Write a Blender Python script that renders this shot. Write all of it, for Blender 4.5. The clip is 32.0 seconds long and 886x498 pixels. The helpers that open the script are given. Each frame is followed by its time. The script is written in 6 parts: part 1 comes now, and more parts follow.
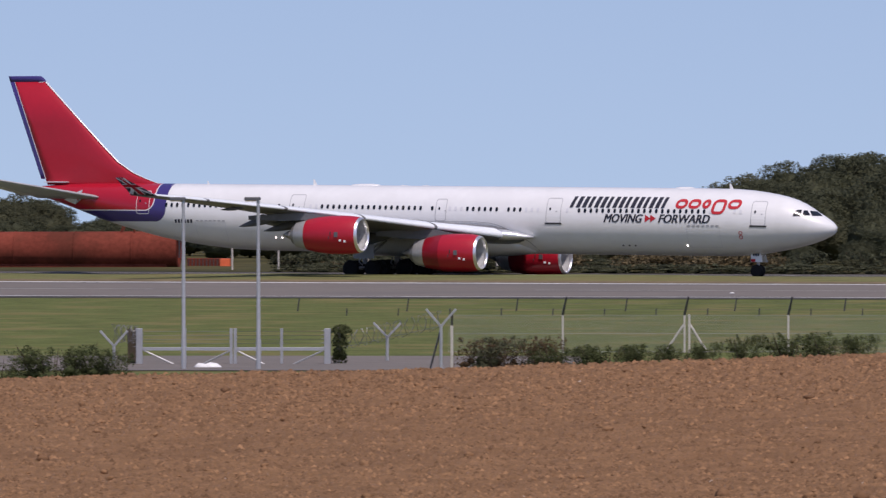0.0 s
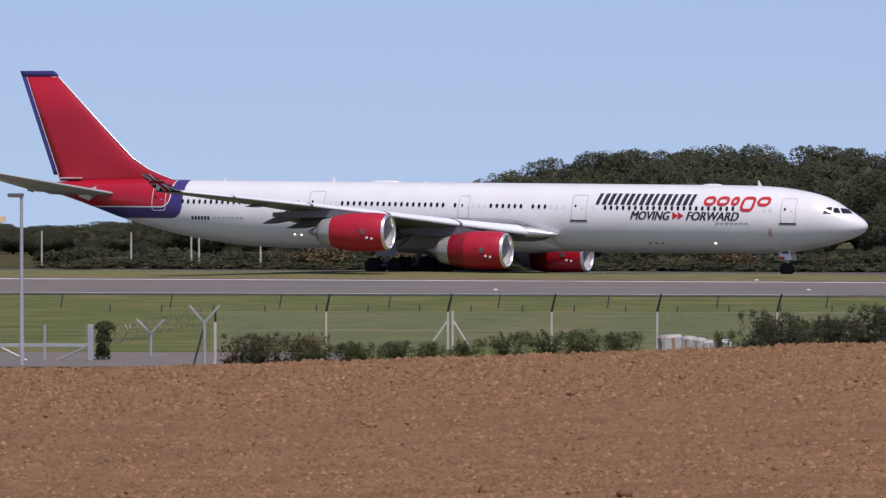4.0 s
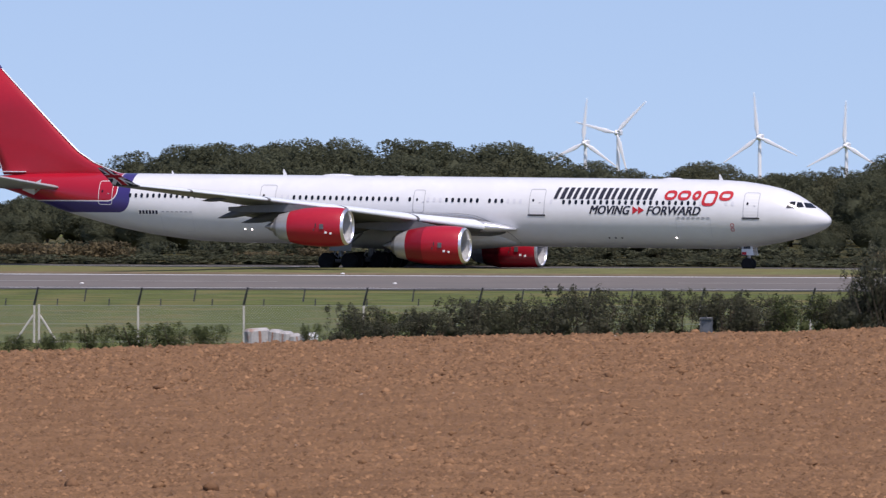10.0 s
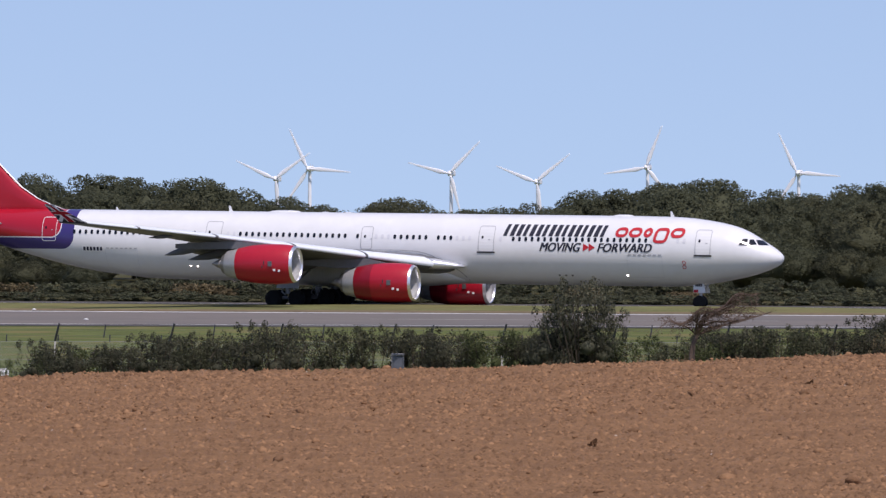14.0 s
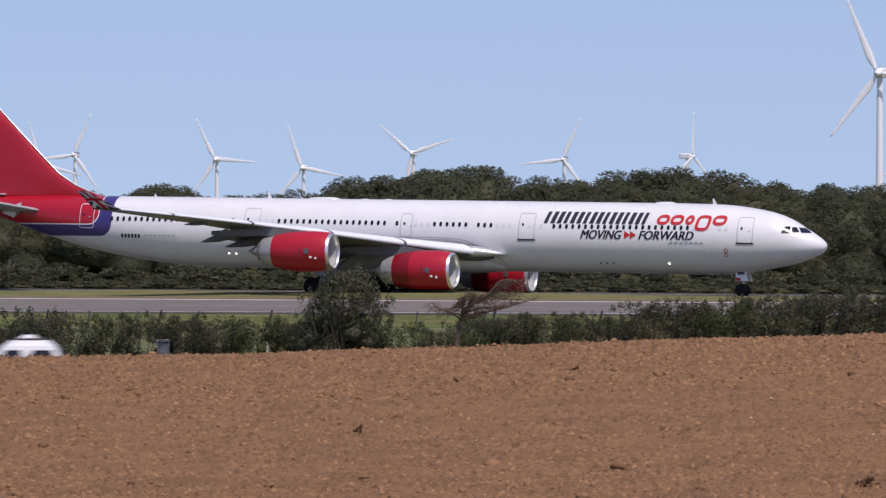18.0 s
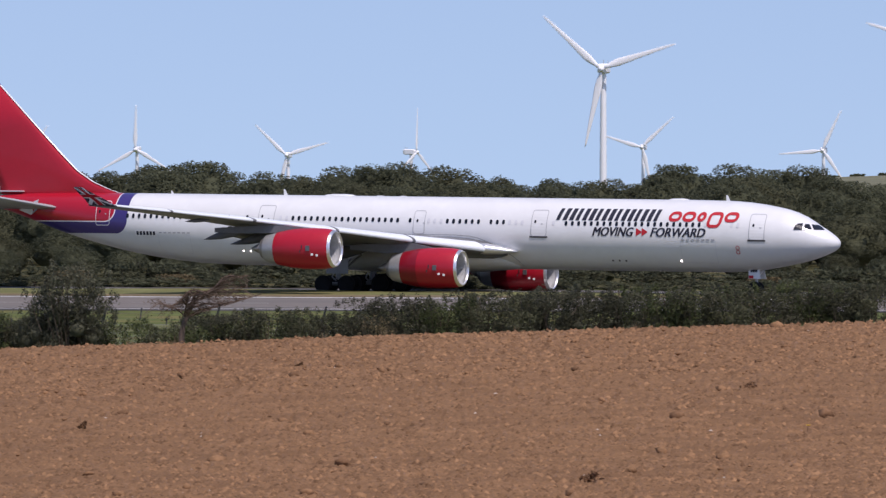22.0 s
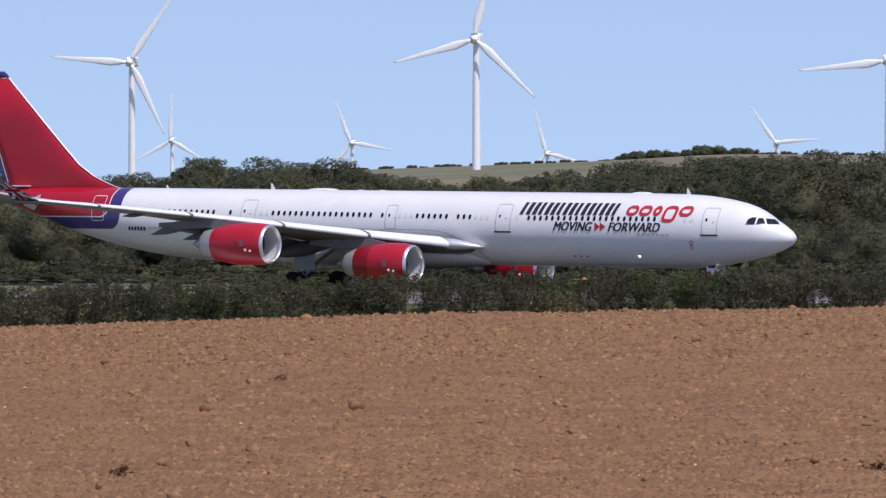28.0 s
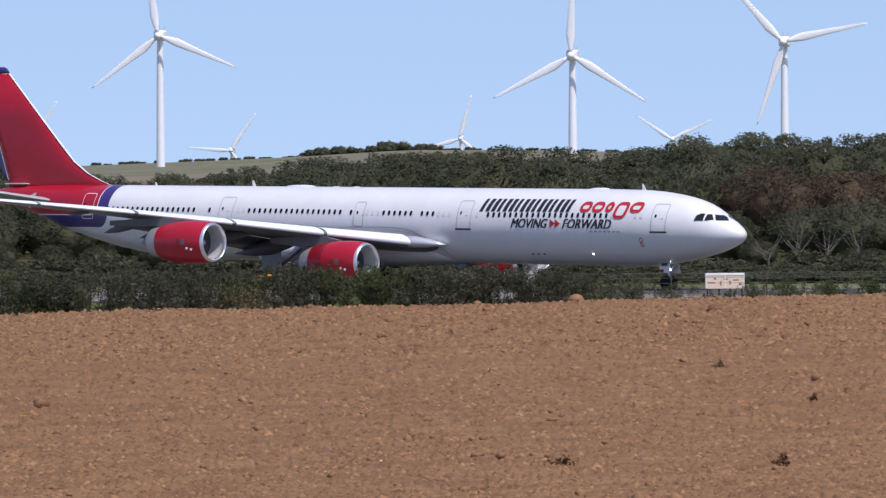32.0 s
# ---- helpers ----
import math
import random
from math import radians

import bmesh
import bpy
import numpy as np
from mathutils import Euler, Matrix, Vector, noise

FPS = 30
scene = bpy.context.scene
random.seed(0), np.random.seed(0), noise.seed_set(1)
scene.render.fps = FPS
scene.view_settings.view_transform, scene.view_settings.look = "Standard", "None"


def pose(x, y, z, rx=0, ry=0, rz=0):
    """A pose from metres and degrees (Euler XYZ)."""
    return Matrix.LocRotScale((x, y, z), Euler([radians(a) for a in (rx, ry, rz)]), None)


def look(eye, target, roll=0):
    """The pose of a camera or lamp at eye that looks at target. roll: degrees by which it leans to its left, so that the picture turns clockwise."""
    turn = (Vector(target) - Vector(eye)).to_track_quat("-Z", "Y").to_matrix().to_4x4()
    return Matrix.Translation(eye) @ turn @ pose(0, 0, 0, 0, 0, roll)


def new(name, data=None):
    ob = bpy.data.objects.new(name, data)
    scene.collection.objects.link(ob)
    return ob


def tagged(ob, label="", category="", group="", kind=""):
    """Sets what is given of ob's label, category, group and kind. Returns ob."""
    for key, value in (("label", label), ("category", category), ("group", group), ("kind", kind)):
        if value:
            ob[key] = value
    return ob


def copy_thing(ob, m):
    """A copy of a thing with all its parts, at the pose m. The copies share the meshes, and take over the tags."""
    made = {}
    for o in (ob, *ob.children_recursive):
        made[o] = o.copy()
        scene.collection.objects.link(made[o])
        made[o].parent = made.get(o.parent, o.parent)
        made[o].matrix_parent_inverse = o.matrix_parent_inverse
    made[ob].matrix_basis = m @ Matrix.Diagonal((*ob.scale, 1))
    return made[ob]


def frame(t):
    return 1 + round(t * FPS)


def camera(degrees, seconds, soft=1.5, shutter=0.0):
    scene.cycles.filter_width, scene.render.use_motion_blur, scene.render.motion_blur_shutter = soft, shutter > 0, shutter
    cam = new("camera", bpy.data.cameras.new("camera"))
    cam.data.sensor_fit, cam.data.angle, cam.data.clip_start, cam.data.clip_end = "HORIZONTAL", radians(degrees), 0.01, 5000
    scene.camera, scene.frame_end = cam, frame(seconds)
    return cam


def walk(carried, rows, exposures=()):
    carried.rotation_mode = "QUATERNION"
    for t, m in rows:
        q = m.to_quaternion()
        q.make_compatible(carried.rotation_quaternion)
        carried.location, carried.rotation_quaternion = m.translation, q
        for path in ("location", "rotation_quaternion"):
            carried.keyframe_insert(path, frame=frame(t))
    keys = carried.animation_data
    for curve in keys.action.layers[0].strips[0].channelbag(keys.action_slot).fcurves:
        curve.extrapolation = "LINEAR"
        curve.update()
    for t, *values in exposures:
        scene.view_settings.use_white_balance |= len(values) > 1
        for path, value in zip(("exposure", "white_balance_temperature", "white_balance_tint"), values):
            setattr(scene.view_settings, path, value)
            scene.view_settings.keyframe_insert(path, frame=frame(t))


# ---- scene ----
EYE = (0.0, 0.0, 10.5)


def aim(pan, tilt, roll):
    """Pose of the tripod head: degrees to the right, up, and lean."""
    a, b = radians(pan), radians(tilt)
    way = Vector((math.sin(a) * math.cos(b), math.cos(a) * math.cos(b), math.sin(b)))
    return look(EYE, Vector(EYE) + way * 100, roll)


# seconds, pan, tilt, roll of the tripod head
HEAD = [
    (0.0, -6.811, -0.634, -0.12), (0.5, -6.504, -0.638, -0.11), (1.0, -6.275, -0.645, -0.09),
    (1.5, -6.150, -0.647, -0.08), (2.0, -5.995, -0.652, -0.07), (2.5, -5.818, -0.650, -0.06),
    (3.0, -5.645, -0.655, -0.05), (3.5, -5.453, -0.657, -0.04), (5.5, -4.693, -0.672, -0.02),
    (6.0, -4.442, -0.679, -0.01), (6.5, -4.246, -0.681, -0.01), (7.0, -4.060, -0.682, -0.01),
    (7.5, -3.874, -0.686, -0.01), (8.0, -3.679, -0.688, -0.00), (8.5, -3.476, -0.692, -0.00),
    (9.0, -3.158, -0.692, -0.00), (9.5, -2.859, -0.695, -0.00), (10.0, -2.588, -0.702, -0.00),
    (10.5, -2.342, -0.705, 0.01), (11.0, -2.116, -0.712, 0.02), (11.5, -1.894, -0.707, 0.03),
    (12.0, -1.721, -0.706, 0.05), (12.5, -1.472, -0.706, 0.06), (13.0, -1.009, -0.654, 0.07),
    (13.5, -0.734, -0.456, 0.08), (15.5, -0.219, -0.525, 0.11), (16.0, -0.000, -0.525, 0.11),
    (16.5, 0.243, -0.537, 0.12), (17.0, 0.483, -0.547, 0.12), (17.5, 0.695, -0.551, 0.13),
    (18.0, 0.939, -0.554, 0.13), (18.5, 1.167, -0.554, 0.13), (19.0, 1.382, -0.559, 0.12),
    (19.5, 1.581, -0.563, 0.12), (20.0, 1.793, -0.568, 0.11), (20.5, 2.025, -0.566, 0.10),
    (21.0, 2.247, -0.565, 0.09), (21.5, 2.482, -0.570, 0.08), (22.0, 2.732, -0.578, 0.07),
    (22.5, 2.990, -0.578, 0.07), (23.0, 3.277, -0.581, 0.06), (23.5, 3.518, -0.587, 0.06),
    (24.0, 3.758, -0.591, 0.07), (24.5, 3.992, -0.600, 0.06), (25.0, 4.268, -0.606, 0.05),
    (25.5, 4.531, -0.609, 0.02), (27.5, 5.568, -0.617, -0.08), (28.0, 5.791, -0.624, -0.11),
    (28.5, 6.061, -0.623, -0.15), (29.0, 6.320, -0.630, -0.18), (29.5, 6.591, -0.635, -0.22),
    (30.0, 6.842, -0.638, -0.25), (30.5, 7.132, -0.647, -0.28), (31.0, 7.381, -0.658, -0.31),
    (31.5, 7.634, -0.655, -0.33), (32.0, 7.839, -0.655, -0.36),
]
# seconds, place of the nose over the ground, heading towards the camera, lean
TAXI = [
    (0.0, -54.17, 728.08, 16.09, -1.72), (1.0, -48.34, 726.41, 16.12, -1.75), (2.0, -42.64, 724.79, 16.13, -1.74),
    (3.0, -37.17, 723.20, 16.18, -1.70), (6.0, -21.17, 718.50, 16.49, -1.76), (7.0, -16.09, 717.01, 16.57, -1.76),
    (8.0, -11.08, 715.52, 16.69, -1.75), (9.0, -6.01, 713.98, 16.92, -1.71), (10.0, -0.86, 712.39, 17.15, -1.66),
    (11.0, 4.28, 710.74, 17.38, -1.60), (12.0, 9.47, 709.01, 17.64, -1.57), (13.0, 14.75, 707.13, 18.01, -1.55),
    (16.0, 30.80, 701.05, 19.31, -1.57), (17.0, 36.31, 698.75, 19.95, -1.58), (18.0, 41.74, 696.21, 20.77, -1.61),
    (19.0, 47.18, 693.45, 21.72, -1.60), (20.0, 52.76, 690.50, 22.76, -1.62), (21.0, 58.18, 687.31, 23.98, -1.65),
    (22.0, 63.55, 683.82, 25.43, -1.68), (23.0, 68.83, 680.01, 27.15, -1.70), (24.0, 73.95, 675.81, 29.16, -1.68),
    (25.0, 78.97, 671.26, 31.39, -1.72), (28.0, 93.07, 656.04, 38.34, -1.77), (29.0, 97.34, 650.52, 40.80, -1.78),
    (30.0, 101.45, 644.83, 43.16, -1.79), (31.0, 105.47, 639.06, 45.36, -1.81), (32.0, 109.30, 633.26, 47.32, -1.82),
]
# seconds, stops, white balance and tint of the clip's own camera
EXPOSURES = [(0.0, -0.23, 6960, 26), (2.2, -0.22, 6940, 26), (3.5, -0.19, 6900, 26), (6.0, -0.07, 6830, 25), (9.0, -0.02, 6740, 24), (13.0, -0.02, 6740, 24), (16.0, -0.18, 6860, 26), (19.0, -0.12, 6910, 26), (23.0, -0.06, 6720, 24), (28.0, 0.02, 6640, 23), (32.0, 0.07, 6590, 22)]
cam = camera(5.7524, 32.0, soft=1.35, shutter=0.45)
walk(cam, [(t, aim(a, b, r)) for t, a, b, r in HEAD], EXPOSURES)

# ---- world and sun ----
SUN_AZ, SUN_EL = radians(153), radians(60)   # compass bearing from +Y, clockwise
world = bpy.data.worlds.new("sky")
scene.world = world
world.use_nodes = True
wn = world.node_tree.nodes
sky = wn.new("ShaderNodeTexSky")
sky.sky_type = "NISHITA"
sky.sun_disc = False
sky.sun_elevation, sky.sun_rotation = SUN_EL, SUN_AZ
sky.altitude, sky.air_density, sky.dust_density, sky.ozone_density = 100, 1.0, 0.6, 3.5
wn["Background"].inputs["Strength"].default_value = 0.143
# the clear deep air over the coast: the horizon takes the tone of the sky a little above it
sky_co, lift = wn.new("ShaderNodeTexCoord"), wn.new("ShaderNodeVectorMath")
lift.operation, lift.inputs[1].default_value = "ADD", (0, 0, 0.14)
world.node_tree.links.new(sky_co.outputs["Generated"], lift.inputs[0])
world.node_tree.links.new(lift.outputs[0], sky.inputs["Vector"])
world.node_tree.links.new(sky.outputs[0], wn["Background"].inputs["Color"])

sun = new("sun", bpy.data.lights.new("sun", "SUN"))
sun.data.energy, sun.data.angle, sun.data.color = 3.75, radians(0.6), (1.0, 0.992, 0.937)
sun_way = Vector((math.sin(SUN_AZ) * math.cos(SUN_EL), math.cos(SUN_AZ) * math.cos(SUN_EL), math.sin(SUN_EL)))
sun.matrix_world = look(sun_way * 100, (0, 0, 0))


# ---- materials ----
def mat(name, colour, rough=0.6, metal=0.0, vary=0.15, scale=1.0, bump=0.0, bump_scale=None, coat=0.0, stain=None, stain_scale=0.12, stain_amount=0.5, spread=0.0, emit=0.0, thin=0.0):
    """A procedural surface: colour with two scales of variation, relief, and an optional second tone in patches."""
    m = bpy.data.materials.new(name)
    m.use_nodes = True
    n, l = m.node_tree.nodes, m.node_tree.links
    b = n["Principled BSDF"]
    b.inputs["Roughness"].default_value, b.inputs["Metallic"].default_value = rough, metal
    b.inputs["Coat Weight"].default_value = coat
    b.inputs["Specular IOR Level"].default_value = 0.5 if rough < 0.79 else 0.08   # loose and matt surfaces have next to no sheen
    co = n.new("ShaderNodeTexCoord")

    def noise_tex(s, detail=4):
        t = n.new("ShaderNodeTexNoise")
        t.inputs["Scale"].default_value, t.inputs["Detail"].default_value = s, detail
        l.new(co.outputs["Object"], t.inputs["Vector"])
        return t

    fine, broad = noise_tex(scale * 6), noise_tex(scale * 0.7, 3)
    mix = n.new("ShaderNodeMix")
    mix.data_type = "RGBA"
    mix.inputs["A"].default_value = (*[max(0, c * (1 - vary)) for c in colour], 1)
    mix.inputs["B"].default_value = (*[min(1, c * (1 + vary)) for c in colour], 1)
    avg = n.new("ShaderNodeMath")
    avg.operation = "ADD"
    half = n.new("ShaderNodeMath")
    half.operation, half.inputs[1].default_value = "MULTIPLY_ADD", 0.5
    half.inputs[2].default_value = 0.0
    l.new(fine.outputs["Fac"], avg.inputs[0])
    l.new(broad.outputs["Fac"], avg.inputs[1])
    l.new(avg.outputs[0], half.inputs[0])
    contrast = n.new("ShaderNodeMapRange")
    contrast.inputs["From Min"].default_value, contrast.inputs["From Max"].default_value = 0.33, 0.67
    l.new(half.outputs[0], contrast.inputs["Value"])
    l.new(contrast.outputs[0], mix.inputs["Factor"])
    tone = mix.outputs["Result"]
    if stain:
        s = noise_tex(stain_scale, 5)
        r = n.new("ShaderNodeMapRange")
        r.inputs["From Min"].default_value, r.inputs["From Max"].default_value = 0.5, 0.62
        r.inputs["To Max"].default_value = stain_amount
        l.new(s.outputs["Fac"], r.inputs["Value"])
        m2 = n.new("ShaderNodeMix")
        m2.data_type = "RGBA"
        m2.inputs["B"].default_value = (*stain, 1)
        l.new(r.outputs[0], m2.inputs["Factor"])
        l.new(tone, m2.inputs["A"])
        tone = m2.outputs["Result"]
    if spread:
        info = n.new("ShaderNodeObjectInfo")
        geo = n.new("ShaderNodeNewGeometry")
        sm = n.new("ShaderNodeMath")
        sm.operation = "ADD"
        l.new(info.outputs["Random"], sm.inputs[0])
        l.new(geo.outputs["Random Per Island"], sm.inputs[1])
        r = n.new("ShaderNodeMapRange")
        r.inputs["From Max"].default_value = 2.0
        r.inputs["To Min"].default_value, r.inputs["To Max"].default_value = 1 - spread, 1 + spread
        l.new(sm.outputs[0], r.inputs["Value"])
        hs = n.new("ShaderNodeHueSaturation")
        l.new(r.outputs[0], hs.inputs["Value"])
        l.new(tone, hs.inputs["Color"])
        tone = hs.outputs["Color"]
    l.new(tone, b.inputs["Base Color"])
    if bump:
        bt = noise_tex(bump_scale or scale * 10, 6)
        bp = n.new("ShaderNodeBump")
        bp.inputs["Strength"].default_value, bp.inputs["Distance"].default_value = 1.0, bump
        l.new(bt.outputs["Fac"], bp.inputs["Height"])
        l.new(bp.outputs["Normal"], b.inputs["Normal"])
    if thin:
        tr = n.new("ShaderNodeBsdfTranslucent")
        l.new(tone, tr.inputs["Color"])
        blend = n.new("ShaderNodeMixShader")
        blend.inputs["Fac"].default_value = thin
        l.new(b.outputs[0], blend.inputs[1])
        l.new(tr.outputs[0], blend.inputs[2])
        l.new(blend.outputs[0], n["Material Output"].inputs["Surface"])
    if emit:
        b.inputs["Emission Color"].default_value = (*colour, 1)
        b.inputs["Emission Strength"].default_value = emit
    return m


M = {
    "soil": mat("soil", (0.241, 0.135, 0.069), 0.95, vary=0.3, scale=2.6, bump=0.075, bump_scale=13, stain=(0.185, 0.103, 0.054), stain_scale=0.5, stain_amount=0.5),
    "clod": mat("clod", (0.255, 0.143, 0.075), 0.95, vary=0.25, scale=3, bump=0.02, bump_scale=20, spread=0.2),
    # darker clod tone: the shade of pits in the soil put into colour
    "clod_dark": mat("shade_dark_clod", (0.169, 0.094, 0.051), 0.95, vary=0.25, scale=3, bump=0.02, bump_scale=20, spread=0.25),
    "stone": mat("stone", (0.45, 0.38, 0.32), 0.9, vary=0.2, scale=4, spread=0.3),
    "grass": mat("grass", (0.098, 0.117, 0.037), 0.95, vary=0.45, scale=0.5, bump=0.05, bump_scale=3, stain=(0.19, 0.155, 0.066), stain_scale=0.13, stain_amount=0.6),
    "asphalt": mat("asphalt", (0.168, 0.151, 0.135), 0.85, vary=0.15, scale=0.6, bump=0.004, stain=(0.14, 0.133, 0.123), stain_scale=0.05, stain_amount=0.6),
    "taxi": mat("taxiway_asphalt", (0.085, 0.08, 0.073), 0.9, vary=0.15, scale=0.6, stain=(0.11, 0.102, 0.093), stain_scale=0.08),
    "asphalt_dark": mat("asphalt_dark", (0.075, 0.073, 0.07), 0.9, vary=0.2, scale=1.0, stain=(0.11, 0.102, 0.093), stain_scale=0.1),
    "marking": mat("marking", (0.72, 0.72, 0.7), 0.7, vary=0.12, scale=1.0, stain=(0.35, 0.35, 0.34), stain_scale=0.3),
    "stem_dead": mat("dead_stem", (0.27, 0.2, 0.12), 0.9, vary=0.3, scale=4.0, spread=0.4, thin=0.3),
    "worn_marking": mat("worn_marking", (0.34, 0.335, 0.325), 0.8, vary=0.2, scale=0.8, stain=(0.2, 0.19, 0.18), stain_scale=0.25, stain_amount=0.9),
    "leaf": mat("leaf", (0.132, 0.144, 0.089), 0.8, vary=0.25, scale=0.25, bump=0.25, bump_scale=2.2, spread=0.22, thin=0.5),
    "leaf_olive": mat("leaf_olive", (0.132, 0.137, 0.082), 0.8, vary=0.25, scale=0.25, bump=0.25, bump_scale=2.2, spread=0.22, thin=0.5),
    "leaf_hedge": mat("leaf_hedge", (0.108, 0.109, 0.072), 0.8, vary=0.35, scale=0.8, spread=0.35, thin=0.5),
    "leaf_gorse": mat("leaf_gorse", (0.108, 0.128, 0.056), 0.8, vary=0.3, scale=0.8, spread=0.35, thin=0.5),
    "leaf_bush": mat("leaf_bush", (0.132, 0.133, 0.082), 0.75, vary=0.4, scale=0.8, spread=0.5, thin=0.5),
    "leaf_brown": mat("leaf_brown", (0.15, 0.098, 0.058), 0.85, vary=0.35, scale=0.8, spread=0.5, thin=0.5),
    "leaf_red": mat("leaf_red", (0.135, 0.103, 0.069), 0.85, vary=0.35, scale=0.3, bump=0.25, bump_scale=2.2, spread=0.3, thin=0.5),
    "twig": mat("twig", (0.085, 0.066, 0.049), 0.9, vary=0.3, scale=2.0),
    "red_dark": mat("dark_red_paint", (0.24, 0.004, 0.014), 0.4, vary=0.08, scale=0.4, coat=0.15),
    "dry": mat("dry", (0.2, 0.161, 0.093), 0.95, vary=0.3, scale=0.8, spread=0.4, thin=0.4),
    "bark": mat("bark", (0.1, 0.08, 0.058), 0.9, vary=0.3, scale=2.0, bump=0.03),
    "white": mat("white_paint", (0.735, 0.745, 0.738), 0.28, vary=0.03, scale=0.25, coat=0.4, stain=(0.66, 0.668, 0.66), stain_scale=0.35, stain_amount=0.4),
    "red": mat("red_paint", (0.42, 0.008, 0.022), 0.4, vary=0.06, scale=0.4, coat=0.15),
    "purple": mat("purple_paint", (0.045, 0.03, 0.16), 0.3, vary=0.06, scale=0.4, coat=0.4),
    "grey": mat("grey_paint", (0.36, 0.37, 0.385), 0.4, vary=0.08, scale=0.4, stain=(0.28, 0.28, 0.285), stain_scale=0.5),
    # darker grey with under-wing shade put into it; also the lantern paint
    "grey_dark": mat("shade_and_lantern_grey", (0.1, 0.103, 0.11), 0.45, vary=0.12, scale=0.6),
    "worn_white": mat("worn_white_wrap", (0.4, 0.385, 0.37), 0.7, vary=0.2, scale=2.0, stain=(0.3, 0.17, 0.12), stain_scale=1.6, stain_amount=0.8),
    "bank_grass": mat("bank_grass", (0.14, 0.144, 0.058), 0.95, vary=0.35, scale=0.35, bump=0.05, bump_scale=3, stain=(0.19, 0.151, 0.065), stain_scale=0.06, stain_amount=0.4),
    "strap": mat("faded_strap", (0.32, 0.17, 0.12), 0.8, vary=0.2, scale=2.0),
    "lid": mat("blue_grey_lid", (0.1, 0.112, 0.13), 0.6, vary=0.15, scale=3.0),
    "thorn": mat("thorn_twig", (0.15, 0.105, 0.082), 0.9, vary=0.3, scale=2.0),
    "wing": mat("wing_grey", (0.135, 0.139, 0.148), 0.4, vary=0.15, scale=0.6, stain=(0.105, 0.106, 0.11), stain_scale=0.5),
    "pale_bark": mat("pale_bark", (0.17, 0.152, 0.13), 0.9, vary=0.25, scale=2.0),
    "sign_face": mat("sign_face", (0.72, 0.57, 0.46), 0.7, vary=0.1, scale=1.5),
    "weed": mat("dead_weed", (0.21, 0.115, 0.063), 0.9, vary=0.3, scale=6.0, spread=0.4, thin=0.5),
    "petal": mat("yellow_petal", (0.75, 0.5, 0.03), 0.7, vary=0.1, scale=8.0),
    "root_metal": mat("root_metal", (0.7, 0.71, 0.73), 0.28, metal=0.6, vary=0.05, scale=0.8),
    "alu": mat("bare_aluminium", (0.78, 0.78, 0.79), 0.3, metal=0.85, vary=0.05, scale=0.6),
    "nozzle": mat("nozzle_metal", (0.34, 0.32, 0.3), 0.45, metal=0.7, vary=0.15, scale=1.0),
    "dark": mat("dark_metal", (0.05, 0.05, 0.055), 0.5, metal=0.3, vary=0.2, scale=1.0),
    "lining": mat("intake_lining", (0.55, 0.56, 0.57), 0.4, metal=0.3, vary=0.08, scale=1.0),
    "fan": mat("fan_blades", (0.1, 0.1, 0.11), 0.35, metal=0.8, vary=0.1, scale=1.0),
    "tyre": mat("tyre", (0.02, 0.02, 0.021), 0.85, vary=0.2, scale=3.0),
    "glass": mat("dark_glass", (0.012, 0.014, 0.02), 0.14, vary=0.1, scale=1.0),
    "line": mat("seam_line", (0.38, 0.39, 0.41), 0.5, vary=0.1, scale=1.0),
    "faded": mat("plugged_window", (0.64, 0.65, 0.67), 0.35, vary=0.03, scale=1.0),
    "ink": mat("navy_ink", (0.012, 0.014, 0.03), 0.75, vary=0.1, scale=1.0),
    "logo_red": mat("logo_red", (0.5, 0.015, 0.025), 0.7, vary=0.06, scale=1.0),
    "galv": mat("galvanised_steel", (0.4, 0.41, 0.42), 0.45, metal=0.35, vary=0.12, scale=1.5),
    "concrete": mat("concrete", (0.5, 0.478, 0.429), 0.9, vary=0.18, scale=2.5, bump=0.01),
    "wire": mat("wire", (0.16, 0.165, 0.17), 0.5, metal=0.6, vary=0.1, scale=1.0),
    "mesh_wire": mat("mesh_wire", (0.3, 0.32, 0.3), 0.6, metal=0.2, vary=0.1, scale=1.0),
    "turbine": mat("turbine_white", (0.86, 0.87, 0.88), 0.4, vary=0.03, scale=0.1),
    "rust": mat("rust_red", (0.17, 0.04, 0.026), 0.85, vary=0.3, scale=0.5, stain=(0.09, 0.028, 0.018), stain_scale=0.25, stain_amount=0.7),
    "orange": mat("orange_paint", (0.75, 0.14, 0.05), 0.6, vary=0.1, scale=1.0),
    "hill": mat("hill_grass", (0.15, 0.151, 0.098), 0.95, vary=0.3, scale=0.02, stain=(0.2, 0.161, 0.117), stain_scale=0.006, stain_amount=0.9),
    "beige": mat("beige_board", (0.75, 0.58, 0.38), 0.8, vary=0.1, scale=1.0),
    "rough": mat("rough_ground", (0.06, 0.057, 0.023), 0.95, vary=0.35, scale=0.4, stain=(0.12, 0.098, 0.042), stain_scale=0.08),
    "earth": mat("earth_lip", (0.17, 0.132, 0.079), 0.95, vary=0.3, scale=0.5),
    "slat": mat("slat_paint", (0.7, 0.745, 0.77), 0.35, vary=0.05, scale=0.5),
    "nozzle_paint": mat("nozzle_paint", (0.5, 0.5, 0.5), 0.4, metal=0.4, vary=0.08, scale=0.8),
    "white_plain": mat("white_plastic", (0.78, 0.78, 0.76), 0.5, vary=0.06, scale=1.0),
    "light_on": mat("lit_lamp", (1.0, 0.97, 0.9), 0.3, emit=6.0),
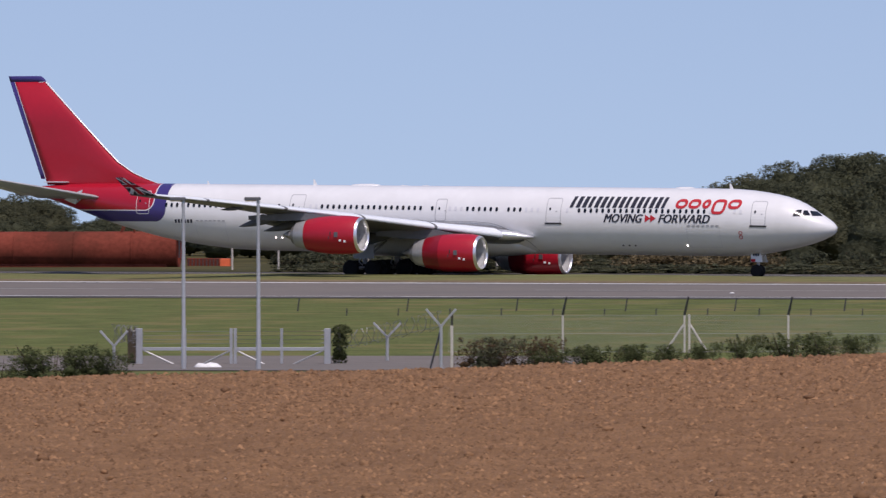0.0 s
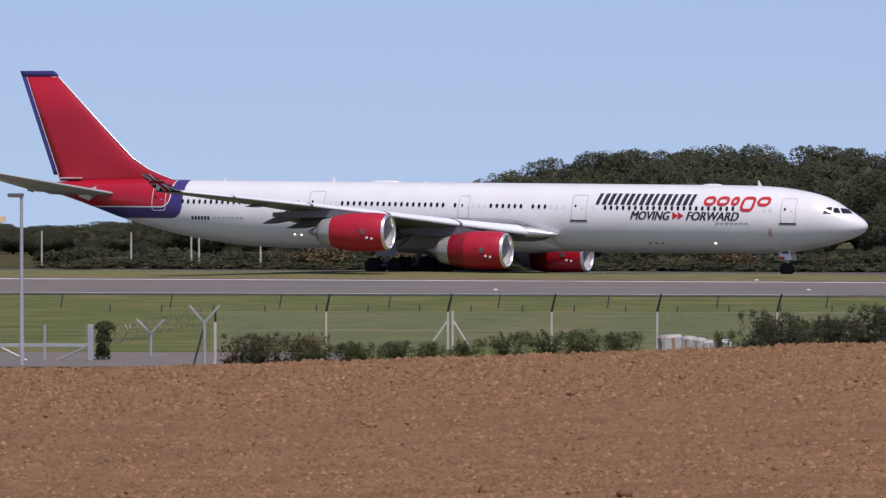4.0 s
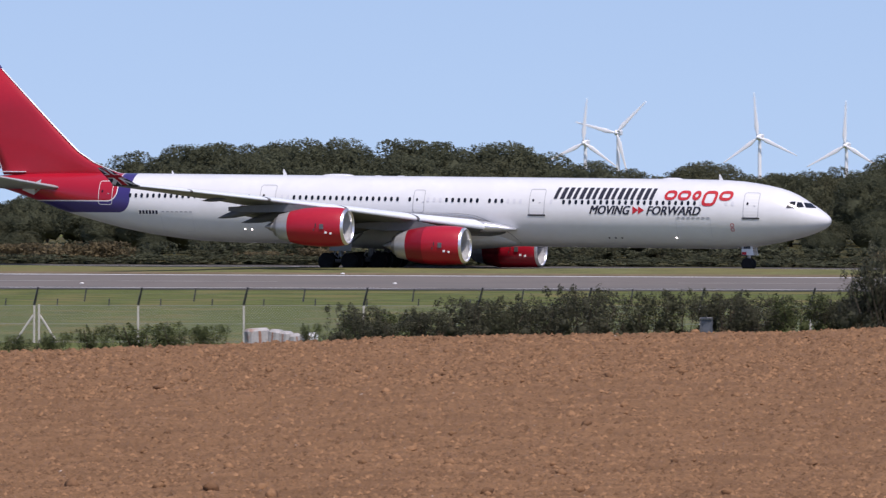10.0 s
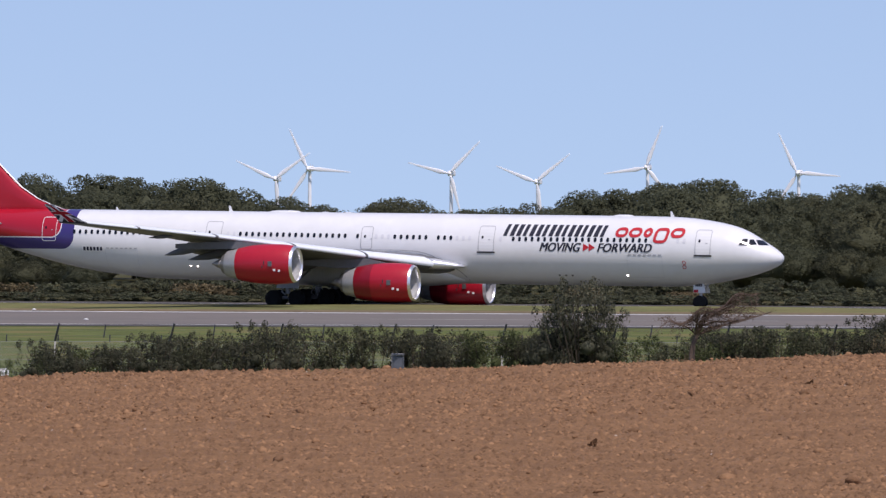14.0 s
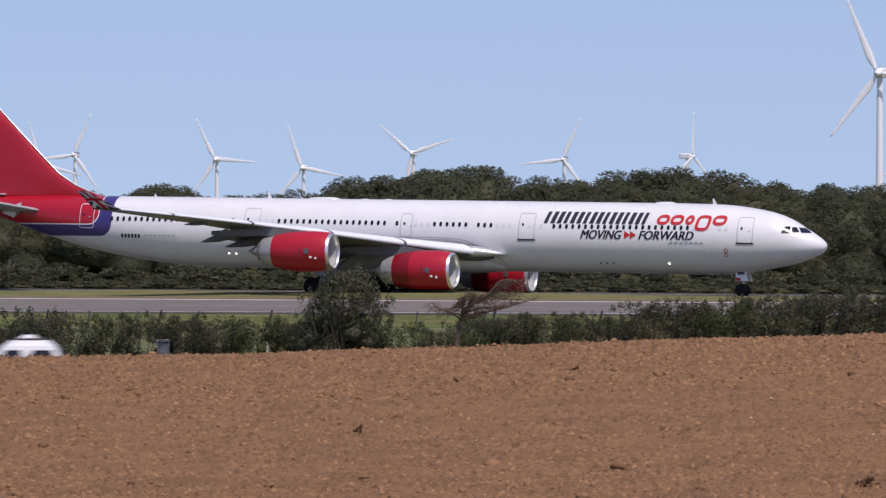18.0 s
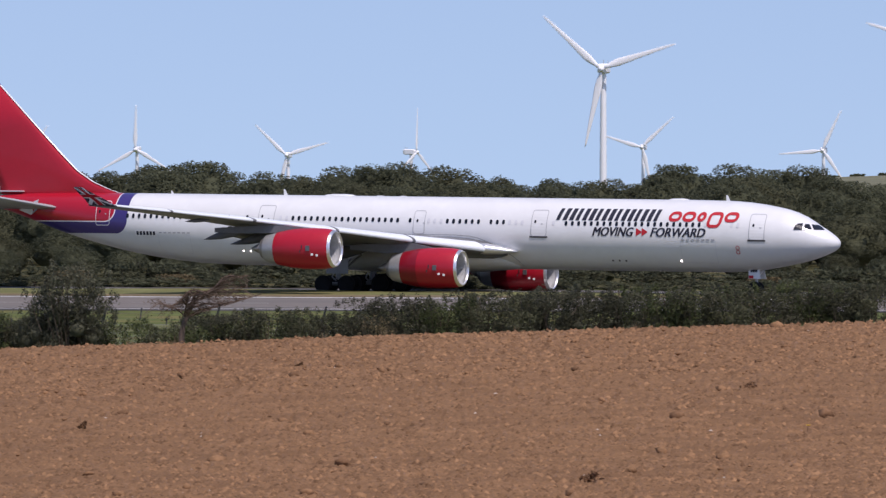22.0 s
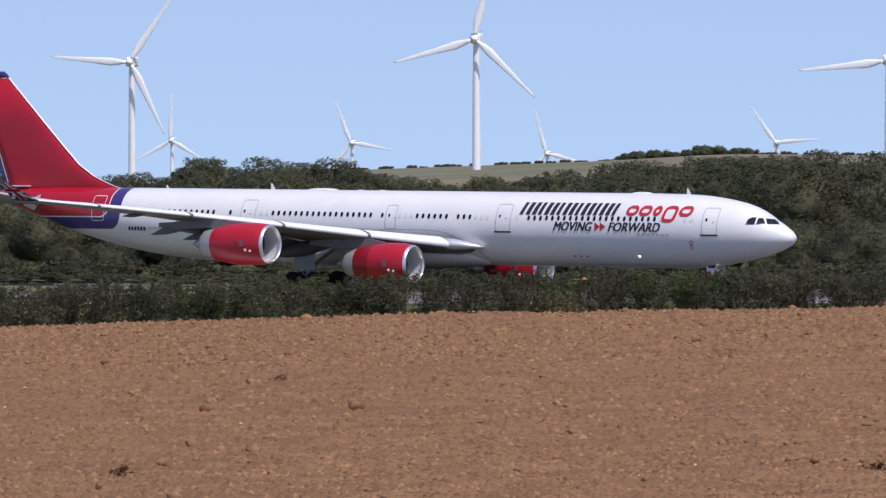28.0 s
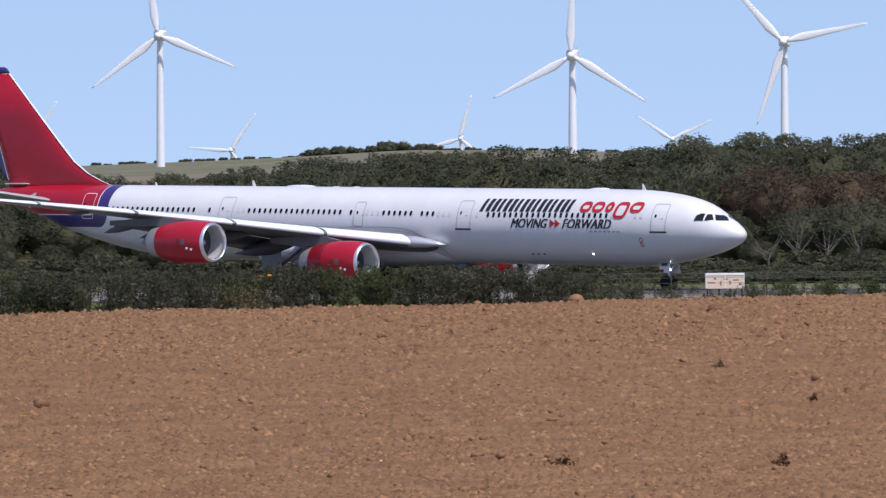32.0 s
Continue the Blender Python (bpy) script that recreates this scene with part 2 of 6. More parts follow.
    "van_dark": mat("van_paint", (0.018, 0.019, 0.022), 0.35, vary=0.05, scale=1.0, coat=0.2),
    "blue": mat("blue_wrap", (0.03, 0.2, 0.68), 0.3, vary=0.1, scale=1.0),
    "blue_light": mat("light_blue_wrap", (0.1, 0.4, 0.85), 0.3, vary=0.1, scale=1.0),
    # sky reflection on the minibus front, put into a colour
    "lilac": mat("lilac_reflection", (0.09, 0.11, 0.25), 0.35, vary=0.1, scale=1.0),
    "green": mat("green_board", (0.06, 0.42, 0.2), 0.4, vary=0.1, scale=1.0),
    "amber": mat("amber_board", (0.8, 0.3, 0.04), 0.4, vary=0.1, scale=1.0),
}


# ---- small builders ----
def mesh(name, verts, faces, material, smooth=False):
    me = bpy.data.meshes.new(name)
    me.from_pydata([tuple(v) for v in verts], [], [tuple(f) for f in faces])
    me.materials.append(material)
    if smooth:
        me.polygons.foreach_set("use_smooth", [True] * len(me.polygons))
    me.update()
    return me


def part(name, shape, material, parent, label="", smooth=False, kind=""):
    """One mesh of (verts, faces) as a part of a thing or of another part."""
    ob = new(name, mesh(name, shape[0], shape[1], material, smooth))
    if parent is not None:
        ob.parent = parent
    return tagged(ob, label, kind=kind)


def thing(name, m, label, category, group="", kind=""):
    ob = new(name)
    ob.matrix_basis = m
    return tagged(ob, label, category, group, kind)


def join(*shapes):
    v, f = [], []
    for sv, sf in shapes:
        k = len(v)
        v += [tuple(p) for p in sv]
        f += [tuple(i + k for i in q) for q in sf]
    return v, f


def moved(shape, m):
    return [tuple(m @ Vector(p)) for p in shape[0]], shape[1]


def rings(loops, cap=True, closed=True):
    """Skin a list of equal loops."""
    n = len(loops[0])
    v = [p for lp in loops for p in lp]
    f = []
    for k in range(len(loops) - 1):
        for i in range(n if closed else n - 1):
            j = (i + 1) % n
            f.append((k * n + i, k * n + j, (k + 1) * n + j, (k + 1) * n + i))
    if cap:
        f.append(tuple(reversed(range(n))))
        f.append(tuple(range((len(loops) - 1) * n, len(loops) * n)))
    return v, f


def box(x0, y0, z0, x1, y1, z1, b=0.0):
    """A box with chamfered vertical and top edges."""
    if not b:
        v = [(x, y, z) for z in (z0, z1) for x, y in ((x0, y0), (x1, y0), (x1, y1), (x0, y1))]
        return v, [(3, 2, 1, 0), (4, 5, 6, 7), (0, 1, 5, 4), (1, 2, 6, 5), (2, 3, 7, 6), (3, 0, 4, 7)]

    def loop(z, i):
        a, c, d, e = x0 + i, y0 + i, x1 - i, y1 - i
        return [(a + b, c, z), (d - b, c, z), (d, c + b, z), (d, e - b, z), (d - b, e, z), (a + b, e, z), (a, e - b, z), (a, c + b, z)]
    return rings([loop(z0, 0), loop(z1 - b, 0), loop(z1, b * 0.7)])


def rod(p, q, r0, r1=None, n=8):
    """A round bar from p to q."""
    r1 = r0 if r1 is None else r1
    p, q = Vector(p), Vector(q)
    w = (q - p).normalized()
    a = w.orthogonal().normalized()
    c = w.cross(a)
    ring = lambda o, r: [tuple(o + (a * math.cos(t) + c * math.sin(t)) * r) for t in (2 * math.pi * i / n for i in range(n))]
    return rings([ring(p, r0), ring(q, r1)])


def disc_x(rows, n=24, cap=True, centre=(0, 0, 0), axis="x"):
    """A body turned round an axis: rows of (along, radius)."""
    cx, cy, cz = centre
    loops = []
    for u, r in rows:
        lp = []
        for i in range(n):
            t = 2 * math.pi * i / n
            a, b = r * math.cos(t), r * math.sin(t)
            lp.append((cx + u, cy + a, cz + b) if axis == "x" else (cx + a, cy + u, cz - b) if axis == "y" else (cx + a, cy + b, cz + u))
        loops.append(lp)
    return rings(loops, cap)


def lerp(table, x):
    if x <= table[0][0]:
        return table[0][1]
    for (a, u), (b, v) in zip(table, table[1:]):
        if x <= b:
            return u + (v - u) * (x - a) / (b - a)
    return table[-1][1]


def at(az, d):
    """Plan place at a bearing from the camera, in degrees, and a distance ahead."""
    return d * math.tan(radians(az)), d


# ---- ground ----
CREST = [(-24, -1.66), (-16, -1.58), (-9.7, -1.5), (-8.5, -1.475), (-7, -1.435), (-6.05, -1.403), (-3.94, -1.332), (-2.88, -1.29), (-0.28, -1.243), (0.4, -1.21), (2.88, -1.13), (5, -1.075), (6.2, -1.05), (10.7, -1.0), (16, -0.95), (24, -0.92)]
RIDGE = [(-40, 2.5), (3.4, 2.5), (4.6, 3.0), (5.4, 4.6), (6.2, 6.0), (6.9, 7.4), (7.6, 9.6), (8.4, 9.3), (9.2, 8.2), (11, 8.0), (14, 6.5), (40, 5.0)]
FIELD_END = 200.0


def crest_z(az):
    return 10.5 + FIELD_END * math.tan(radians(lerp(CREST, az)))


def ground_z(x, y):
    d = max(1.0, math.hypot(x, y))
    if y <= 0.5:
        return 8.84
    az = max(-24.0, min(24.0, math.degrees(math.atan2(x, y))))
    c = crest_z(az)
    if y <= FIELD_END:
        k = y / FIELD_END
        return (8.34 + 0.5 * max(0, 1 - y / 12)) * (1 - k) + c * k
    if y <= 214:
        k = (y - FIELD_END) / 14
        return c - 1.7 * k * k * (3 - 2 * k)
    if y <= 236:
        return c - 1.7
    if y <= 440:
        k = (y - 236) / 204
        return (c - 1.7) * (1 - k * k * (3 - 2 * k))
    if y <= 950:
        return 0.0
    fall = lerp([(-24, 1), (3.7, 1), (4.9, 0), (24, 0)], az)
    top = lerp(RIDGE, az)
    if y <= 3200:
        k = max(0.0, min(1.0, (y - 1250) / 1050))
        rise = top * k * k * (3 - 2 * k)
    else:
        k = min(1.0, (y - 3200) / 900)
        rise = top + (-28 - top) * k * k * (3 - 2 * k)
    return rise * (1 - fall) - 0.0088 * (min(y, 4900) - 950) * fall


def ground_sheet():
    xs = sorted(set([-14000, -8000, -5000, -3000, -1800, 1800, 3000, 5000, 8000, 14000] + [k * 75 for k in range(-16, 17)] + [k * 9 for k in range(-24, 25)]))
    ys = sorted(set([-9000, -3000, -800, -200, -30, 0, 3, 8, 20, 60, 120, 170, 190, 196, 199.4] + [FIELD_END + k * 2 for k in range(20)] + [245 + k * 13 for k in range(16)] + [480, 600, 700, 800, 950, 1050, 1150, 1250, 1320, 1400] + [1500 + 100 * k for k in range(18)] + [3300 + 150 * k for k in range(7)] + [4700, 4900, 9000]))
    n = len(xs)
    # under the ploughed field the sheet lies a little lower
    v = [(x, y, ground_z(x, y) - (0.35 if 8 < y < 199 and abs(x) < 0.45 * y + 3 else 0.0)) for y in ys for x in xs]
    f = [(j * n + i, j * n + i + 1, (j + 1) * n + i + 1, (j + 1) * n + i) for j in range(len(ys) - 1) for i in range(n - 1)]
    return v, f


tagged(part("ground", ground_sheet(), M["grass"], None, "mown green and straw-streaked airfield grass", smooth=True, kind="structure"), category="ground")


def value_noise(x, y, seed):
    """Smooth lattice noise for arrays, 0 to 1."""
    xi, yi = np.floor(x).astype(np.int64), np.floor(y).astype(np.int64)
    u, w = x - xi, y - yi
    u, w = u * u * (3 - 2 * u), w * w * (3 - 2 * w)

    def h(a, b):
        k = (a * 374761393 + b * 668265263 + seed * 974634777) & 0xFFFFFFFF
        k = ((k ^ (k >> 13)) * 1274126177) & 0xFFFFFFFF
        return ((k ^ (k >> 16)) & 0xFFFF) / 65535.0
    return (h(xi, yi) * (1 - u) + h(xi + 1, yi) * u) * (1 - w) + (h(xi, yi + 1) * (1 - u) + h(xi + 1, yi + 1) * u) * w


def relief(x, y):
    """Harrowed soil: low swells and broad lumps; the crumbs lie on it."""
    z = (value_noise(x / 4.0, y / 6.0, 1) - 0.5) * 0.08
    z += (value_noise(x / 0.9, y / 2.2, 2) - 0.5) * 0.05
    z += (value_noise(x / 0.34, y / 1.1, 3) - 0.5) * 0.03
    return z + 0.035


def ploughed_field():
    na, nd = 1650, 230
    az = np.linspace(-11.6, 12.4, na)
    inv = np.linspace(1 / 56.0, 1 / 201.5, nd)
    d = 1 / inv
    A, D = np.meshgrid(az, d)
    rs = np.random.RandomState(31)
    D = 1 / (1 / D + (rs.rand(nd, na) - 0.5) * 0.55 * abs(inv[1] - inv[0]))
    X, Y = D * np.tan(np.radians(A)), D
    crest = 10.5 + FIELD_END * np.tan(np.radians(np.interp(az, [a for a, _ in CREST], [e for _, e in CREST])))
    K = np.minimum(1, Y / FIELD_END)
    Z = 8.34 * (1 - K) + crest[None, :] * K
    Z -= np.maximum(0, Y - FIELD_END) ** 2 * 0.25
    Z += relief(X, Y)
    # lumps: neighbouring heights differ, a little smoothed along the rows
    lump = rs.normal(size=(nd, na))
    lump = 0.7 * lump + 0.15 * (np.roll(lump, 1, 1) + np.roll(lump, -1, 1))
    Z += lump * 0.00017 * D
    v = np.stack([X, Y, Z], 2).reshape(-1, 3)
    i = (np.arange(nd - 1)[:, None] * na + np.arange(na - 1)[None, :]).reshape(-1)
    f = np.stack([i, i + 1, i + na + 1, i + na], 1)
    me = bpy.data.meshes.new("ploughed_field")
    me.vertices.add(len(v))
    me.vertices.foreach_set("co", v.astype(np.float32).ravel())
    me.loops.add(f.size)
    me.loops.foreach_set("vertex_index", f.astype(np.int32).ravel())
    me.polygons.add(len(f))
    me.polygons.foreach_set("loop_start", np.arange(0, f.size, 4, dtype=np.int32))
    me.polygons.foreach_set("loop_total", np.full(len(f), 4, dtype=np.int32))
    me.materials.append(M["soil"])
    me.polygons.foreach_set("use_smooth", np.ones(len(f), dtype=bool))
    me.update(calc_edges=True)
    ob = new("field", me)
    return tagged(ob, "freshly harrowed reddish-brown bare field soil", "field", kind="structure")


ploughed_field()


def soil_z(x, y):
    az = math.degrees(math.atan2(x, y))
    k = min(1.0, y / FIELD_END)
    z = 8.34 * (1 - k) + crest_z(az) * k - max(0, y - FIELD_END) ** 2 * 0.25
    return z + float(relief(np.array([x]), np.array([y]))[0])


def clods(count, low, high, seed, material, name, label, near=0.0, round_=False):
    """Broken lumps of earth, each a squashed uneven ball, joined."""
    rs = np.random.RandomState(seed)
    if round_:
        ico = bmesh.new()
        bmesh.ops.create_icosphere(ico, subdivisions=1, radius=1)
        base = np.array([v.co[:] for v in ico.verts])
        tri = np.array([[v.index for v in f.verts] for f in ico.faces])
        ico.free()
    else:
        ring = [(math.cos(1.2566 * k), math.sin(1.2566 * k), -0.5) for k in range(5)]
        base = np.array(ring + [(0.05, -0.05, 0.7)], float)
        tri = np.array([(k, (k + 1) % 5, 5) for k in range(5)])
    d = 1 / rs.uniform(1 / 57.0, 1 / 199.0, count)
    d = np.where(rs.rand(count) < near, rs.uniform(130, 200.3, count), d)
    az = rs.uniform(-10.6, 11.5, count)
    X, Y = d * np.tan(np.radians(az)), d
    crest = 10.5 + FIELD_END * np.tan(np.radians(np.interp(az, [a for a, _ in CREST], [e for _, e in CREST])))
    K = np.minimum(1, Y / FIELD_END)
    Z = 8.34 * (1 - K) + crest * K - np.maximum(0, Y - FIELD_END) ** 2 * 0.25 + relief(X, Y)
    s = (low + (high - low) * rs.rand(count) ** 2.5) * (np.ones(count) if round_ else (Y / 150.0) ** 0.65)
    sx, sy, sz = s * rs.uniform(0.8, 1.5, count), s * rs.uniform(0.8, 1.4, count), s * rs.uniform(0.45, 0.95, count)
    t = rs.uniform(0, 6.28, count)
    r = rs.uniform(0.55, 1.3, (count, len(base)))
    a, b, c = [base[None, :, k] * r * q[:, None] for k, q in enumerate((sx, sy, sz))]
    co, si = np.cos(t)[:, None], np.sin(t)[:, None]
    v = np.stack([X[:, None] + a * co - b * si, Y[:, None] + a * si + b * co, Z[:, None] + c + 0.2 * sz[:, None]], 2).reshape(-1, 3)
    f = (np.arange(count)[:, None, None] * len(base) + tri[None]).reshape(-1, 3)
    return tagged(part(name, (v.tolist(), f.tolist()), material, None, label, smooth=True, kind="stuff"), category="earth clods")


clods(64000, 0.022, 0.066, 11, M["clod"], "soil_crumbs", "loose reddish-brown crumbs of turned earth", near=0.36)
# dark crumbs stand in for the shaded pits between lighter crumbs
clods(72000, 0.022, 0.066, 15, M["clod_dark"], "damp_crumbs", "darker crumbs of turned earth, standing in for shaded pits", near=0.36)
clods(2600, 0.03, 0.075, 14, M["clod"], "earth_clods", "reddish-brown clods of turned earth", near=0.8, round_=True)
clods(110, 0.05, 0.1, 12, M["clod_dark"], "large_clods", "large clods on the harrowed soil, shadow put into their dark colour", near=0.5, round_=True)
clods(500, 0.01, 0.03, 13, M["stone"], "field_stones", "small pale stones lying on bare soil")


# ---- paved strips ----
def strip(points, w0, w1, z):
    """A ribbon along plan points, w0 to its left and w1 to its right."""
    v, f = [], []
    for i, (x, y) in enumerate(points):
        a, b = points[max(0, i - 1)], points[min(len(points) - 1, i + 1)]
        t = Vector((b[0] - a[0], b[1] - a[1])).normalized()
        v += [(x - t.y * w0, y + t.x * w0, z), (x + t.y * w1, y - t.x * w1, z)]
    for i in range(len(points) - 1):
        f.append((2 * i + 1, 2 * i + 3, 2 * i + 2, 2 * i))
    return v, f


def quad(p):
    return p, [(0, 1, 2, 3)]


def far_edge(x):
    return 678 - 0.25 * x


def near_edge(x):
    return 614 - 0.13 * x


RX0, RX1 = -420, 420
runway = part("runway", quad([(RX0, near_edge(RX0), 0.02), (RX1, near_edge(RX1), 0.02), (RX1, far_edge(RX1), 0.02), (RX0, far_edge(RX0), 0.02)]), M["asphalt"], None, "wide grey asphalt runway with worn tyre-darkened bands", kind="structure")
tagged(runway, category="runway")


def along(k, x):
    return near_edge(x) * (1 - k) + far_edge(x) * k


def band(k0, k1, x0, x1, z):
    return quad([(x0, along(k0, x0), z), (x1, along(k0, x1), z), (x1, along(k1, x1), z), (x0, along(k1, x0), z)])


part("edge_line", band(0.945, 0.985, RX0, 60, 0.035), M["marking"], runway, "worn white runway edge line")
part("edge_line", band(0.10, 0.112, RX0, RX1, 0.035), M["marking"], runway, "worn white runway edge line")
part("shoulder", band(0.0, 0.085, RX0, RX1, 0.03), M["asphalt_dark"], runway, "dark asphalt shoulder")
for k in range(-6, 7):
    part("centre_line", band(0.515, 0.532, k * 60 - 12, k * 60 + 18, 0.035), M["worn_marking"], runway, "worn white centre line dash")

GEAR = [(-260, 805), (-200, 781.5), (-150, 764.5), (-100, 749.3), (-60, 737.6), (-20, 726), (0, 719.8), (20, 712.5), (36, 705.5), (50, 698), (62, 689.5), (74, 679), (84, 668), (98, 650), (112, 630), (126, 607)]
taxiway = part("taxiway", strip(GEAR, 9, 14, 0.025), M["taxi"], None, "dark grey asphalt taxiway curving onto the runway", kind="structure")
tagged(taxiway, category="taxiway")
part("centre_line", strip(GEAR, 0.12, 0.12, 0.04), M["marking"], taxiway, "thin taxiway centre line")
# low grass bank between taxiway and runway, with an earthy lip along the runway
bank = []
for k in range(-36, 13):
    x = k * 8.0 - 20
    y0, y1 = far_edge(x) + 0.6, lerp(GEAR, x) - 11.5
    lift = 0.24 * max(0.0, min(1.0, (66 - x) / 30))
    wob = 0.05 * math.sin(k * 1.7) + 0.04 * math.sin(k * 0.6)
    bank.append([(x, y0, 0.0), (x, y0 + (y1 - y0) * 0.35, lift * 0.5), (x, y0 + (y1 - y0) * 0.7, lift + wob), (x, y0 + (y1 - y0) * 0.85, lift + wob), (x, y1, 0.0)])
tagged(part("grass_bank", rings(bank, cap=False, closed=False), M["bank_grass"], None, "low straw-tinted grass bank beside the runway", smooth=True, kind="structure"), category="grass bank")
part("earth_lip", quad([(RX0, far_edge(RX0) + 0.1, 0.05), (60, far_edge(60) + 0.1, 0.05), (60, far_edge(60) + 3.2, 0.16), (RX0, far_edge(RX0) + 3.2, 0.16)]), M["earth"], runway, "brown earth lip along the runway edge")


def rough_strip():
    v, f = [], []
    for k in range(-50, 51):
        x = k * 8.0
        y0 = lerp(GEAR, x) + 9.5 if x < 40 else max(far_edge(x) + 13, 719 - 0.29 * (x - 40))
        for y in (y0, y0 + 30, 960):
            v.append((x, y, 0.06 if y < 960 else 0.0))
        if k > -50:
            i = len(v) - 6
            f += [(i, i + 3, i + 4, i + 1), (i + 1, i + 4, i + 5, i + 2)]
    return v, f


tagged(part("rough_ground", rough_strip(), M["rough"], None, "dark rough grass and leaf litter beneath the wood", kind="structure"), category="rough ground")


road_pts = [(k * 8.0, 226.0) for k in range(-100, 61)]
rv, rf = [], []
for i, (x, y) in enumerate(road_pts):
    rv += [(x, y + 3.4, ground_z(x, y + 3.4) + 0.03), (x, y - 3.4, ground_z(x, y - 3.4) + 0.03)]
    if i:
        rf.append((2 * i - 1, 2 * i + 1, 2 * i, 2 * i - 2))
road = part("road", (rv, rf), M["asphalt_dark"], None, "narrow dark asphalt country road beside the field", kind="structure")
tagged(road, category="road")
tv, tf = [], []
for j in range(9):
    for i in range(2):
        x, y = at((-11.5, -5.9)[i], 408 + 5 * j)
        tv.append((x, y, ground_z(x, y) + 0.04))
    if j:
        tf.append((2 * j - 2, 2 * j - 1, 2 * j + 1, 2 * j))
track = part("perimeter_track", (tv, tf), M["asphalt"], None, "grey tarmac apron in front of the crash gate", kind="structure")
tagged(track, category="track")


# ---- the airliner: nose at the origin, x forward, y to its left, z up from the ground ----
AXIS0, SHEAR = 4.48, 0.0085
TOP = [(-75.2, 1.9), (-74.4, 2.28), (-73, 2.5), (-70, 2.72), (-66, 2.82), (-10.6, 2.82), (-8.6, 2.76), (-7.1, 2.66), (-5.6, 2.45), (-4.1, 2.13), (-3.2, 1.83), (-2.4, 1.42), (-1.7, 0.96), (-1.2, 0.67), (-0.73, 0.37), (-0.35, 0.1), (-0.12, -0.14), (-0.03, -0.28), (0.0, -0.43)]
BOT = [(-75.2, 1.75), (-74.4, 1.72), (-72.6, 1.55), (-70.6, 0.95), (-68.7, 0.3), (-66.3, -0.55), (-63.8, -1.2), (-61.4, -1.75), (-59, -2.2), (-55, -2.68), (-51, -2.82), (-9.5, -2.82), (-7.6, -2.74), (-6.1, -2.57), (-4.6, -2.3), (-3.2, -2.01), (-2.2, -1.75), (-1.2, -1.4), (-0.5, -1.07), (-0.2, -0.86), (-0.05, -0.66), (0.0, -0.43)]
WID = [(-75.2, 0.12), (-74.4, 0.35), (-73, 0.6), (-70, 1.08), (-67, 1.52), (-63, 2.06), (-59, 2.5), (-55, 2.76), (-51, 2.82), (-9.5, 2.82), (-7.6, 2.75), (-6.1, 2.6), (-4.6, 2.36), (-3.2, 2.02), (-2.2, 1.7), (-1.2, 1.26), (-0.5, 0.84), (-0.2, 0.55), (-0.05, 0.28), (0.0, 0.01)]


def axis(x):
    return AXIS0 - SHEAR * x


def hull(x, a):
    """Point of the skin at station x and angle a round from the top towards the right-hand side."""
    t, b, w = lerp(TOP, x), lerp(BOT, x), lerp(WID, x)
    m, h = (t + b) / 2, (t - b) / 2
    return x, -w * math.sin(a), axis(x) + m + h * math.cos(a)


def skin_y(x, zf, out=0.02):
    """The right-hand skin's y at station x and height zf over the axis, and a little outside."""
    t, b, w = lerp(TOP, x), lerp(BOT, x), lerp(WID, x)
    m, h = (t + b) / 2, (t - b) / 2
    s = max(-0.995, min(0.995, (zf - m) / h))
    return -(w + out) * math.sqrt(1 - s * s) - out * 0.3


def decal(pts, faces, out=0.02):
    """Flat (x, zf) points laid on the right-hand skin."""
    return [(x, skin_y(x, z, out), axis(x) + z) for x, z in pts], faces


def patch(x0, z0, x1, z1, out=0.02, lean=0.0, nx=2, nz=3):
    pts = [(x0 + (x1 - x0) * i / nx + lean * (j / nz), z0 + (z1 - z0) * j / nz) for j in range(nz + 1) for i in range(nx + 1)]
    n = nx + 1
    return decal(pts, [(j * n + i, j * n + i + 1, (j + 1) * n + i + 1, (j + 1) * n + i) for j in range(nz) for i in range(nx)], out)


def oval(x, z, w, h, out=0.02, n=14, power=2.6):
    pts = [(x, z)]
    for i in range(n):
        t = 2 * math.pi * i / n
        c, s = math.cos(t), math.sin(t)
        pts.append((x + w / 2 * math.copysign(abs(c) ** (2 / power), c), z + h / 2 * math.copysign(abs(s) ** (2 / power), s)))
    return decal(pts, [(0, 1 + i, 1 + (i + 1) % n) for i in range(n)], out)


def outline(x0, z0, x1, z1, t=0.05, r=0.18, out=0.02, lean=0.0):
    """A rounded frame line."""
    def loop(i):
        a, b, c, d, q = x0 + i, z0 + i, x1 - i, z1 - i, max(0.02, r - i)
        pts = []
        for (cx, cz, t0) in ((c - q, d - q, 0), (a + q, d - q, 90), (a + q, b + q, 180), (c - q, b + q, 270)):
            for k in range(4):
                u = radians(t0 + 30 * k)
                pts.append((cx + q * math.cos(u), cz + q * math.sin(u)))
        # split the long upright sides so that they follow the skin
        full = []
        for i2, p in enumerate(pts):
            full.append(p)
            nx_ = pts[(i2 + 1) % len(pts)]
            if abs(nx_[1] - p[1]) > 0.5:
                full += [(p[0] + (nx_[0] - p[0]) * k / 5, p[1] + (nx_[1] - p[1]) * k / 5) for k in range(1, 5)]
        return [(x + lean * (z - z0), z) for x, z in full]
    a, b = loop(0), loop(t)
    n = len(a)
    return decal(a + b, [(i, (i + 1) % n, n + (i + 1) % n, n + i) for i in range(n)], out)


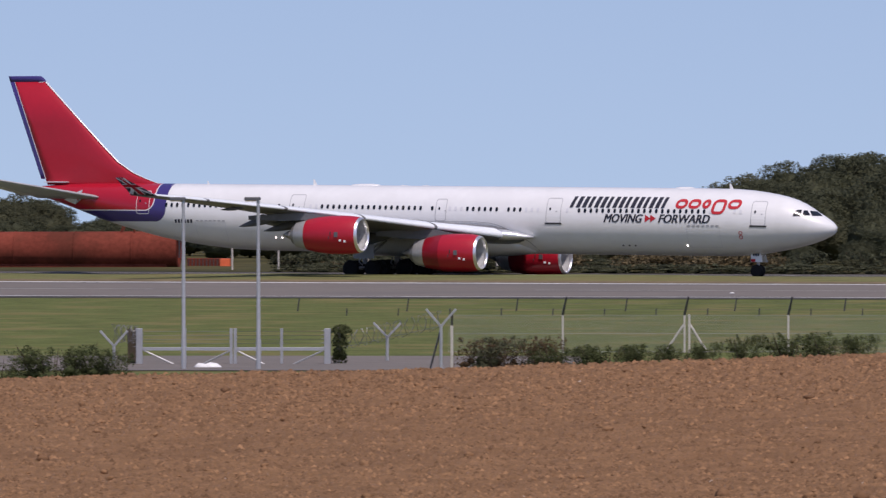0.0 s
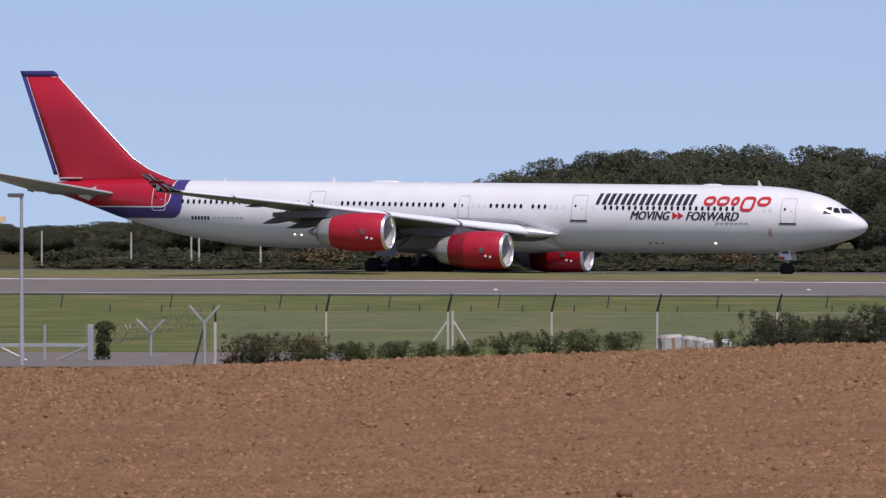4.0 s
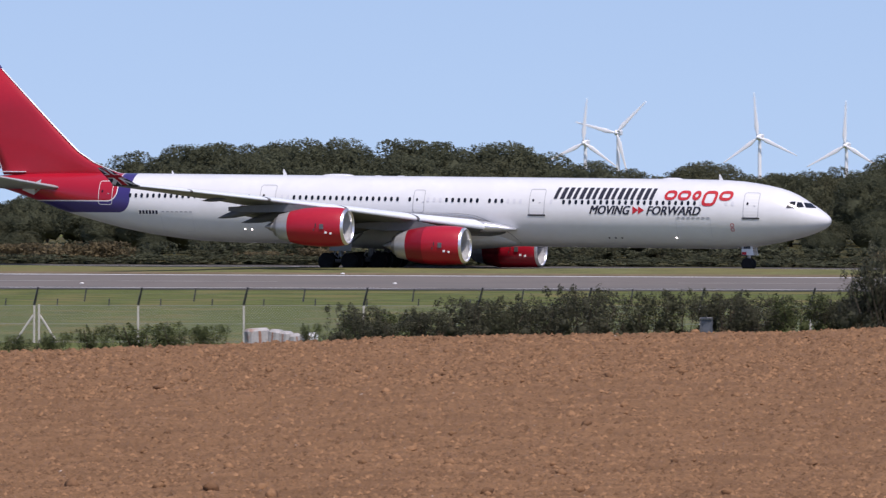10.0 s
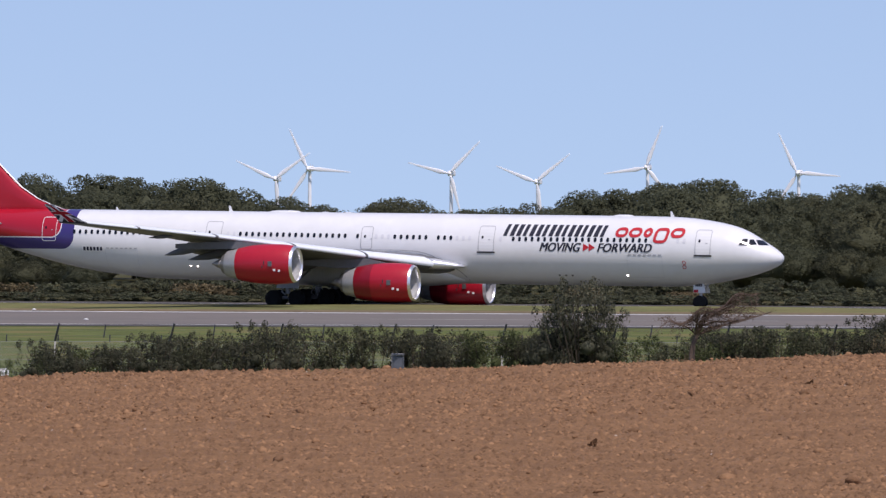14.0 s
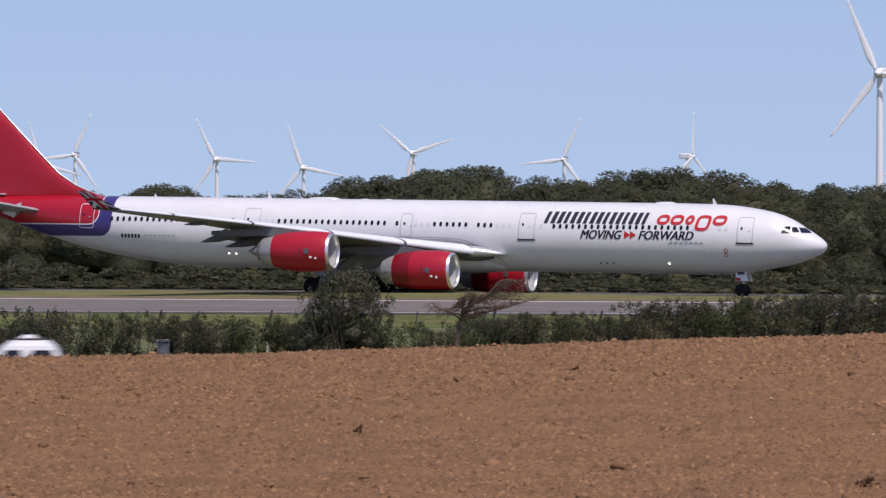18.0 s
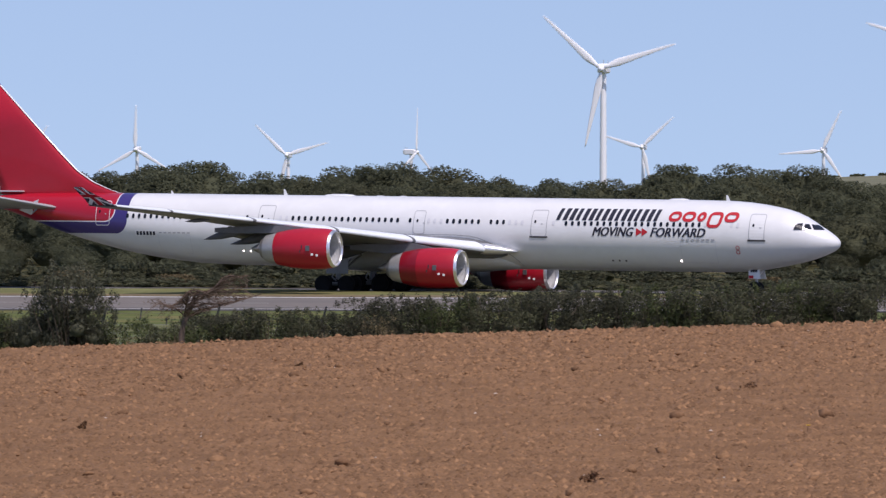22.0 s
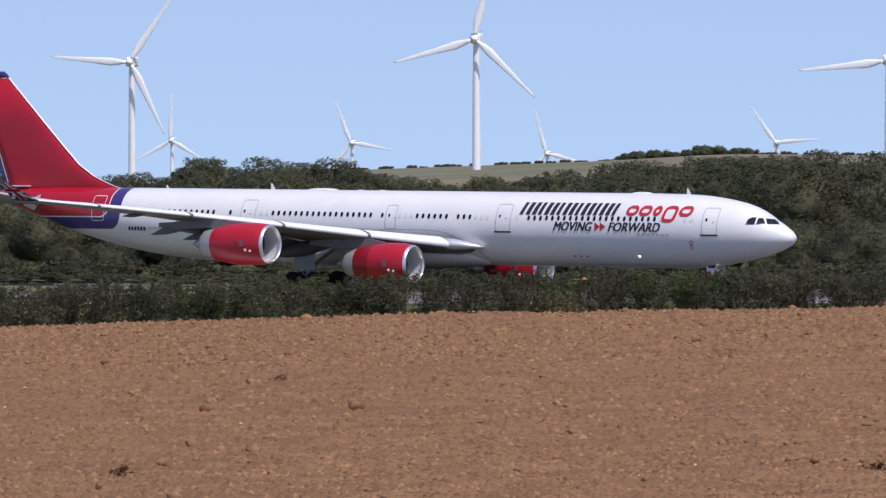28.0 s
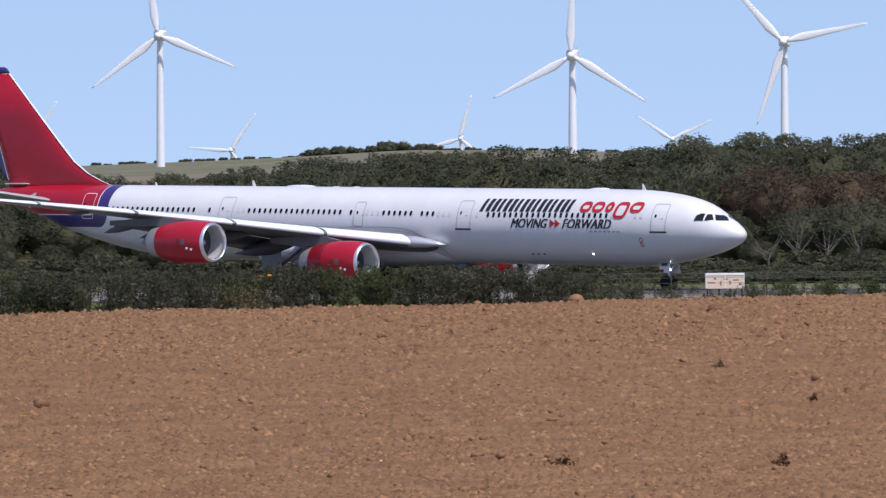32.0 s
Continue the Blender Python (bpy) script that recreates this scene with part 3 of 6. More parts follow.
def livery():
    """White hull; the tail cone red over purple with a thin white line between."""
    m = M["white"].copy()
    m.name = "hull_paint"
    n, l = m.node_tree.nodes, m.node_tree.links
    base = n["Principled BSDF"].inputs["Base Color"].links[0].from_socket
    co = n.new("ShaderNodeTexCoord")
    xyz = n.new("ShaderNodeSeparateXYZ")
    l.new(co.outputs["Object"], xyz.inputs[0])

    def calc(op, a, b=None, c=None):
        k = n.new("ShaderNodeMath")
        k.operation = op
        for i, q in enumerate((a, b, c)):
            if q is None:
                continue
            if isinstance(q, (int, float)):
                k.inputs[i].default_value = q
            else:
                l.new(q, k.inputs[i])
        return k.outputs[0]
    x = xyz.outputs["X"]
    zf = calc("SUBTRACT", calc("MULTIPLY_ADD", x, SHEAR, xyz.outputs["Z"]), AXIS0)

    def rounded(xr, zb, r, slope):
        dx = calc("MAXIMUM", calc("ADD", x, r - xr), 0.0)
        zz = calc("MULTIPLY_ADD", x, slope, zf)
        dz = calc("MAXIMUM", calc("SUBTRACT", zb + r + slope * xr, zz), 0.0)
        dist = calc("SQRT", calc("ADD", calc("MULTIPLY", dx, dx), calc("MULTIPLY", dz, dz)))
        return calc("SUBTRACT", dist, r)

    def over(colour, d, below, limit=0.0):
        f = calc("LESS_THAN", d, limit)
        k = n.new("ShaderNodeMix")
        k.data_type = "RGBA"
        l.new(f, k.inputs["Factor"])
        l.new(below, k.inputs["A"])
        if isinstance(colour, tuple):
            k.inputs["B"].default_value = (*colour, 1)
        else:
            l.new(colour, k.inputs["B"])
        return k.outputs["Result"]
    outer = rounded(-60.05, -0.48, 1.1, 0.0)
    inner = rounded(-61.2, 0.42, 0.95, 0.0)
    c = over((0.045, 0.03, 0.16), outer, base)
    c = over((0.75, 0.75, 0.77), inner, c)
    c = over((0.42, 0.008, 0.022), inner, c, -0.09)
    l.new(c, n["Principled BSDF"].inputs["Base Color"])
    return m


def foil(chord, thick, n=14):
    """Closed wing section from the leading edge (0) to the trailing edge (-chord), as (x, z)."""
    up, lo = [], []
    for i in range(n + 1):
        s = (1 - math.cos(math.pi * i / n)) / 2
        y = 5 * thick * chord * (0.2969 * math.sqrt(s) - 0.126 * s - 0.3516 * s * s + 0.2843 * s ** 3 - 0.1015 * s ** 4)
        camber = 0.02 * chord * math.sin(math.pi * s)
        up.append((-s * chord, y + camber))
        lo.append((-s * chord, -y * 0.85 + camber))
    return up + lo[-2:0:-1]


def span(stations, side=1, vertical=False):
    """Skin of a wing or fin: stations of (offset, leading x, height, chord, thickness)."""
    loops = []
    for o, x, z, c, t in stations:
        loops.append([(x + a, b, z) if vertical else (x + a, o * side, axis(x + a) + z + b) for a, b in foil(c, t)])
    if side < 0 or vertical:
        loops = [list(reversed(lp)) for lp in loops]
    return rings(loops)


plane = thing("airliner", pose(0, 0, 0), "long white four-engined jet airliner with red engines and tail, taxiing", "airplane")
HULL = livery()
xs = [0.0, -0.03, -0.08, -0.16, -0.3, -0.5, -0.8, -1.2, -1.7, -2.2, -2.8, -3.5, -4.3, -5.2, -6.2, -7.4, -8.6, -9.6] + [-12 - 3.2 * k for k in range(13)] + [-52.5, -54.5, -56.5, -58.5, -60, -61.4, -63, -65, -67, -69, -71, -72.6, -73.8, -74.6, -75.0, -75.2]
fuselage = part("fuselage", rings([[hull(x, 2 * math.pi * i / 72) for i in range(72)] for x in xs]), HULL, plane, "white painted fuselage with red and purple tail", smooth=True)

# belly fairing and wing root
fair = []
for x, w, zb, zt, e in ((-25.4, 0.9, -2.7, -2.3, 1.0), (-27.5, 1.88, -2.87, -1.4, 1.0), (-29.5, 2.6, -3.04, -0.7, 0.9), (-32, 3.05, -3.18, -0.45, 0.8), (-38, 3.1, -3.2, -0.8, 0.75), (-41.5, 2.8, -3.12, -1.1, 0.85), (-44.5, 2.1, -2.95, -1.7, 1.0), (-46.5, 0.5, -2.8, -2.4, 1.0)):
    fair.append([(x, w * math.copysign(abs(math.cos(t)) ** e, math.cos(t)), axis(x) + (zb + zt) / 2 + (zt - zb) / 2 * math.copysign(abs(math.sin(t)) ** e, math.sin(t))) for t in (2 * math.pi * i / 28 for i in range(28))])
part("belly_fairing", rings(list(reversed(fair))), M["white"], plane, "smooth grey-white belly fairing", smooth=True)

seam_pts = [(-36.4, -0.3), (-34.6, -0.27), (-32.8, -0.25), (-31.4, -0.26), (-30.1, -0.34), (-29.4, -0.48), (-28.87, -0.67), (-28.3, -0.9), (-27.74, -1.18), (-27.2, -1.5), (-26.64, -1.88), (-26.3, -2.25), (-26.1, -2.6)]
n_s = len(seam_pts)
seam_v = decal(seam_pts + [(a + 0.045, b + 0.05) for a, b in seam_pts], [(i, i + 1, n_s + 1 + i, n_s + i) for i in range(n_s - 1)], 0.03)
part("fairing_seam", seam_v, M["line"], fuselage, "dark seam of the wing-root fairing")
WING = [(2.2, -26.9, -1.55, 13.6, 0.13), (4.0, -28.2, -1.38, 12.3, 0.125), (9.4, -32.1, -0.85, 9.0, 0.115), (15, -36.2, -0.25, 7.1, 0.105), (21, -40.6, 0.35, 5.3, 0.1), (27, -44.95, 0.85, 3.6, 0.1), (31.0, -47.85, 1.15, 2.35, 0.1)]
ENG = ((9.37, -27.15, -2.93), (19.25, -33.65, -1.7))
for side in (-1, 1):
    wing = part("wing", span(WING, side), M["wing"], plane, "grey swept wing with bright leading edge", smooth=True)
    for k in range(len(WING) - 1):
        if k == 0:
            continue
        (o0, x0, z0, c0, t0), (o1, x1, z1, c1, t1) = WING[k], WING[k + 1]
        a = 0.02
        loops = []
        for q in (a, 1 - a):
            o, x, z, c, t = [p + (r - p) * q for p, r in zip(WING[k], WING[k + 1])]
            depth = min(0.2, 0.85 / c)
            nose = []
            for i in range(-2, 7):
                w_ = depth * (i / 6) ** 2
                y = 5 * t * 1.1 * c * (0.2969 * math.sqrt(w_) - 0.126 * w_ - 0.3516 * w_ * w_ + 0.2843 * w_ ** 3)
                nose.append((-w_ * c, (y if i >= 0 else -y * 0.85) + 0.02 * c * math.sin(math.pi * w_)))
            loops.append([(x + p + 0.07, o * side, axis(x) + z + h) for p, h in nose])
        part("slat", rings(loops, cap=False, closed=False), M["slat"], wing, "bright pale leading-edge slat", smooth=True)
    # polished pointed fairing where the leading edge meets the hull
    loops = []
    for x, yy, zf, ry, rz in ((-28.9, 3.75, -1.3, 0.62, 0.46), (-28.2, 3.5, -1.32, 0.6, 0.43), (-27.3, 3.15, -1.38, 0.5, 0.34), (-26.5, 2.85, -1.44, 0.36, 0.19), (-26.0, 2.7, -1.48, 0.16, 0.05)):
        loops.append([(x, side * (yy + ry * math.cos(t)), axis(x) + zf + rz * math.sin(t)) for t in (2 * math.pi * i / 16 for i in range(16))])
    part("root_fairing", rings(loops), M["root_metal"], wing, "polished pointed wing-root fairing", smooth=True)
    # flap track fairings, their grey darkened to carry the shade under the wing
    for o, x0, z0, x1, z1, r in ((6.6, -37.2, -1.65, -43.4, -2.4, 0.6), (11.2, -38.0, -1.05, -43.2, -1.75, 0.5), (15.6, -40.0, -0.6, -45.0, -1.42, 0.4), (18.6, -41.5, -0.25, -45.9, -1.12, 0.4), (23.0, -43.4, 0.32, -45.6, 0.18, 0.16)):
        loops = []
        for u, w in ((1.0, 0.05), (0.88, 0.4), (0.66, 0.85), (0.4, 1.0), (0.15, 0.6), (0.0, 0.05)):
            x = x0 + (x1 - x0) * u
            zz = z0 + (z1 - z0) * max(0.0, u - 0.2) / 0.8
            loops.append([(x, o * side + 0.55 * r * w * math.cos(t), axis(x) + zz + r * w * math.sin(t)) for t in (2 * math.pi * i / 14 for i in range(14))])
        part("flap_track_fairing", rings(loops), M["grey_dark"], wing, "pointed grey flap track fairing, under-wing shade put into its colour", smooth=True)
    # flaps lowered for take-off, in the same shade-darkened grey
    for o0, o1, c0, c1 in ((3.6, 9.2, 2.4, 2.0), (9.6, 17.6, 1.9, 1.35)):
        loops = []
        for o, c in ((o0, c0), (o1, c1)):
            _, xl_, zw_, cw_ = [lerp([(q[0], q[k]) for q in WING], o) for k in range(4)]
            xt, zt = xl_ - cw_ + 0.35, axis(xl_ - cw_) + zw_ - 0.06
            loops.append([(xt - u * c * 0.9, o * side, zt - u * c * 0.42 + h) for u, h in ((0, 0), (0.15, 0.09), (0.5, 0.08), (1, 0), (0.5, -0.06), (0.15, -0.1))])
        part("flap", rings(loops), M["grey_dark"], wing, "grey flap lowered below the trailing edge", smooth=True)
    # winglet
    o, x, z, c, t = WING[-1]
    up = [(o, x, z, 2.15, 0.09), (o + 0.2, x - 0.7, z + 0.45, 1.75, 0.08), (o + 0.45, x - 1.7, z + 0.95, 1.2, 0.07), (o + 0.6, x - 2.6, z + 1.4, 0.68, 0.06)]
    winglet = part("winglet", span(up, side), M["ink"], wing, "upswept winglet painted as a flag of red, white and blue", smooth=True)

    def on_winglet(u, w, out=0.05):
        """u along the chord 0..1, w up the height 0..1, on the outer face."""
        h = w * 3
        k = min(2, int(h))
        p, q, s = up[k], up[k + 1], h - k
        oo, xx, zz, cc = [p[i] + (q[i] - p[i]) * s for i in range(4)]
        return xx - u * cc, (oo + out) * side, axis(xx) + zz + 0.04

    def stripe(u0, w0, u1, w1, t, out):
        d = Vector((u1 - u0, (w1 - w0) * 1.4)).normalized()
        n_ = Vector((-d.y, d.x / 1.4)) * t
        row = []
        for k in range(5):
            u, w = u0 + (u1 - u0) * k / 4, w0 + (w1 - w0) * k / 4
            row += [on_winglet(u + n_.x, max(0.02, min(0.98, w + n_.y)), out), on_winglet(u - n_.x, max(0.02, min(0.98, w - n_.y)), out)]
        fs = [(2 * k, 2 * k + 1, 2 * k + 3, 2 * k + 2) for k in range(4)]
        return row, fs + [tuple(reversed(q)) for q in fs]
    for name, material, out, sts in (("flag_saltire", M["white"], 0.06, ((0.05, 0.05, 0.95, 0.95, 0.075), (0.95, 0.05, 0.05, 0.95, 0.075))), ("flag_cross_border", M["white"], 0.075, ((0.5, 0.02, 0.5, 0.97, 0.16), (0.03, 0.5, 0.96, 0.5, 0.15))), ("flag_cross", M["logo_red"], 0.09, ((0.5, 0.02, 0.5, 0.97, 0.11), (0.03, 0.5, 0.96, 0.5, 0.1)))):
        part(name, join(*[stripe(*s, out) for s in sts]), material, winglet)

    # engines
    for y0, x0, z0 in ENG:
        z0 = axis(x0) + z0
        c = (x0, y0 * side, z0)

        def turned(prof, n_, **kw):
            """A body of the engine: the cowl's front is 0.75 m shorter than its plan length."""
            return disc_x([(u - 0.75 * max(0.0, 1 + u / 5.62), w * 0.975) for u, w in prof], n_, centre=c, **kw)
        eng = part("engine", turned([(-5.62, 1.3), (-5.3, 1.36), (-4.3, 1.53), (-3.2, 1.62), (-2.0, 1.64), (-1.0, 1.6), (-0.5, 1.54), (-0.26, 1.49)], 40, cap=False), M["red"], plane, "glossy red engine cowling", smooth=True)
        part("intake_lip", turned([(-0.26, 1.49), (-0.14, 1.455), (-0.05, 1.41), (0.0, 1.36), (-0.01, 1.325), (-0.06, 1.29), (-0.18, 1.26), (-0.34, 1.245)], 40, cap=False), M["alu"], eng, "polished bare-metal intake lip", smooth=True)
        part("intake_duct", turned([(-0.34, 1.245), (-0.9, 1.25), (-1.35, 1.28), (-1.72, 1.3)], 40, cap=False), M["lining"], eng, "pale grey intake lining", smooth=True)
        part("fan", turned([(-1.72, 1.3), (-1.7, 0.05)], 40), M["fan"], eng, "dark fan face")
        part("spinner", turned([(-1.7, 0.36), (-1.4, 0.27), (-1.15, 0.13), (-1.05, 0.01)], 20), M["grey"], eng, smooth=True)
        part("fan_nozzle", turned([(-6.65, 1.0), (-6.6, 1.05), (-5.62, 1.27), (-5.55, 1.3)], 36), M["nozzle_paint"], eng, "pale grey fan nozzle", smooth=True)
        part("core_nozzle", turned([(-7.0, 0.72), (-6.95, 0.78), (-6.6, 0.92), (-6.5, 0.95)], 30), M["nozzle"], eng, "burnt-metal core nozzle", smooth=True)
        part("exhaust_cone", turned([(-7.95, 0.03), (-7.5, 0.3), (-6.9, 0.55)], 20), M["nozzle"], eng, smooth=True)
        if y0 < 12:
            part("reverser_sleeve", turned([(-5.63, 1.31), (-5.3, 1.37), (-4.3, 1.54), (-3.9, 1.572)], 40, cap=False), M["red_dark"], eng, "darker red reverser sleeve", smooth=True)
        # small plates on the right-hand flank of each cowling
        for dx, dz, w, h, mk in ((-2.5, 0.0, 0.34, 0.4, "wire"), (-2.15, -0.48, 0.2, 0.16, "white"), (-1.75, -0.55, 0.18, 0.16, "white"), (-3.0, 0.1, 0.08, 0.3, "dark"), (-3.15, -0.25, 0.07, 0.2, "dark")):
            r = 1.63 if dx < -1.9 else 1.61
            yy = c[1] - math.sqrt(r * r - dz * dz) - 0.015
            part("access_panel", box(c[0] + dx - w / 2, yy, c[2] + dz - h / 2, c[0] + dx + w / 2, yy + 0.05, c[2] + dz + h / 2, 0.015), M[mk], eng)
        o = y0
        zw = lerp([(p[0], p[2]) for p in WING], o)
        xw = lerp([(p[0], p[1]) for p in WING], o)
        py = []
        for x, zt, zb, w in ((x0 - 2.4, z0 + 1.56, z0 + 1.3, 0.05), (x0 - 3.4, z0 + 1.62, z0 + 1.3, 0.18), (xw - 0.5, axis(xw) + zw - 0.1, z0 + 1.2, 0.22), (xw - 2.5, axis(xw) + zw - 0.2, z0 + 1.15, 0.24), (xw - 5.4, axis(xw) + zw - 0.35, axis(xw) + zw - 0.7, 0.05)):
            py.append([(x, o * side - w, zb), (x, o * side - w, zt), (x, o * side + w, zt), (x, o * side + w, zb)])
        part("pylon", rings(py), M["wing"], eng, "grey engine pylon")

# fin, rudder and tailplane
def fin_back(z):
    """Trailing edge of the fin at a height over the axis."""
    return -72.95 - 0.369 * (z - 3.27)


FIN = [(x, z, fin_back(z), t) for x, z, t in ((-60.9, 2.7, 0.02), (-61.9, 2.86, 0.035), (-62.9, 3.2, 0.05), (-64.1, 3.7, 0.07), (-65.5, 4.59, 0.085), (-66.91, 5.93, 0.09), (-68.92, 7.9, 0.09), (-72.5, 11.46, 0.09))]


def fin_shape(rows, d0, d1, grow=1.0):
    """Slice of the fin between d0 metres from the leading edge (or, if negative, from the trailing edge) and d1."""
    loops = []
    for x, z, xe, t in rows:
        c = x - xe
        z = axis(x) + z
        f0, f1 = [(d / c if d >= 0 else 1 + d / c) if d != 99 else 1.0 for d in (d0, d1)]
        sec = []
        for i in range(11):
            q = f0 + (f1 - f0) * i / 10
            y = 5 * t * min(c, 7.0) * (0.2969 * math.sqrt(q) - 0.126 * q - 0.3516 * q * q + 0.2843 * q ** 3 - 0.1015 * q ** 4) * grow * 0.8
            sec.append((q, y))
        loops.append([(x - q * c, y, z) for q, y in sec] + [(x - q * c, -y, z) for q, y in reversed(sec)])
    return rings(loops)


fin = part("fin", fin_shape(FIN, 0.0, -0.42), M["red"], plane, "tall red tail fin", smooth=True)
part("leading_edge", fin_shape(FIN, 0.0, 0.11, 1.25), M["white"], fin, "thin white leading edge line", smooth=True)
part("rudder", fin_shape(FIN[2:], -0.42, 99), M["purple"], fin, "purple rudder edge", smooth=True)
part("rudder_line", fin_shape(FIN[2:], -0.47, -0.41, 1.15), M["white"], fin)
part("fin_cap", fin_shape([(-72.5, 11.46, fin_back(11.46), 0.09), (-72.72, 11.75, fin_back(11.75), 0.088), (-73.05, 11.96, fin_back(11.96), 0.07)], 0.0, 99, 1.06), M["purple"], fin, "purple fin tip", smooth=True)
part("cap_line", fin_shape([(-72.46, 11.41, fin_back(11.41) + 0.42, 0.09), (-72.52, 11.47, fin_back(11.47) + 0.42, 0.09)], 0.0, 99, 1.12), M["white"], fin)
part("root_seam", box(-72.45, -0.5, axis(-70) + 2.83, -70.25, 0.5, axis(-70) + 2.9, 0.01), M["faded"], fin, "pale seam at the fin root")
for side in (-1, 1):
    tail = part("tailplane", span([(0.9, -66.3, 1.45, 6.5, 0.085), (2.2, -67.2, 1.64, 5.8, 0.085), (11.1, -73.25, 2.98, 2.1, 0.085)], side), M["grey"], plane, "grey swept tailplane", smooth=True)
    part("elevator", span([(2.2, -72.4, 1.62, 1.1, 0.07), (10.9, -75.0, 2.93, 0.5, 0.07)], side), M["white"], tail, "pale drooping elevator", smooth=True)
    plate = [(x, side * (-skin_y(x, z, 0.16)), axis(x) + z) for x, z in ((-70.2, 1.32), (-69.1, 0.92), (-68.4, 1.35), (-68.4, 2.2), (-69.3, 1.8))]
    part("root_plate", (plate, [(0, 1, 2, 3, 4), (4, 3, 2, 1, 0)]), M["faded"], tail, "pale grey sealing plate at the tailplane root")
part("tail_cone", disc_x([(-75.36, 0.1), (-75.2, 0.14), (-74.8, 0.24)], 16, centre=(0, 0, axis(-75) + 1.85)), M["nozzle"], plane, "bare-metal tail exhaust", smooth=True)


# ---- airliner details ----
def lettering(text, x0, z0, x1, height, lean, material, parent, name, bold=0.0):
    """Readable words laid on the right-hand skin, from x0 to x1 (the nose is on the right of the writing)."""
    cu = bpy.data.curves.new(name, "FONT")
    cu.body, cu.size, cu.offset, cu.resolution_u = text, 1.0, 0.0, 3
    tmp = new(name, cu)
    me = bpy.data.meshes.new_from_object(tmp.evaluated_get(bpy.context.evaluated_depsgraph_get()))
    pts = [v.co.copy() for v in me.vertices]
    faces = [tuple(p.vertices) for p in me.polygons]
    bpy.data.objects.remove(tmp)
    a, b = min(p.x for p in pts), max(p.x for p in pts)
    c, d = min(p.y for p in pts), max(p.y for p in pts)
    flat = []
    for p in pts:
        v = (p.y - c) / (d - c)
        flat.append((x0 + (p.x - a) / (b - a) * (x1 - x0 - lean) + lean * v, z0 + v * height))
    shape = decal(flat, faces, 0.027)
    if bold:
        shape = join(shape, decal([(p + bold, q) for p, q in flat], faces, 0.03))
    return part(name, shape, material, parent)


def windows_at(xs_, zf, material, name, label=""):
    for x in xs_:
        part(name, oval(x, zf(x), 0.245, 0.375), material, fuselage, label)


wz = lambda x: lerp([(-60, 0.95), (-45, 0.93), (-22, 0.8), (-9, 0.83)], x)
aft = lambda k: -45.37 + 0.533 * k
fwd = lambda k: -21.94 + 0.533 * k
windows_at([aft(k) for k in list(range(18)) + [19] + list(range(25, 31)) + [32, 33, 34]], wz, M["glass"], "window")
windows_at([fwd(k) for k in range(22)], wz, M["glass"], "window")
windows_at([-60.0 + 0.533 * k for k in range(18)] + [-49.35], wz, M["glass"], "window")
windows_at([aft(k) for k in (-2, -1, 22, 23, 24, 35, 36, 37)] + [fwd(k) for k in (-2, 22, 26, 27)], wz, M["faded"], "blanked_window", "painted-over window plug")

for x0, z0, x1, z1, mk, sill in ((-6.66, -0.32, -5.4, 1.75, "line", True), (-24.9, -0.27, -23.55, 1.85, "line", True), (-34.95, -0.2, -33.95, 1.68, "line", False), (-48.4, -0.1, -47.0, 1.95, "line", False), (-62.95, 0.15, -61.65, 2.15, "white", False)):
    door = part("cabin_door", patch(x0 + 0.05, z0 + 0.05, x1 - 0.05, z1 - 0.05, 0.006, nx=3, nz=8), HULL, fuselage, "closed passenger door")
    part("door_frame", outline(x0, z0, x1, z1, 0.05, 0.2, 0.022), M[mk], door, "thin outline round the door")
    part("door_window", oval(x0 + 0.35, (z0 + z1) / 2 + 0.12, 0.17, 0.24, 0.024), M["glass"], door)
    part("door_handle", patch(x0 + 0.85, (z0 + z1) / 2 - 0.1, x0 + 1.0, (z0 + z1) / 2 - 0.03, 0.03, nx=1, nz=1), M["line"], door)
    if sill:
        part("door_sill", patch(x0 - 0.08, z0 - 0.1, x1 + 0.08, z0 + 0.03, 0.03), M["dark"], door, "dark sill plate")

# the operator's name as plain slanted blocks, the slogan as words
for k in range(16):
    x = -22.83 + 0.545 * k
    part("name_bar", patch(x, 1.06, x + (0.36 if k % 3 else 0.3), 2.0, 0.034, lean=0.28, nx=2, nz=5), M["ink"], fuselage, "navy slanted bar")
for x, z0, z1, w in ((-13.46, 1.05, 1.86, 1.06), (-12.32, 1.05, 1.86, 1.1), (-11.08, 1.05, 1.86, 0.74), (-10.24, 0.6, 1.86, 1.2), (-8.82, 1.05, 1.86, 1.16)):
    part("name_block", outline(x, z0, x + w, z1, 0.24, 0.4, 0.034, lean=0.22), M["logo_red"], fuselage, "red rounded hollow block")
lettering("MOVING", -19.7, -0.15, -16.2, 0.7, 0.2, M["ink"], fuselage, "slogan_word", 0.075)
lettering("FORWARD", -14.82, -0.15, -10.15, 0.7, 0.2, M["ink"], fuselage, "slogan_word", 0.075)
for x in (-16.0, -15.52):
    part("slogan_arrow", decal([(x, -0.12), (x + 0.52, 0.2), (x, 0.52)], [(0, 1, 2)], 0.028), M["logo_red"], fuselage, "red arrowhead")

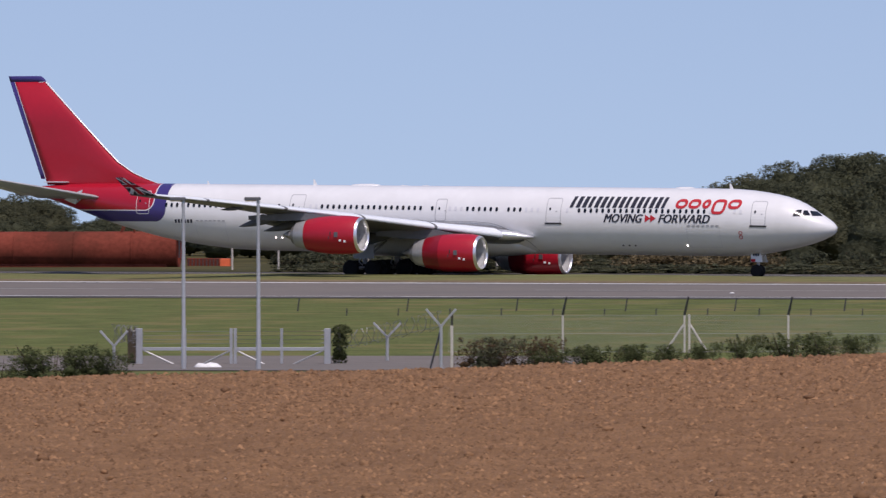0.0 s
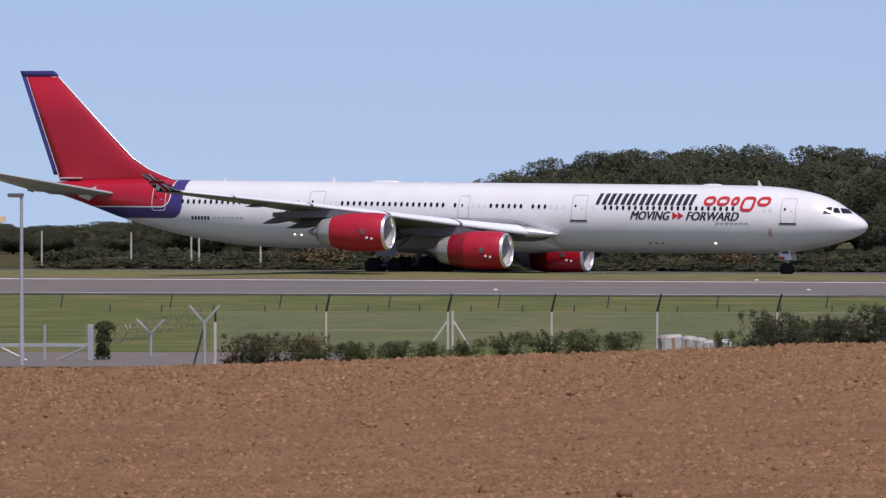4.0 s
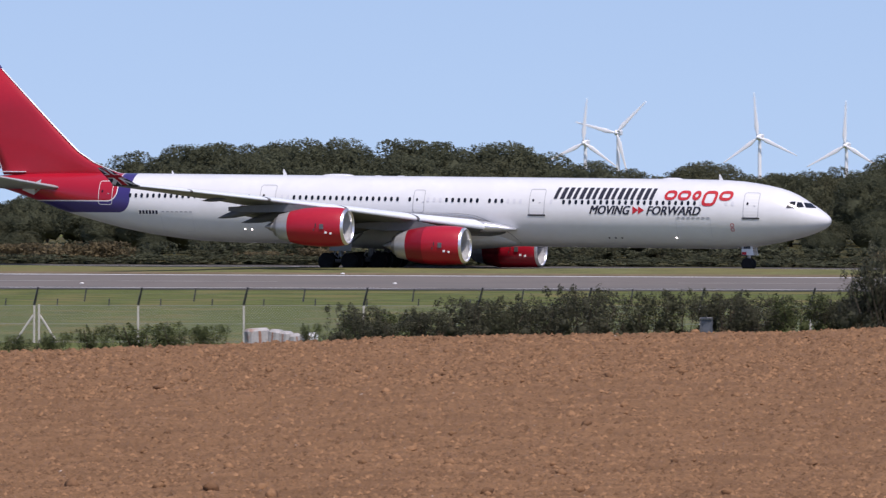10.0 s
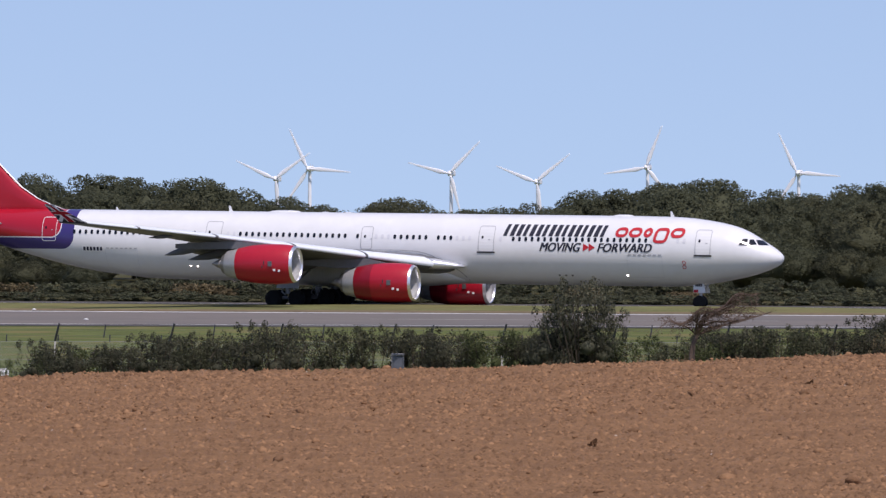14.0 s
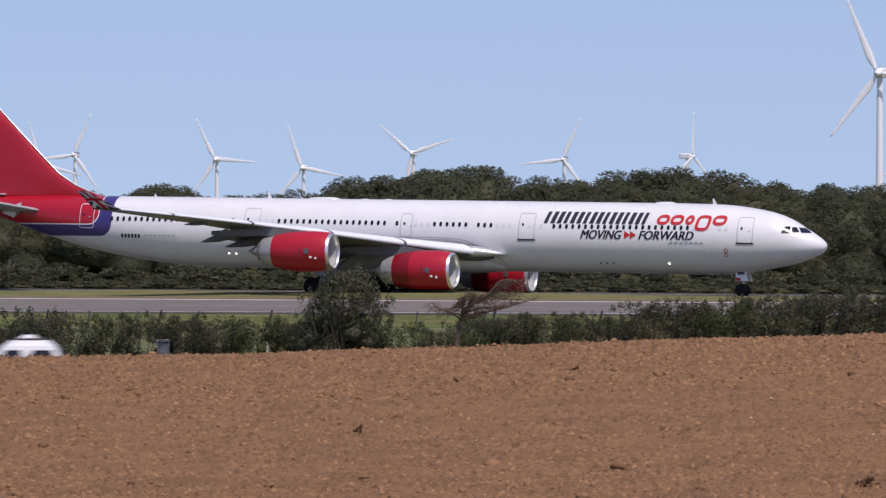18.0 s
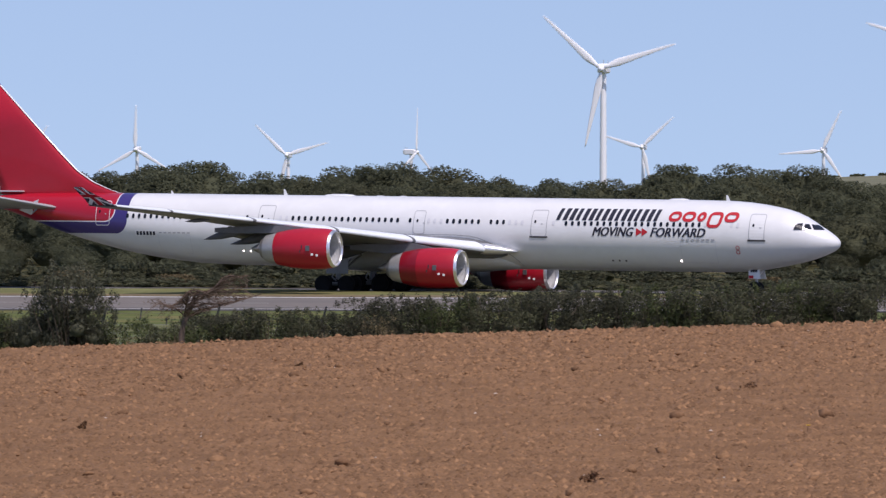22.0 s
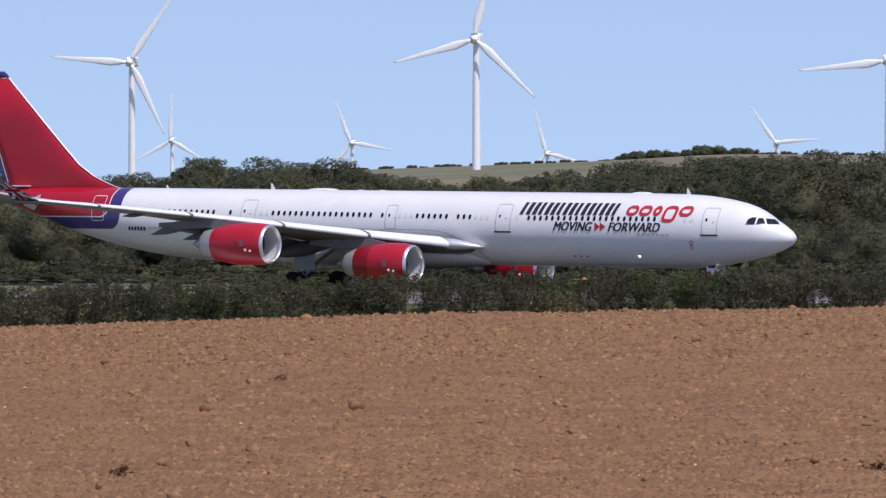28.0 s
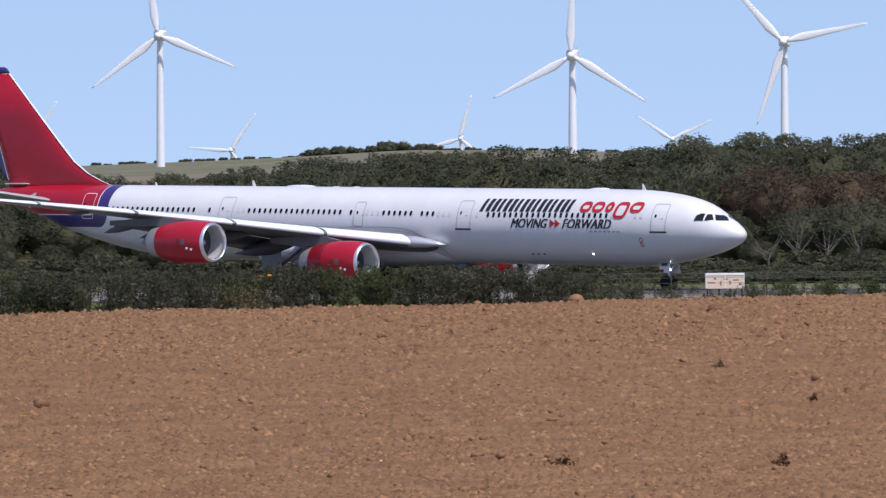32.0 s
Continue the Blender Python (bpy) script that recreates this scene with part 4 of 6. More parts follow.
# cockpit glazing on both sides
for sgn in (1, -1):
    for pts in ([(-3.2, 0.57), (-2.57, 0.56), (-2.62, 1.08), (-2.92, 1.07), (-3.12, 0.92)], [(-2.47, 0.56), (-1.92, 0.65), (-2.22, 1.03), (-2.48, 1.03)], [(-1.78, 0.6), (-1.13, 0.58), (-1.4, 0.78), (-1.72, 0.98), (-2.08, 1.02)]):
        n_ = len(pts)
        mid = (sum(p[0] for p in pts) / n_, sum(p[1] for p in pts) / n_)
        ringed = [mid]
        for q in (0.35, 0.7, 1.0):
            for i in range(n_):
                for e in range(4):
                    a0, b0 = pts[i], pts[(i + 1) % n_]
                    ex, ez = a0[0] + (b0[0] - a0[0]) * e / 4, a0[1] + (b0[1] - a0[1]) * e / 4
                    ringed.append((mid[0] + (ex - mid[0]) * q, mid[1] + (ez - mid[1]) * q))
        m4 = 4 * n_
        fs = [(0, 1 + i, 1 + (i + 1) % m4) for i in range(m4)]
        for q in range(2):
            fs += [(1 + q * m4 + i, 1 + (q + 1) * m4 + i, 1 + (q + 1) * m4 + (i + 1) % m4, 1 + q * m4 + (i + 1) % m4) for i in range(m4)]
        v, f = decal(ringed, fs, 0.05)
        part("cockpit_window", ([(a, b * sgn, c) for a, b, c in v], f), M["glass"], fuselage, "dark cockpit window pane")

# plate with bars for the registration, hold door, hatches, lights
plate = part("registration_plate", patch(-59.3, -0.68, -57.4, -0.18, 0.03), M["white_plain"], fuselage, "white plate with dark characters")
for k in range(6):
    part("character_bar", patch(-59.15 + 0.3 * k, -0.58, -58.95 + 0.3 * k, -0.28, 0.045, nx=1, nz=1), M["ink"], plate)
hold = part("hold_door", outline(-12.3, -2.15, -9.35, -0.3, 0.035, 0.12, 0.018), M["faded"], fuselage, "faint outline of a cargo hold door")
for k in range(7):
    part("hinge", patch(-12.2 + 0.42 * k, -0.42, -11.95 + 0.42 * k, -0.3, 0.024, nx=1, nz=1), M["line"], hold)
aft_hold = part("hold_door", outline(-57.2, -2.0, -54.3, -0.35, 0.035, 0.12, 0.018), M["faded"], fuselage, "faint outline of a cargo hold door")
for k in range(7):
    part("hinge", patch(-57.1 + 0.42 * k, -0.42, -56.85 + 0.42 * k, -0.33, 0.024, nx=1, nz=1), M["line"], aft_hold)
for z in (-0.93, -1.27):
    part("static_port", join(outline(-7.72, z - 0.16, -7.4, z + 0.16, 0.05, 0.15, 0.024)), M["logo_red"], fuselage, "red ringed static port")
for x, z, r in ((-12.45, -2.0, 0.075), (-49.8, -1.72, 0.06), (-49.2, -1.74, 0.06)):
    part("position_light", disc_x([(-r, 0.02), (-r * 0.7, r * 0.7), (0, r), (r * 0.7, r * 0.7), (r, 0.02)], 10, centre=(x, skin_y(x, z, 0.0), axis(x) + z)), M["light_on"], fuselage, "lit white lamp", smooth=True)
for k in range(3):
    part("drain_port", patch(-18.3 + 0.55 * k, -2.12, -18.15 + 0.55 * k, -2.0, 0.02, nx=1, nz=1), M["dark"], fuselage)
for x, h, c in ((-9.2, 0.45, 0.32), (-47.0, 0.5, 0.34), (-57.0, 0.28, 0.22)):
    z = axis(x) + 2.78
    part("blade_antenna", rings([[(x, 0.03, z), (x, -0.03, z), (x - c, -0.03, z), (x - c, 0.03, z)], [(x - c * 0.75, 0.02, z + h), (x - c * 0.75, -0.02, z + h), (x - c * 1.1, -0.02, z + h), (x - c * 1.1, 0.02, z + h)]]), M["white"], fuselage, "white blade antenna")
for x, ln, h, w in ((-42.5, 2.8, 0.19, 0.6), (-39.0, 0.8, 0.1, 0.3), (-37.0, 0.8, 0.1, 0.3), (-13.5, 1.8, 0.16, 0.5)):
    z = axis(x) + 2.74
    loops = [[(x + ln / 2 * u, w * s * math.cos(t), z + (h * s + 0.02) * math.sin(t)) for t in (math.pi * i / 8 for i in range(9))] for u, s in ((-1, 0.3), (-0.8, 0.75), (-0.4, 1), (0.4, 1), (0.8, 0.75), (1, 0.3))]
    part("antenna_fairing", rings(loops), M["white"], fuselage, "low white antenna fairing", smooth=True)

# undercarriage
TILT = math.tan(radians(1.72))


def wheel(x, y, r, w, parent):
    z = r + y * TILT
    prof = [(-w / 2, r * 0.55), (-w / 2, r * 0.9), (-w * 0.3, r), (w * 0.3, r), (w / 2, r * 0.9), (w / 2, r * 0.55)]
    tyre = part("tyre", disc_x(prof, 22, centre=(x, y, z), axis="y"), M["tyre"], parent, "black aircraft tyre", smooth=True)
    part("rim", disc_x([(-w * 0.42, r * 0.1), (-w * 0.44, r * 0.52), (w * 0.44, r * 0.52), (w * 0.42, r * 0.1)], 16, centre=(x, y, z), axis="y"), M["grey"], tyre, "grey wheel hub")


for y, x in ((-5.35, -40.2), (5.35, -40.2), (0.0, -39.6)):
    g = part("main_gear", join(rod((x, y, 0.9), (x + 0.1, y * 0.98, 3.2), 0.2, n=12), rod((x - 1.15, y, 0.72 + y * TILT), (x + 1.15, y, 0.72 + y * TILT), 0.14), rod((x, y, 1.3), (x + 1.5, y * 0.8, 2.9), 0.09), rod((x, y, 1.5), (x, y * 0.55, 2.6), 0.08), rod((x - 0.35, y, 1.55), (x - 0.55, y, 1.1), 0.06), rod((x - 0.55, y, 1.1), (x - 0.2, y, 0.8), 0.06), rod((x + 0.9, y, 0.8), (x + 0.15, y, 1.7), 0.05), rod((x - 0.12, y - 0.2, 0.9), (x - 0.05, y - 0.22, 2.9), 0.035)), M["grey"], plane, "grey main undercarriage leg")
    for dx in (-0.99, 0.99):
        part("axle", rod((x + dx, y - 0.75, 0.71 + y * TILT), (x + dx, y + 0.75, 0.71 + y * TILT), 0.09), M["dark"], g)
        for dy in (-0.7, 0.7):
            wheel(x + dx, y + dy, 0.7, 0.45, g)
    if y:
        s = math.copysign(1, y)
        part("gear_door", box(x - 0.6, y + 1.1 * s - 0.03, 1.35, x + 1.3, y + 1.1 * s + 0.03, 3.3, 0.02), M["grey"], g, "grey undercarriage door")
nose_gear = part("nose_gear", join(rod((-6.96, 0, 0.5), (-6.9, 0, 2.4), 0.13, n=12), rod((-6.96, 0, 1.3), (-6.0, 0, 2.2), 0.07), box(-7.05, -0.14, 1.35, -6.75, 0.14, 1.6, 0.03)), M["grey"], plane, "grey nose undercarriage leg")
for dy in (-0.32, 0.32):
    wheel(-6.96, dy, 0.52, 0.3, nose_gear)
for s in (-1, 1):
    dv = [(-7.35, 0.62 * s, 1.25), (-6.35, 0.62 * s, 1.25), (-6.55, 0.5 * s, 2.15), (-7.4, 0.5 * s, 2.15)]
    dv2 = [(a, b + 0.04 * s, c) for a, b, c in dv]
    nd = part("nose_gear_door", (dv + dv2, [(0, 1, 2, 3), (7, 6, 5, 4), (0, 4, 5, 1), (1, 5, 6, 2), (2, 6, 7, 3), (3, 7, 4, 0)]), M["white"], nose_gear, "white nose gear door with small red panel")
    part("door_panel", box(-7.32, 0.67 * s - 0.012, 1.27, -6.95, 0.67 * s + 0.012, 1.5), M["logo_red"], nd)
    for k in range(4):
        part("character_bar", box(-7.2 + 0.15 * k, 0.6 * s - 0.025, 1.75, -7.1 + 0.15 * k, 0.6 * s + 0.025, 1.95), M["ink"], nd)
part("taxi_light", disc_x([(0, 0.1), (0.05, 0.09), (0.08, 0.03)], 10, centre=(-6.72, -0.2, 1.48)), M["light_on"], nose_gear, "lit taxi lamp")


# ---- vegetation ----
def foliage(seed, n, blobs, leaf, inner=0.25, loose=0.4):
    """Many small leaf sprays on and inside a group of uneven rounded masses."""
    rs = np.random.RandomState(seed)
    b = np.array(blobs, float)
    w = b[:, 3] * b[:, 5]
    pick = rs.choice(len(b), n, p=w / w.sum())
    d = rs.normal(size=(n, 3))
    d[:, 2] = np.where(rs.rand(n) < 0.7, np.abs(d[:, 2]), d[:, 2])
    d /= np.linalg.norm(d, axis=1)[:, None]
    r = np.where(rs.rand(n) < inner, rs.uniform(0.3, 0.8, n), rs.uniform(0.8, 1.12, n))
    c = b[pick, :3] + d * r[:, None] * b[pick, 3:]
    nrm = d + rs.normal(size=(n, 3)) * 0.55
    nrm /= np.linalg.norm(nrm, axis=1)[:, None]
    t = np.cross(nrm, rs.normal(size=(n, 3)))
    t /= np.linalg.norm(t, axis=1)[:, None] + 1e-9
    u = np.cross(nrm, t)
    s = leaf * rs.uniform(0.55, 1.35, n)[:, None]
    q = 0.55 + 0.4 * rs.rand(n)[:, None]
    v = np.stack([c + t * s * 0.75, c + u * s * 0.6 * q, c - t * s * 0.6 - u * s * 0.35], 1).reshape(-1, 3)
    v[:, 2] = np.maximum(v[:, 2], 0.02)
    i = np.arange(n)[:, None] * 3 + np.arange(3)[None, :]
    # soft shading: normals lean outwards from the whole mass
    mid = np.average(b[:, :3], axis=0, weights=w)
    out = c - mid
    out /= np.linalg.norm(out, axis=1)[:, None] + 1e-6
    soft = d * 0.4 + out * 0.55 + rs.normal(size=(n, 3)) * loose
    soft /= np.linalg.norm(soft, axis=1)[:, None]
    return v.tolist(), i.tolist(), np.repeat(soft, 3, axis=0).tolist()


def core(shape, blobs, k=0.8, n=7):
    """The dense inner mass of twigs behind the leaves: uneven rounded lumps with outward normals."""
    v, f, nm = shape
    rs = np.random.RandomState(len(blobs))
    for x, y, z, a, b, c in blobs:
        if min(a, c) < 0.05 * max(a, b, c):
            continue
        s = len(v)
        rows = 4 if n < 12 else 9
        for j in range(rows + 1):
            th = math.pi * j / rows
            for i in range(n):
                ph = 2 * math.pi * (i + 0.5 * (j % 2)) / n
                d = (math.sin(th) * math.cos(ph), math.sin(th) * math.sin(ph), math.cos(th))
                q = k * rs.uniform(0.75, 1.2)
                v.append([x + a * d[0] * q, y + b * d[1] * q, max(0.02, z + c * d[2] * q)])
                nm.append(list(d))
        for j in range(rows):
            for i in range(n):
                p, r = s + j * n + i, s + j * n + (i + 1) % n
                f.append([p, p + n, r + n])
                f.append([p, r + n, r])
    return v, f, nm


def leafy(name, shape, material, parent, label=""):
    """A part of leaves with soft normals."""
    ob = part(name, shape[:2], material, parent, label, smooth=True)
    ob.data.normals_split_custom_set_from_vertices(shape[2])
    return ob


def limbs(rnd, h, spread, r, count):
    out = [rod((0, 0, -0.3), (0.05 * h * rnd.uniform(-1, 1), 0.03 * h, h * 0.45), r, r * 0.6, 8)]
    for k in range(count):
        a = rnd.uniform(0, 6.28)
        z = h * rnd.uniform(0.18, 0.45)
        e = Vector((math.cos(a) * spread * rnd.uniform(0.5, 0.9), math.sin(a) * spread * rnd.uniform(0.5, 0.9), h * rnd.uniform(0.55, 0.9)))
        m_ = e * 0.5 + Vector((0, 0, h * 0.12))
        out += [rod((0, 0, z), m_, r * 0.45, r * 0.28, 6), rod(m_, e, r * 0.28, r * 0.08, 5)]
    return join(*out)


def tree(seed, h, spread, n, leaf, material, label, low=0.0, name="tree", category="tree", group="trees of the wood"):
    """A tree of height h: tapered trunk, limbs, and an uneven crown."""
    rnd = random.Random(seed)
    ob = thing(name, pose(0, -500 - seed * 15, 0), label, category, group)
    part("trunk", limbs(rnd, h, spread, 0.035 * h * 0.7, 6), M["bark"], ob)
    blobs = []
    for k in range(56):
        cz = min(1.0, 1 - 1.32 * (k + 0.5) / 56 + rnd.uniform(-0.05, 0.05))
        a, rr = 2.4 * k + rnd.uniform(-0.4, 0.4), math.sqrt(max(0.0, 1 - cz * cz)) * rnd.uniform(0.74, 0.92)
        s = spread * rnd.uniform(0.13, 0.27)
        blobs.append((rr * spread * math.cos(a), rr * spread * math.sin(a), h * (0.5 + 0.42 * cz * rnd.uniform(0.92, 1.04) - low * 0.5 * max(0.0, -cz)), s, s, s * rnd.uniform(0.8, 1.1)))
    # small tufts break the outline
    for k in range(22):
        a, cz = rnd.uniform(0, 6.28), rnd.uniform(0.1, 0.98)
        rr = math.sqrt(1 - cz * cz)
        s = spread * rnd.uniform(0.05, 0.1)
        blobs.append((rr * spread * math.cos(a), rr * spread * math.sin(a), h * (0.52 + 0.46 * cz), s, s, s * 1.3))
    inside = [(0, 0, h * 0.48, spread * 0.95, spread * 0.95, h * 0.46)]
    leafy("crown", core(foliage(seed, n, blobs, leaf, 0.05, 0.55), inside, 0.82, 18), material, ob)
    return ob


def shrub(name, seed, h, spread, n, leaf, material, label, category, group):
    rnd = random.Random(seed)
    ob = thing(name, pose(0, -700 - seed * 9, 0), label, category, group)
    stems = [rod((rnd.uniform(-0.02, 0.02) * spread, rnd.uniform(-0.02, 0.02) * spread, -0.1), (rnd.uniform(-0.8, 0.8) * spread, rnd.uniform(-0.6, 0.6) * spread, h * rnd.uniform(0.6, 0.98)), 0.015 * h, 0.005, 5) for _ in range(11)]
    # thin bare shoots stand out of the leaves
    for k in range(6):
        x, y, z = rnd.uniform(-0.9, 0.9) * spread, rnd.uniform(-0.7, 0.7) * spread, h * rnd.uniform(0.25, 0.85)
        stems.append(rod((x, y, z), (x + rnd.uniform(-0.18, 0.24) * spread, y + rnd.uniform(-0.2, 0.2) * spread, min(1.12 * h, z + h * rnd.uniform(0.08, 0.2))), 0.0055 * h, 0.0025 * h, 3))
    part("branchwork", join(*stems), M["twig"], ob, kind="stuff")
    blobs = []
    for k in range(22):
        q = k / 21
        blobs.append((rnd.uniform(-0.85, 0.85) * spread * (1 - 0.25 * q), rnd.uniform(-0.6, 0.6) * spread, h * (0.08 + 0.72 * q), spread * rnd.uniform(0.22, 0.42), spread * rnd.uniform(0.22, 0.42), h * rnd.uniform(0.1, 0.2)))
    # upright sprigs break the outline
    for k in range(24):
        x = rnd.uniform(-0.95, 0.95) * spread
        blobs.append((x, rnd.uniform(-0.5, 0.5) * spread, h * rnd.uniform(0.6, 0.93), 0.09 * spread, 0.09 * spread, h * rnd.uniform(0.06, 0.12)))
    leafy("foliage", core(foliage(seed, n, blobs, leaf, 0.25, 0.6), blobs[:14], 0.5), material, ob)
    return ob


def place(src, x, y, sx, sz, turn, label=""):
    c = copy_thing(src, pose(x, y, ground_z(x, y), 0, 0, turn))
    c.scale = (sx, sx, sz)
    if label:
        c["label"] = label
    return c


SKYLINE = [(-14, -0.27), (-9.69, -0.27), (-9.48, -0.31), (-9.32, -0.34), (-9.24, -0.41), (-9.0, -0.46), (-8.9, -0.34), (-8.7, -0.31), (-8.55, -0.34), (-8.4, -0.41), (-8.1, -0.53), (-7.6, -0.5), (-7.1, -0.47), (-6.92, -0.3), (-6.7, -0.3), (-6.58, -0.44), (-6.3, -0.52), (-5.9, -0.475), (-5.6, -0.43), (-5.2, -0.32), (-5.03, -0.231), (-4.83, -0.176), (-4.6, -0.087), (-4.2, -0.044), (-3.87, -0.018), (-3.25, -0.02), (-2.7, -0.008), (-2.2, -0.035), (-1.75, -0.13), (-1.41, -0.193), (-1.1, -0.25), (-0.9, -0.167), (-0.7, -0.18), (-0.5, -0.222), (-0.3, -0.211), (0.15, -0.179), (0.4, -0.08), (0.75, -0.09), (1.07, -0.025), (1.43, -0.065), (1.75, -0.12), (2.18, -0.036), (2.63, -0.046), (2.98, -0.13), (3.24, -0.111), (3.65, -0.147)]
SKYLINE += [(3.9, -0.136), (4.18, -0.066), (4.44, 0.012), (4.73, -0.08), (5.0, -0.1), (5.17, -0.043), (5.36, -0.153), (5.53, -0.16), (6.08, -0.175), (6.5, -0.164), (6.8, -0.1), (7.0, -0.073), (7.33, -0.044), (7.88, -0.02), (8.1, -0.021), (8.65, -0.045), (8.84, -0.065), (9.1, -0.02), (9.39, 0.021), (9.94, 0.052), (10.7, 0.063), (14, 0.05)]


def skyline_height(az, d):
    return 10.5 + d * math.tan(radians(lerp(SKYLINE, az)))


rnd = random.Random(5)
oaks = [tree(s, 10, 4.3, 8600, 0.2, M["leaf"], "dark green broadleaf tree in a dense wood", 0.15) for s in (1, 2, 3, 4)]
thorns = [tree(s, 10, 5.2, 8600, 0.22, M["leaf_olive"], "olive-brown scrubby tree at the edge of the wood", 0.2) for s in (5, 6)]
lows = [tree(s, 10, 4.8, 5200, 0.23, M[mk], lb, 0.22, "thicket_bush", "bush", "bushes at the foot of the wood") for s, mk, lb in ((8, "leaf", "dark green bushy thicket at the foot of the wood"), (9, "leaf", "dark green bushy thicket at the foot of the wood"), (10, "leaf_olive", "olive thorn bush at the foot of the wood"))]
reds = [tree(7, 10, 5.0, 7000, 0.22, M["leaf_red"], "reddish-brown leafed tree among green ones", 0.2)]
az = -12.0
while az < 12.6:
    for d, k, lo, hi in ((900, 1.0, 1.0, 1.06), (880, 1.0, 0.88, 1.03), (862, 1.0, 0.62, 0.95)):
        a = az + rnd.uniform(-0.13, 0.13)
        h = max(2.6, skyline_height(a, d) * rnd.uniform(lo, hi))
        src = rnd.choice(oaks if rnd.random() < 0.8 else thorns)
        if 9.7 < a < 11.2 and d == 862:
            src = reds[0]
            h *= 0.8
        x, y = at(a, d + rnd.uniform(-9, 9))
        place(src, x, y, max(0.8, h / 10 * rnd.uniform(1.0, 1.4)), h / 10, rnd.uniform(0, 360))
    az += 0.295


def plan_at(a, back):
    """Plan place on a bearing, so many metres behind the wood's edge."""
    t = math.tan(radians(a))
    y = (753 + back) / (1 + 0.29 * t)
    return y * t, y


az = -12.0
while az < 12.6:
    for back, lo, hi in ((12, 1.8, 3.2), (44, 3.4, 6.0)):
        a = az + rnd.uniform(-0.15, 0.15)
        x, y = plan_at(a, back + rnd.uniform(-6, 6))
        if a < -7.8 and back < 20:
            continue
        h = rnd.uniform(lo, hi) * (1.0 if az > -5.4 else 0.75)
        h = min(h, 0.95 * skyline_height(a, y))
        place(rnd.choice(lows), x, y, h / 10 * 1.5, h / 10, rnd.uniform(0, 360))
    az += 0.34
brush = shrub("shrub", 21, 2.0, 2.2, 900, 0.28, M["leaf_olive"], "low olive shrub along the wood's edge", "shrub", "shrubs along the wood")
reed = shrub("shrub", 22, 1.6, 2.2, 900, 0.24, M["dry"], "clump of dry straw-coloured grass by the wood", "grass clump", "shrubs along the wood")
under = shrub("shrub", 23, 2.0, 2.4, 650, 0.26, M["leaf"], "dark green bramble thicket along the wood's edge", "shrub", "shrubs along the wood")
az = -12.0
while az < 12.5:
    for back in (4,):
        a = az + rnd.uniform(-0.06, 0.06)
        if a < -7.95:
            continue
        x, y = plan_at(a, back + rnd.uniform(-2, 2))
        place(under, x, y, rnd.uniform(0.8, 1.25), rnd.uniform(0.45, 0.95), rnd.uniform(0, 360))
    az += 0.19
az = -7.9
while az < 12.4:
    a = max(-7.9, az + rnd.uniform(-0.15, 0.15))
    x, y = plan_at(a, rnd.uniform(-3, 2))
    place(reed if rnd.random() < 0.15 else brush, x, y, rnd.uniform(0.7, 1.1), rnd.uniform(0.4, 0.75), rnd.uniform(0, 360))
    az += 0.45

for a in (-6.2, -6.05, -5.55, -5.42, -5.3, -5.12, -4.95, -4.85, -4.72, -3.4, -2.2, -2.1):
    x, y = plan_at(a, rnd.uniform(-8, -4))
    place(reed, x, y, rnd.uniform(0.9, 1.3), rnd.uniform(0.7, 1.15), rnd.uniform(0, 360))

# low brambles along the far side of the taxiway
x = -104.0
while x < 178:
    y = max(lerp(GEAR, x) + 10.2, far_edge(x) + 15)
    place(under, x, y + rnd.uniform(-1, 1.5), rnd.uniform(0.8, 1.2), rnd.uniform(0.3, 0.5), rnd.uniform(0, 360))
    if x > 60:
        place(under, x, y + rnd.uniform(9, 13), rnd.uniform(0.8, 1.2), rnd.uniform(0.35, 0.6), rnd.uniform(0, 360))
    x += 2.5

# bare pale stems at the wood's edge
for a, h in ((9.95, 4.2), (10.15, 5.2), (10.33, 4.6), (10.55, 5.0), (-1.9, 3.0), (-0.6, 2.6)):
    x, y = plan_at(a, 5)
    ob = thing("bare_tree", pose(x, y, 0), "thin bare tree with pale grey branches at the wood's edge", "tree", "bare trees")
    part("trunk", limbs(random.Random(int(a * 100)), h, h * 0.55, 0.06, 14), M["pale_bark"], ob)


# low scrub between the wood and the curving taxiway
for k in range(22):
    x = rnd.uniform(92, 165)
    y = rnd.uniform(max(699, far_edge(x) + 14), 745 - 0.29 * (x - 40))
    place(brush, x, y, rnd.uniform(0.7, 1.2), rnd.uniform(0.25, 0.5), rnd.uniform(0, 360))

# hedge along the far side of the road
HEDGE = [(-3.4, -1.07), (-3.1, -1.03), (-2.8, -1.07), (-2.4, -1.04), (-1.9, -0.99), (-1.6, -0.955), (-1, -0.985), (-0.5, -0.98), (0, -0.97), (0.7, -0.97), (1.5, -0.975), (2.0, -0.95), (2.5, -0.89), (2.8, -0.855), (3.0, -0.83), (3.6, -0.815), (4.2, -0.8), (5, -0.785), (6, -0.765), (7, -0.755), (8, -0.76), (8.6, -0.79), (8.9, -0.85)]
thickets = [shrub("hedge_shrub", 30 + k, 2.0, 1.15, 5400, 0.054, M[mk], lb, "hedge", "hedge along the road") for k, (mk, lb) in enumerate((("leaf_hedge", "dense dark green hedge shrub beside the road"), ("leaf_hedge", "dark twiggy hawthorn hedge shrub beside the road"), ("leaf_gorse", "dark green gorse bush in the roadside hedge"), ("leaf_olive", "olive-brown thorny hedge shrub beside the road")))]
az = -3.12
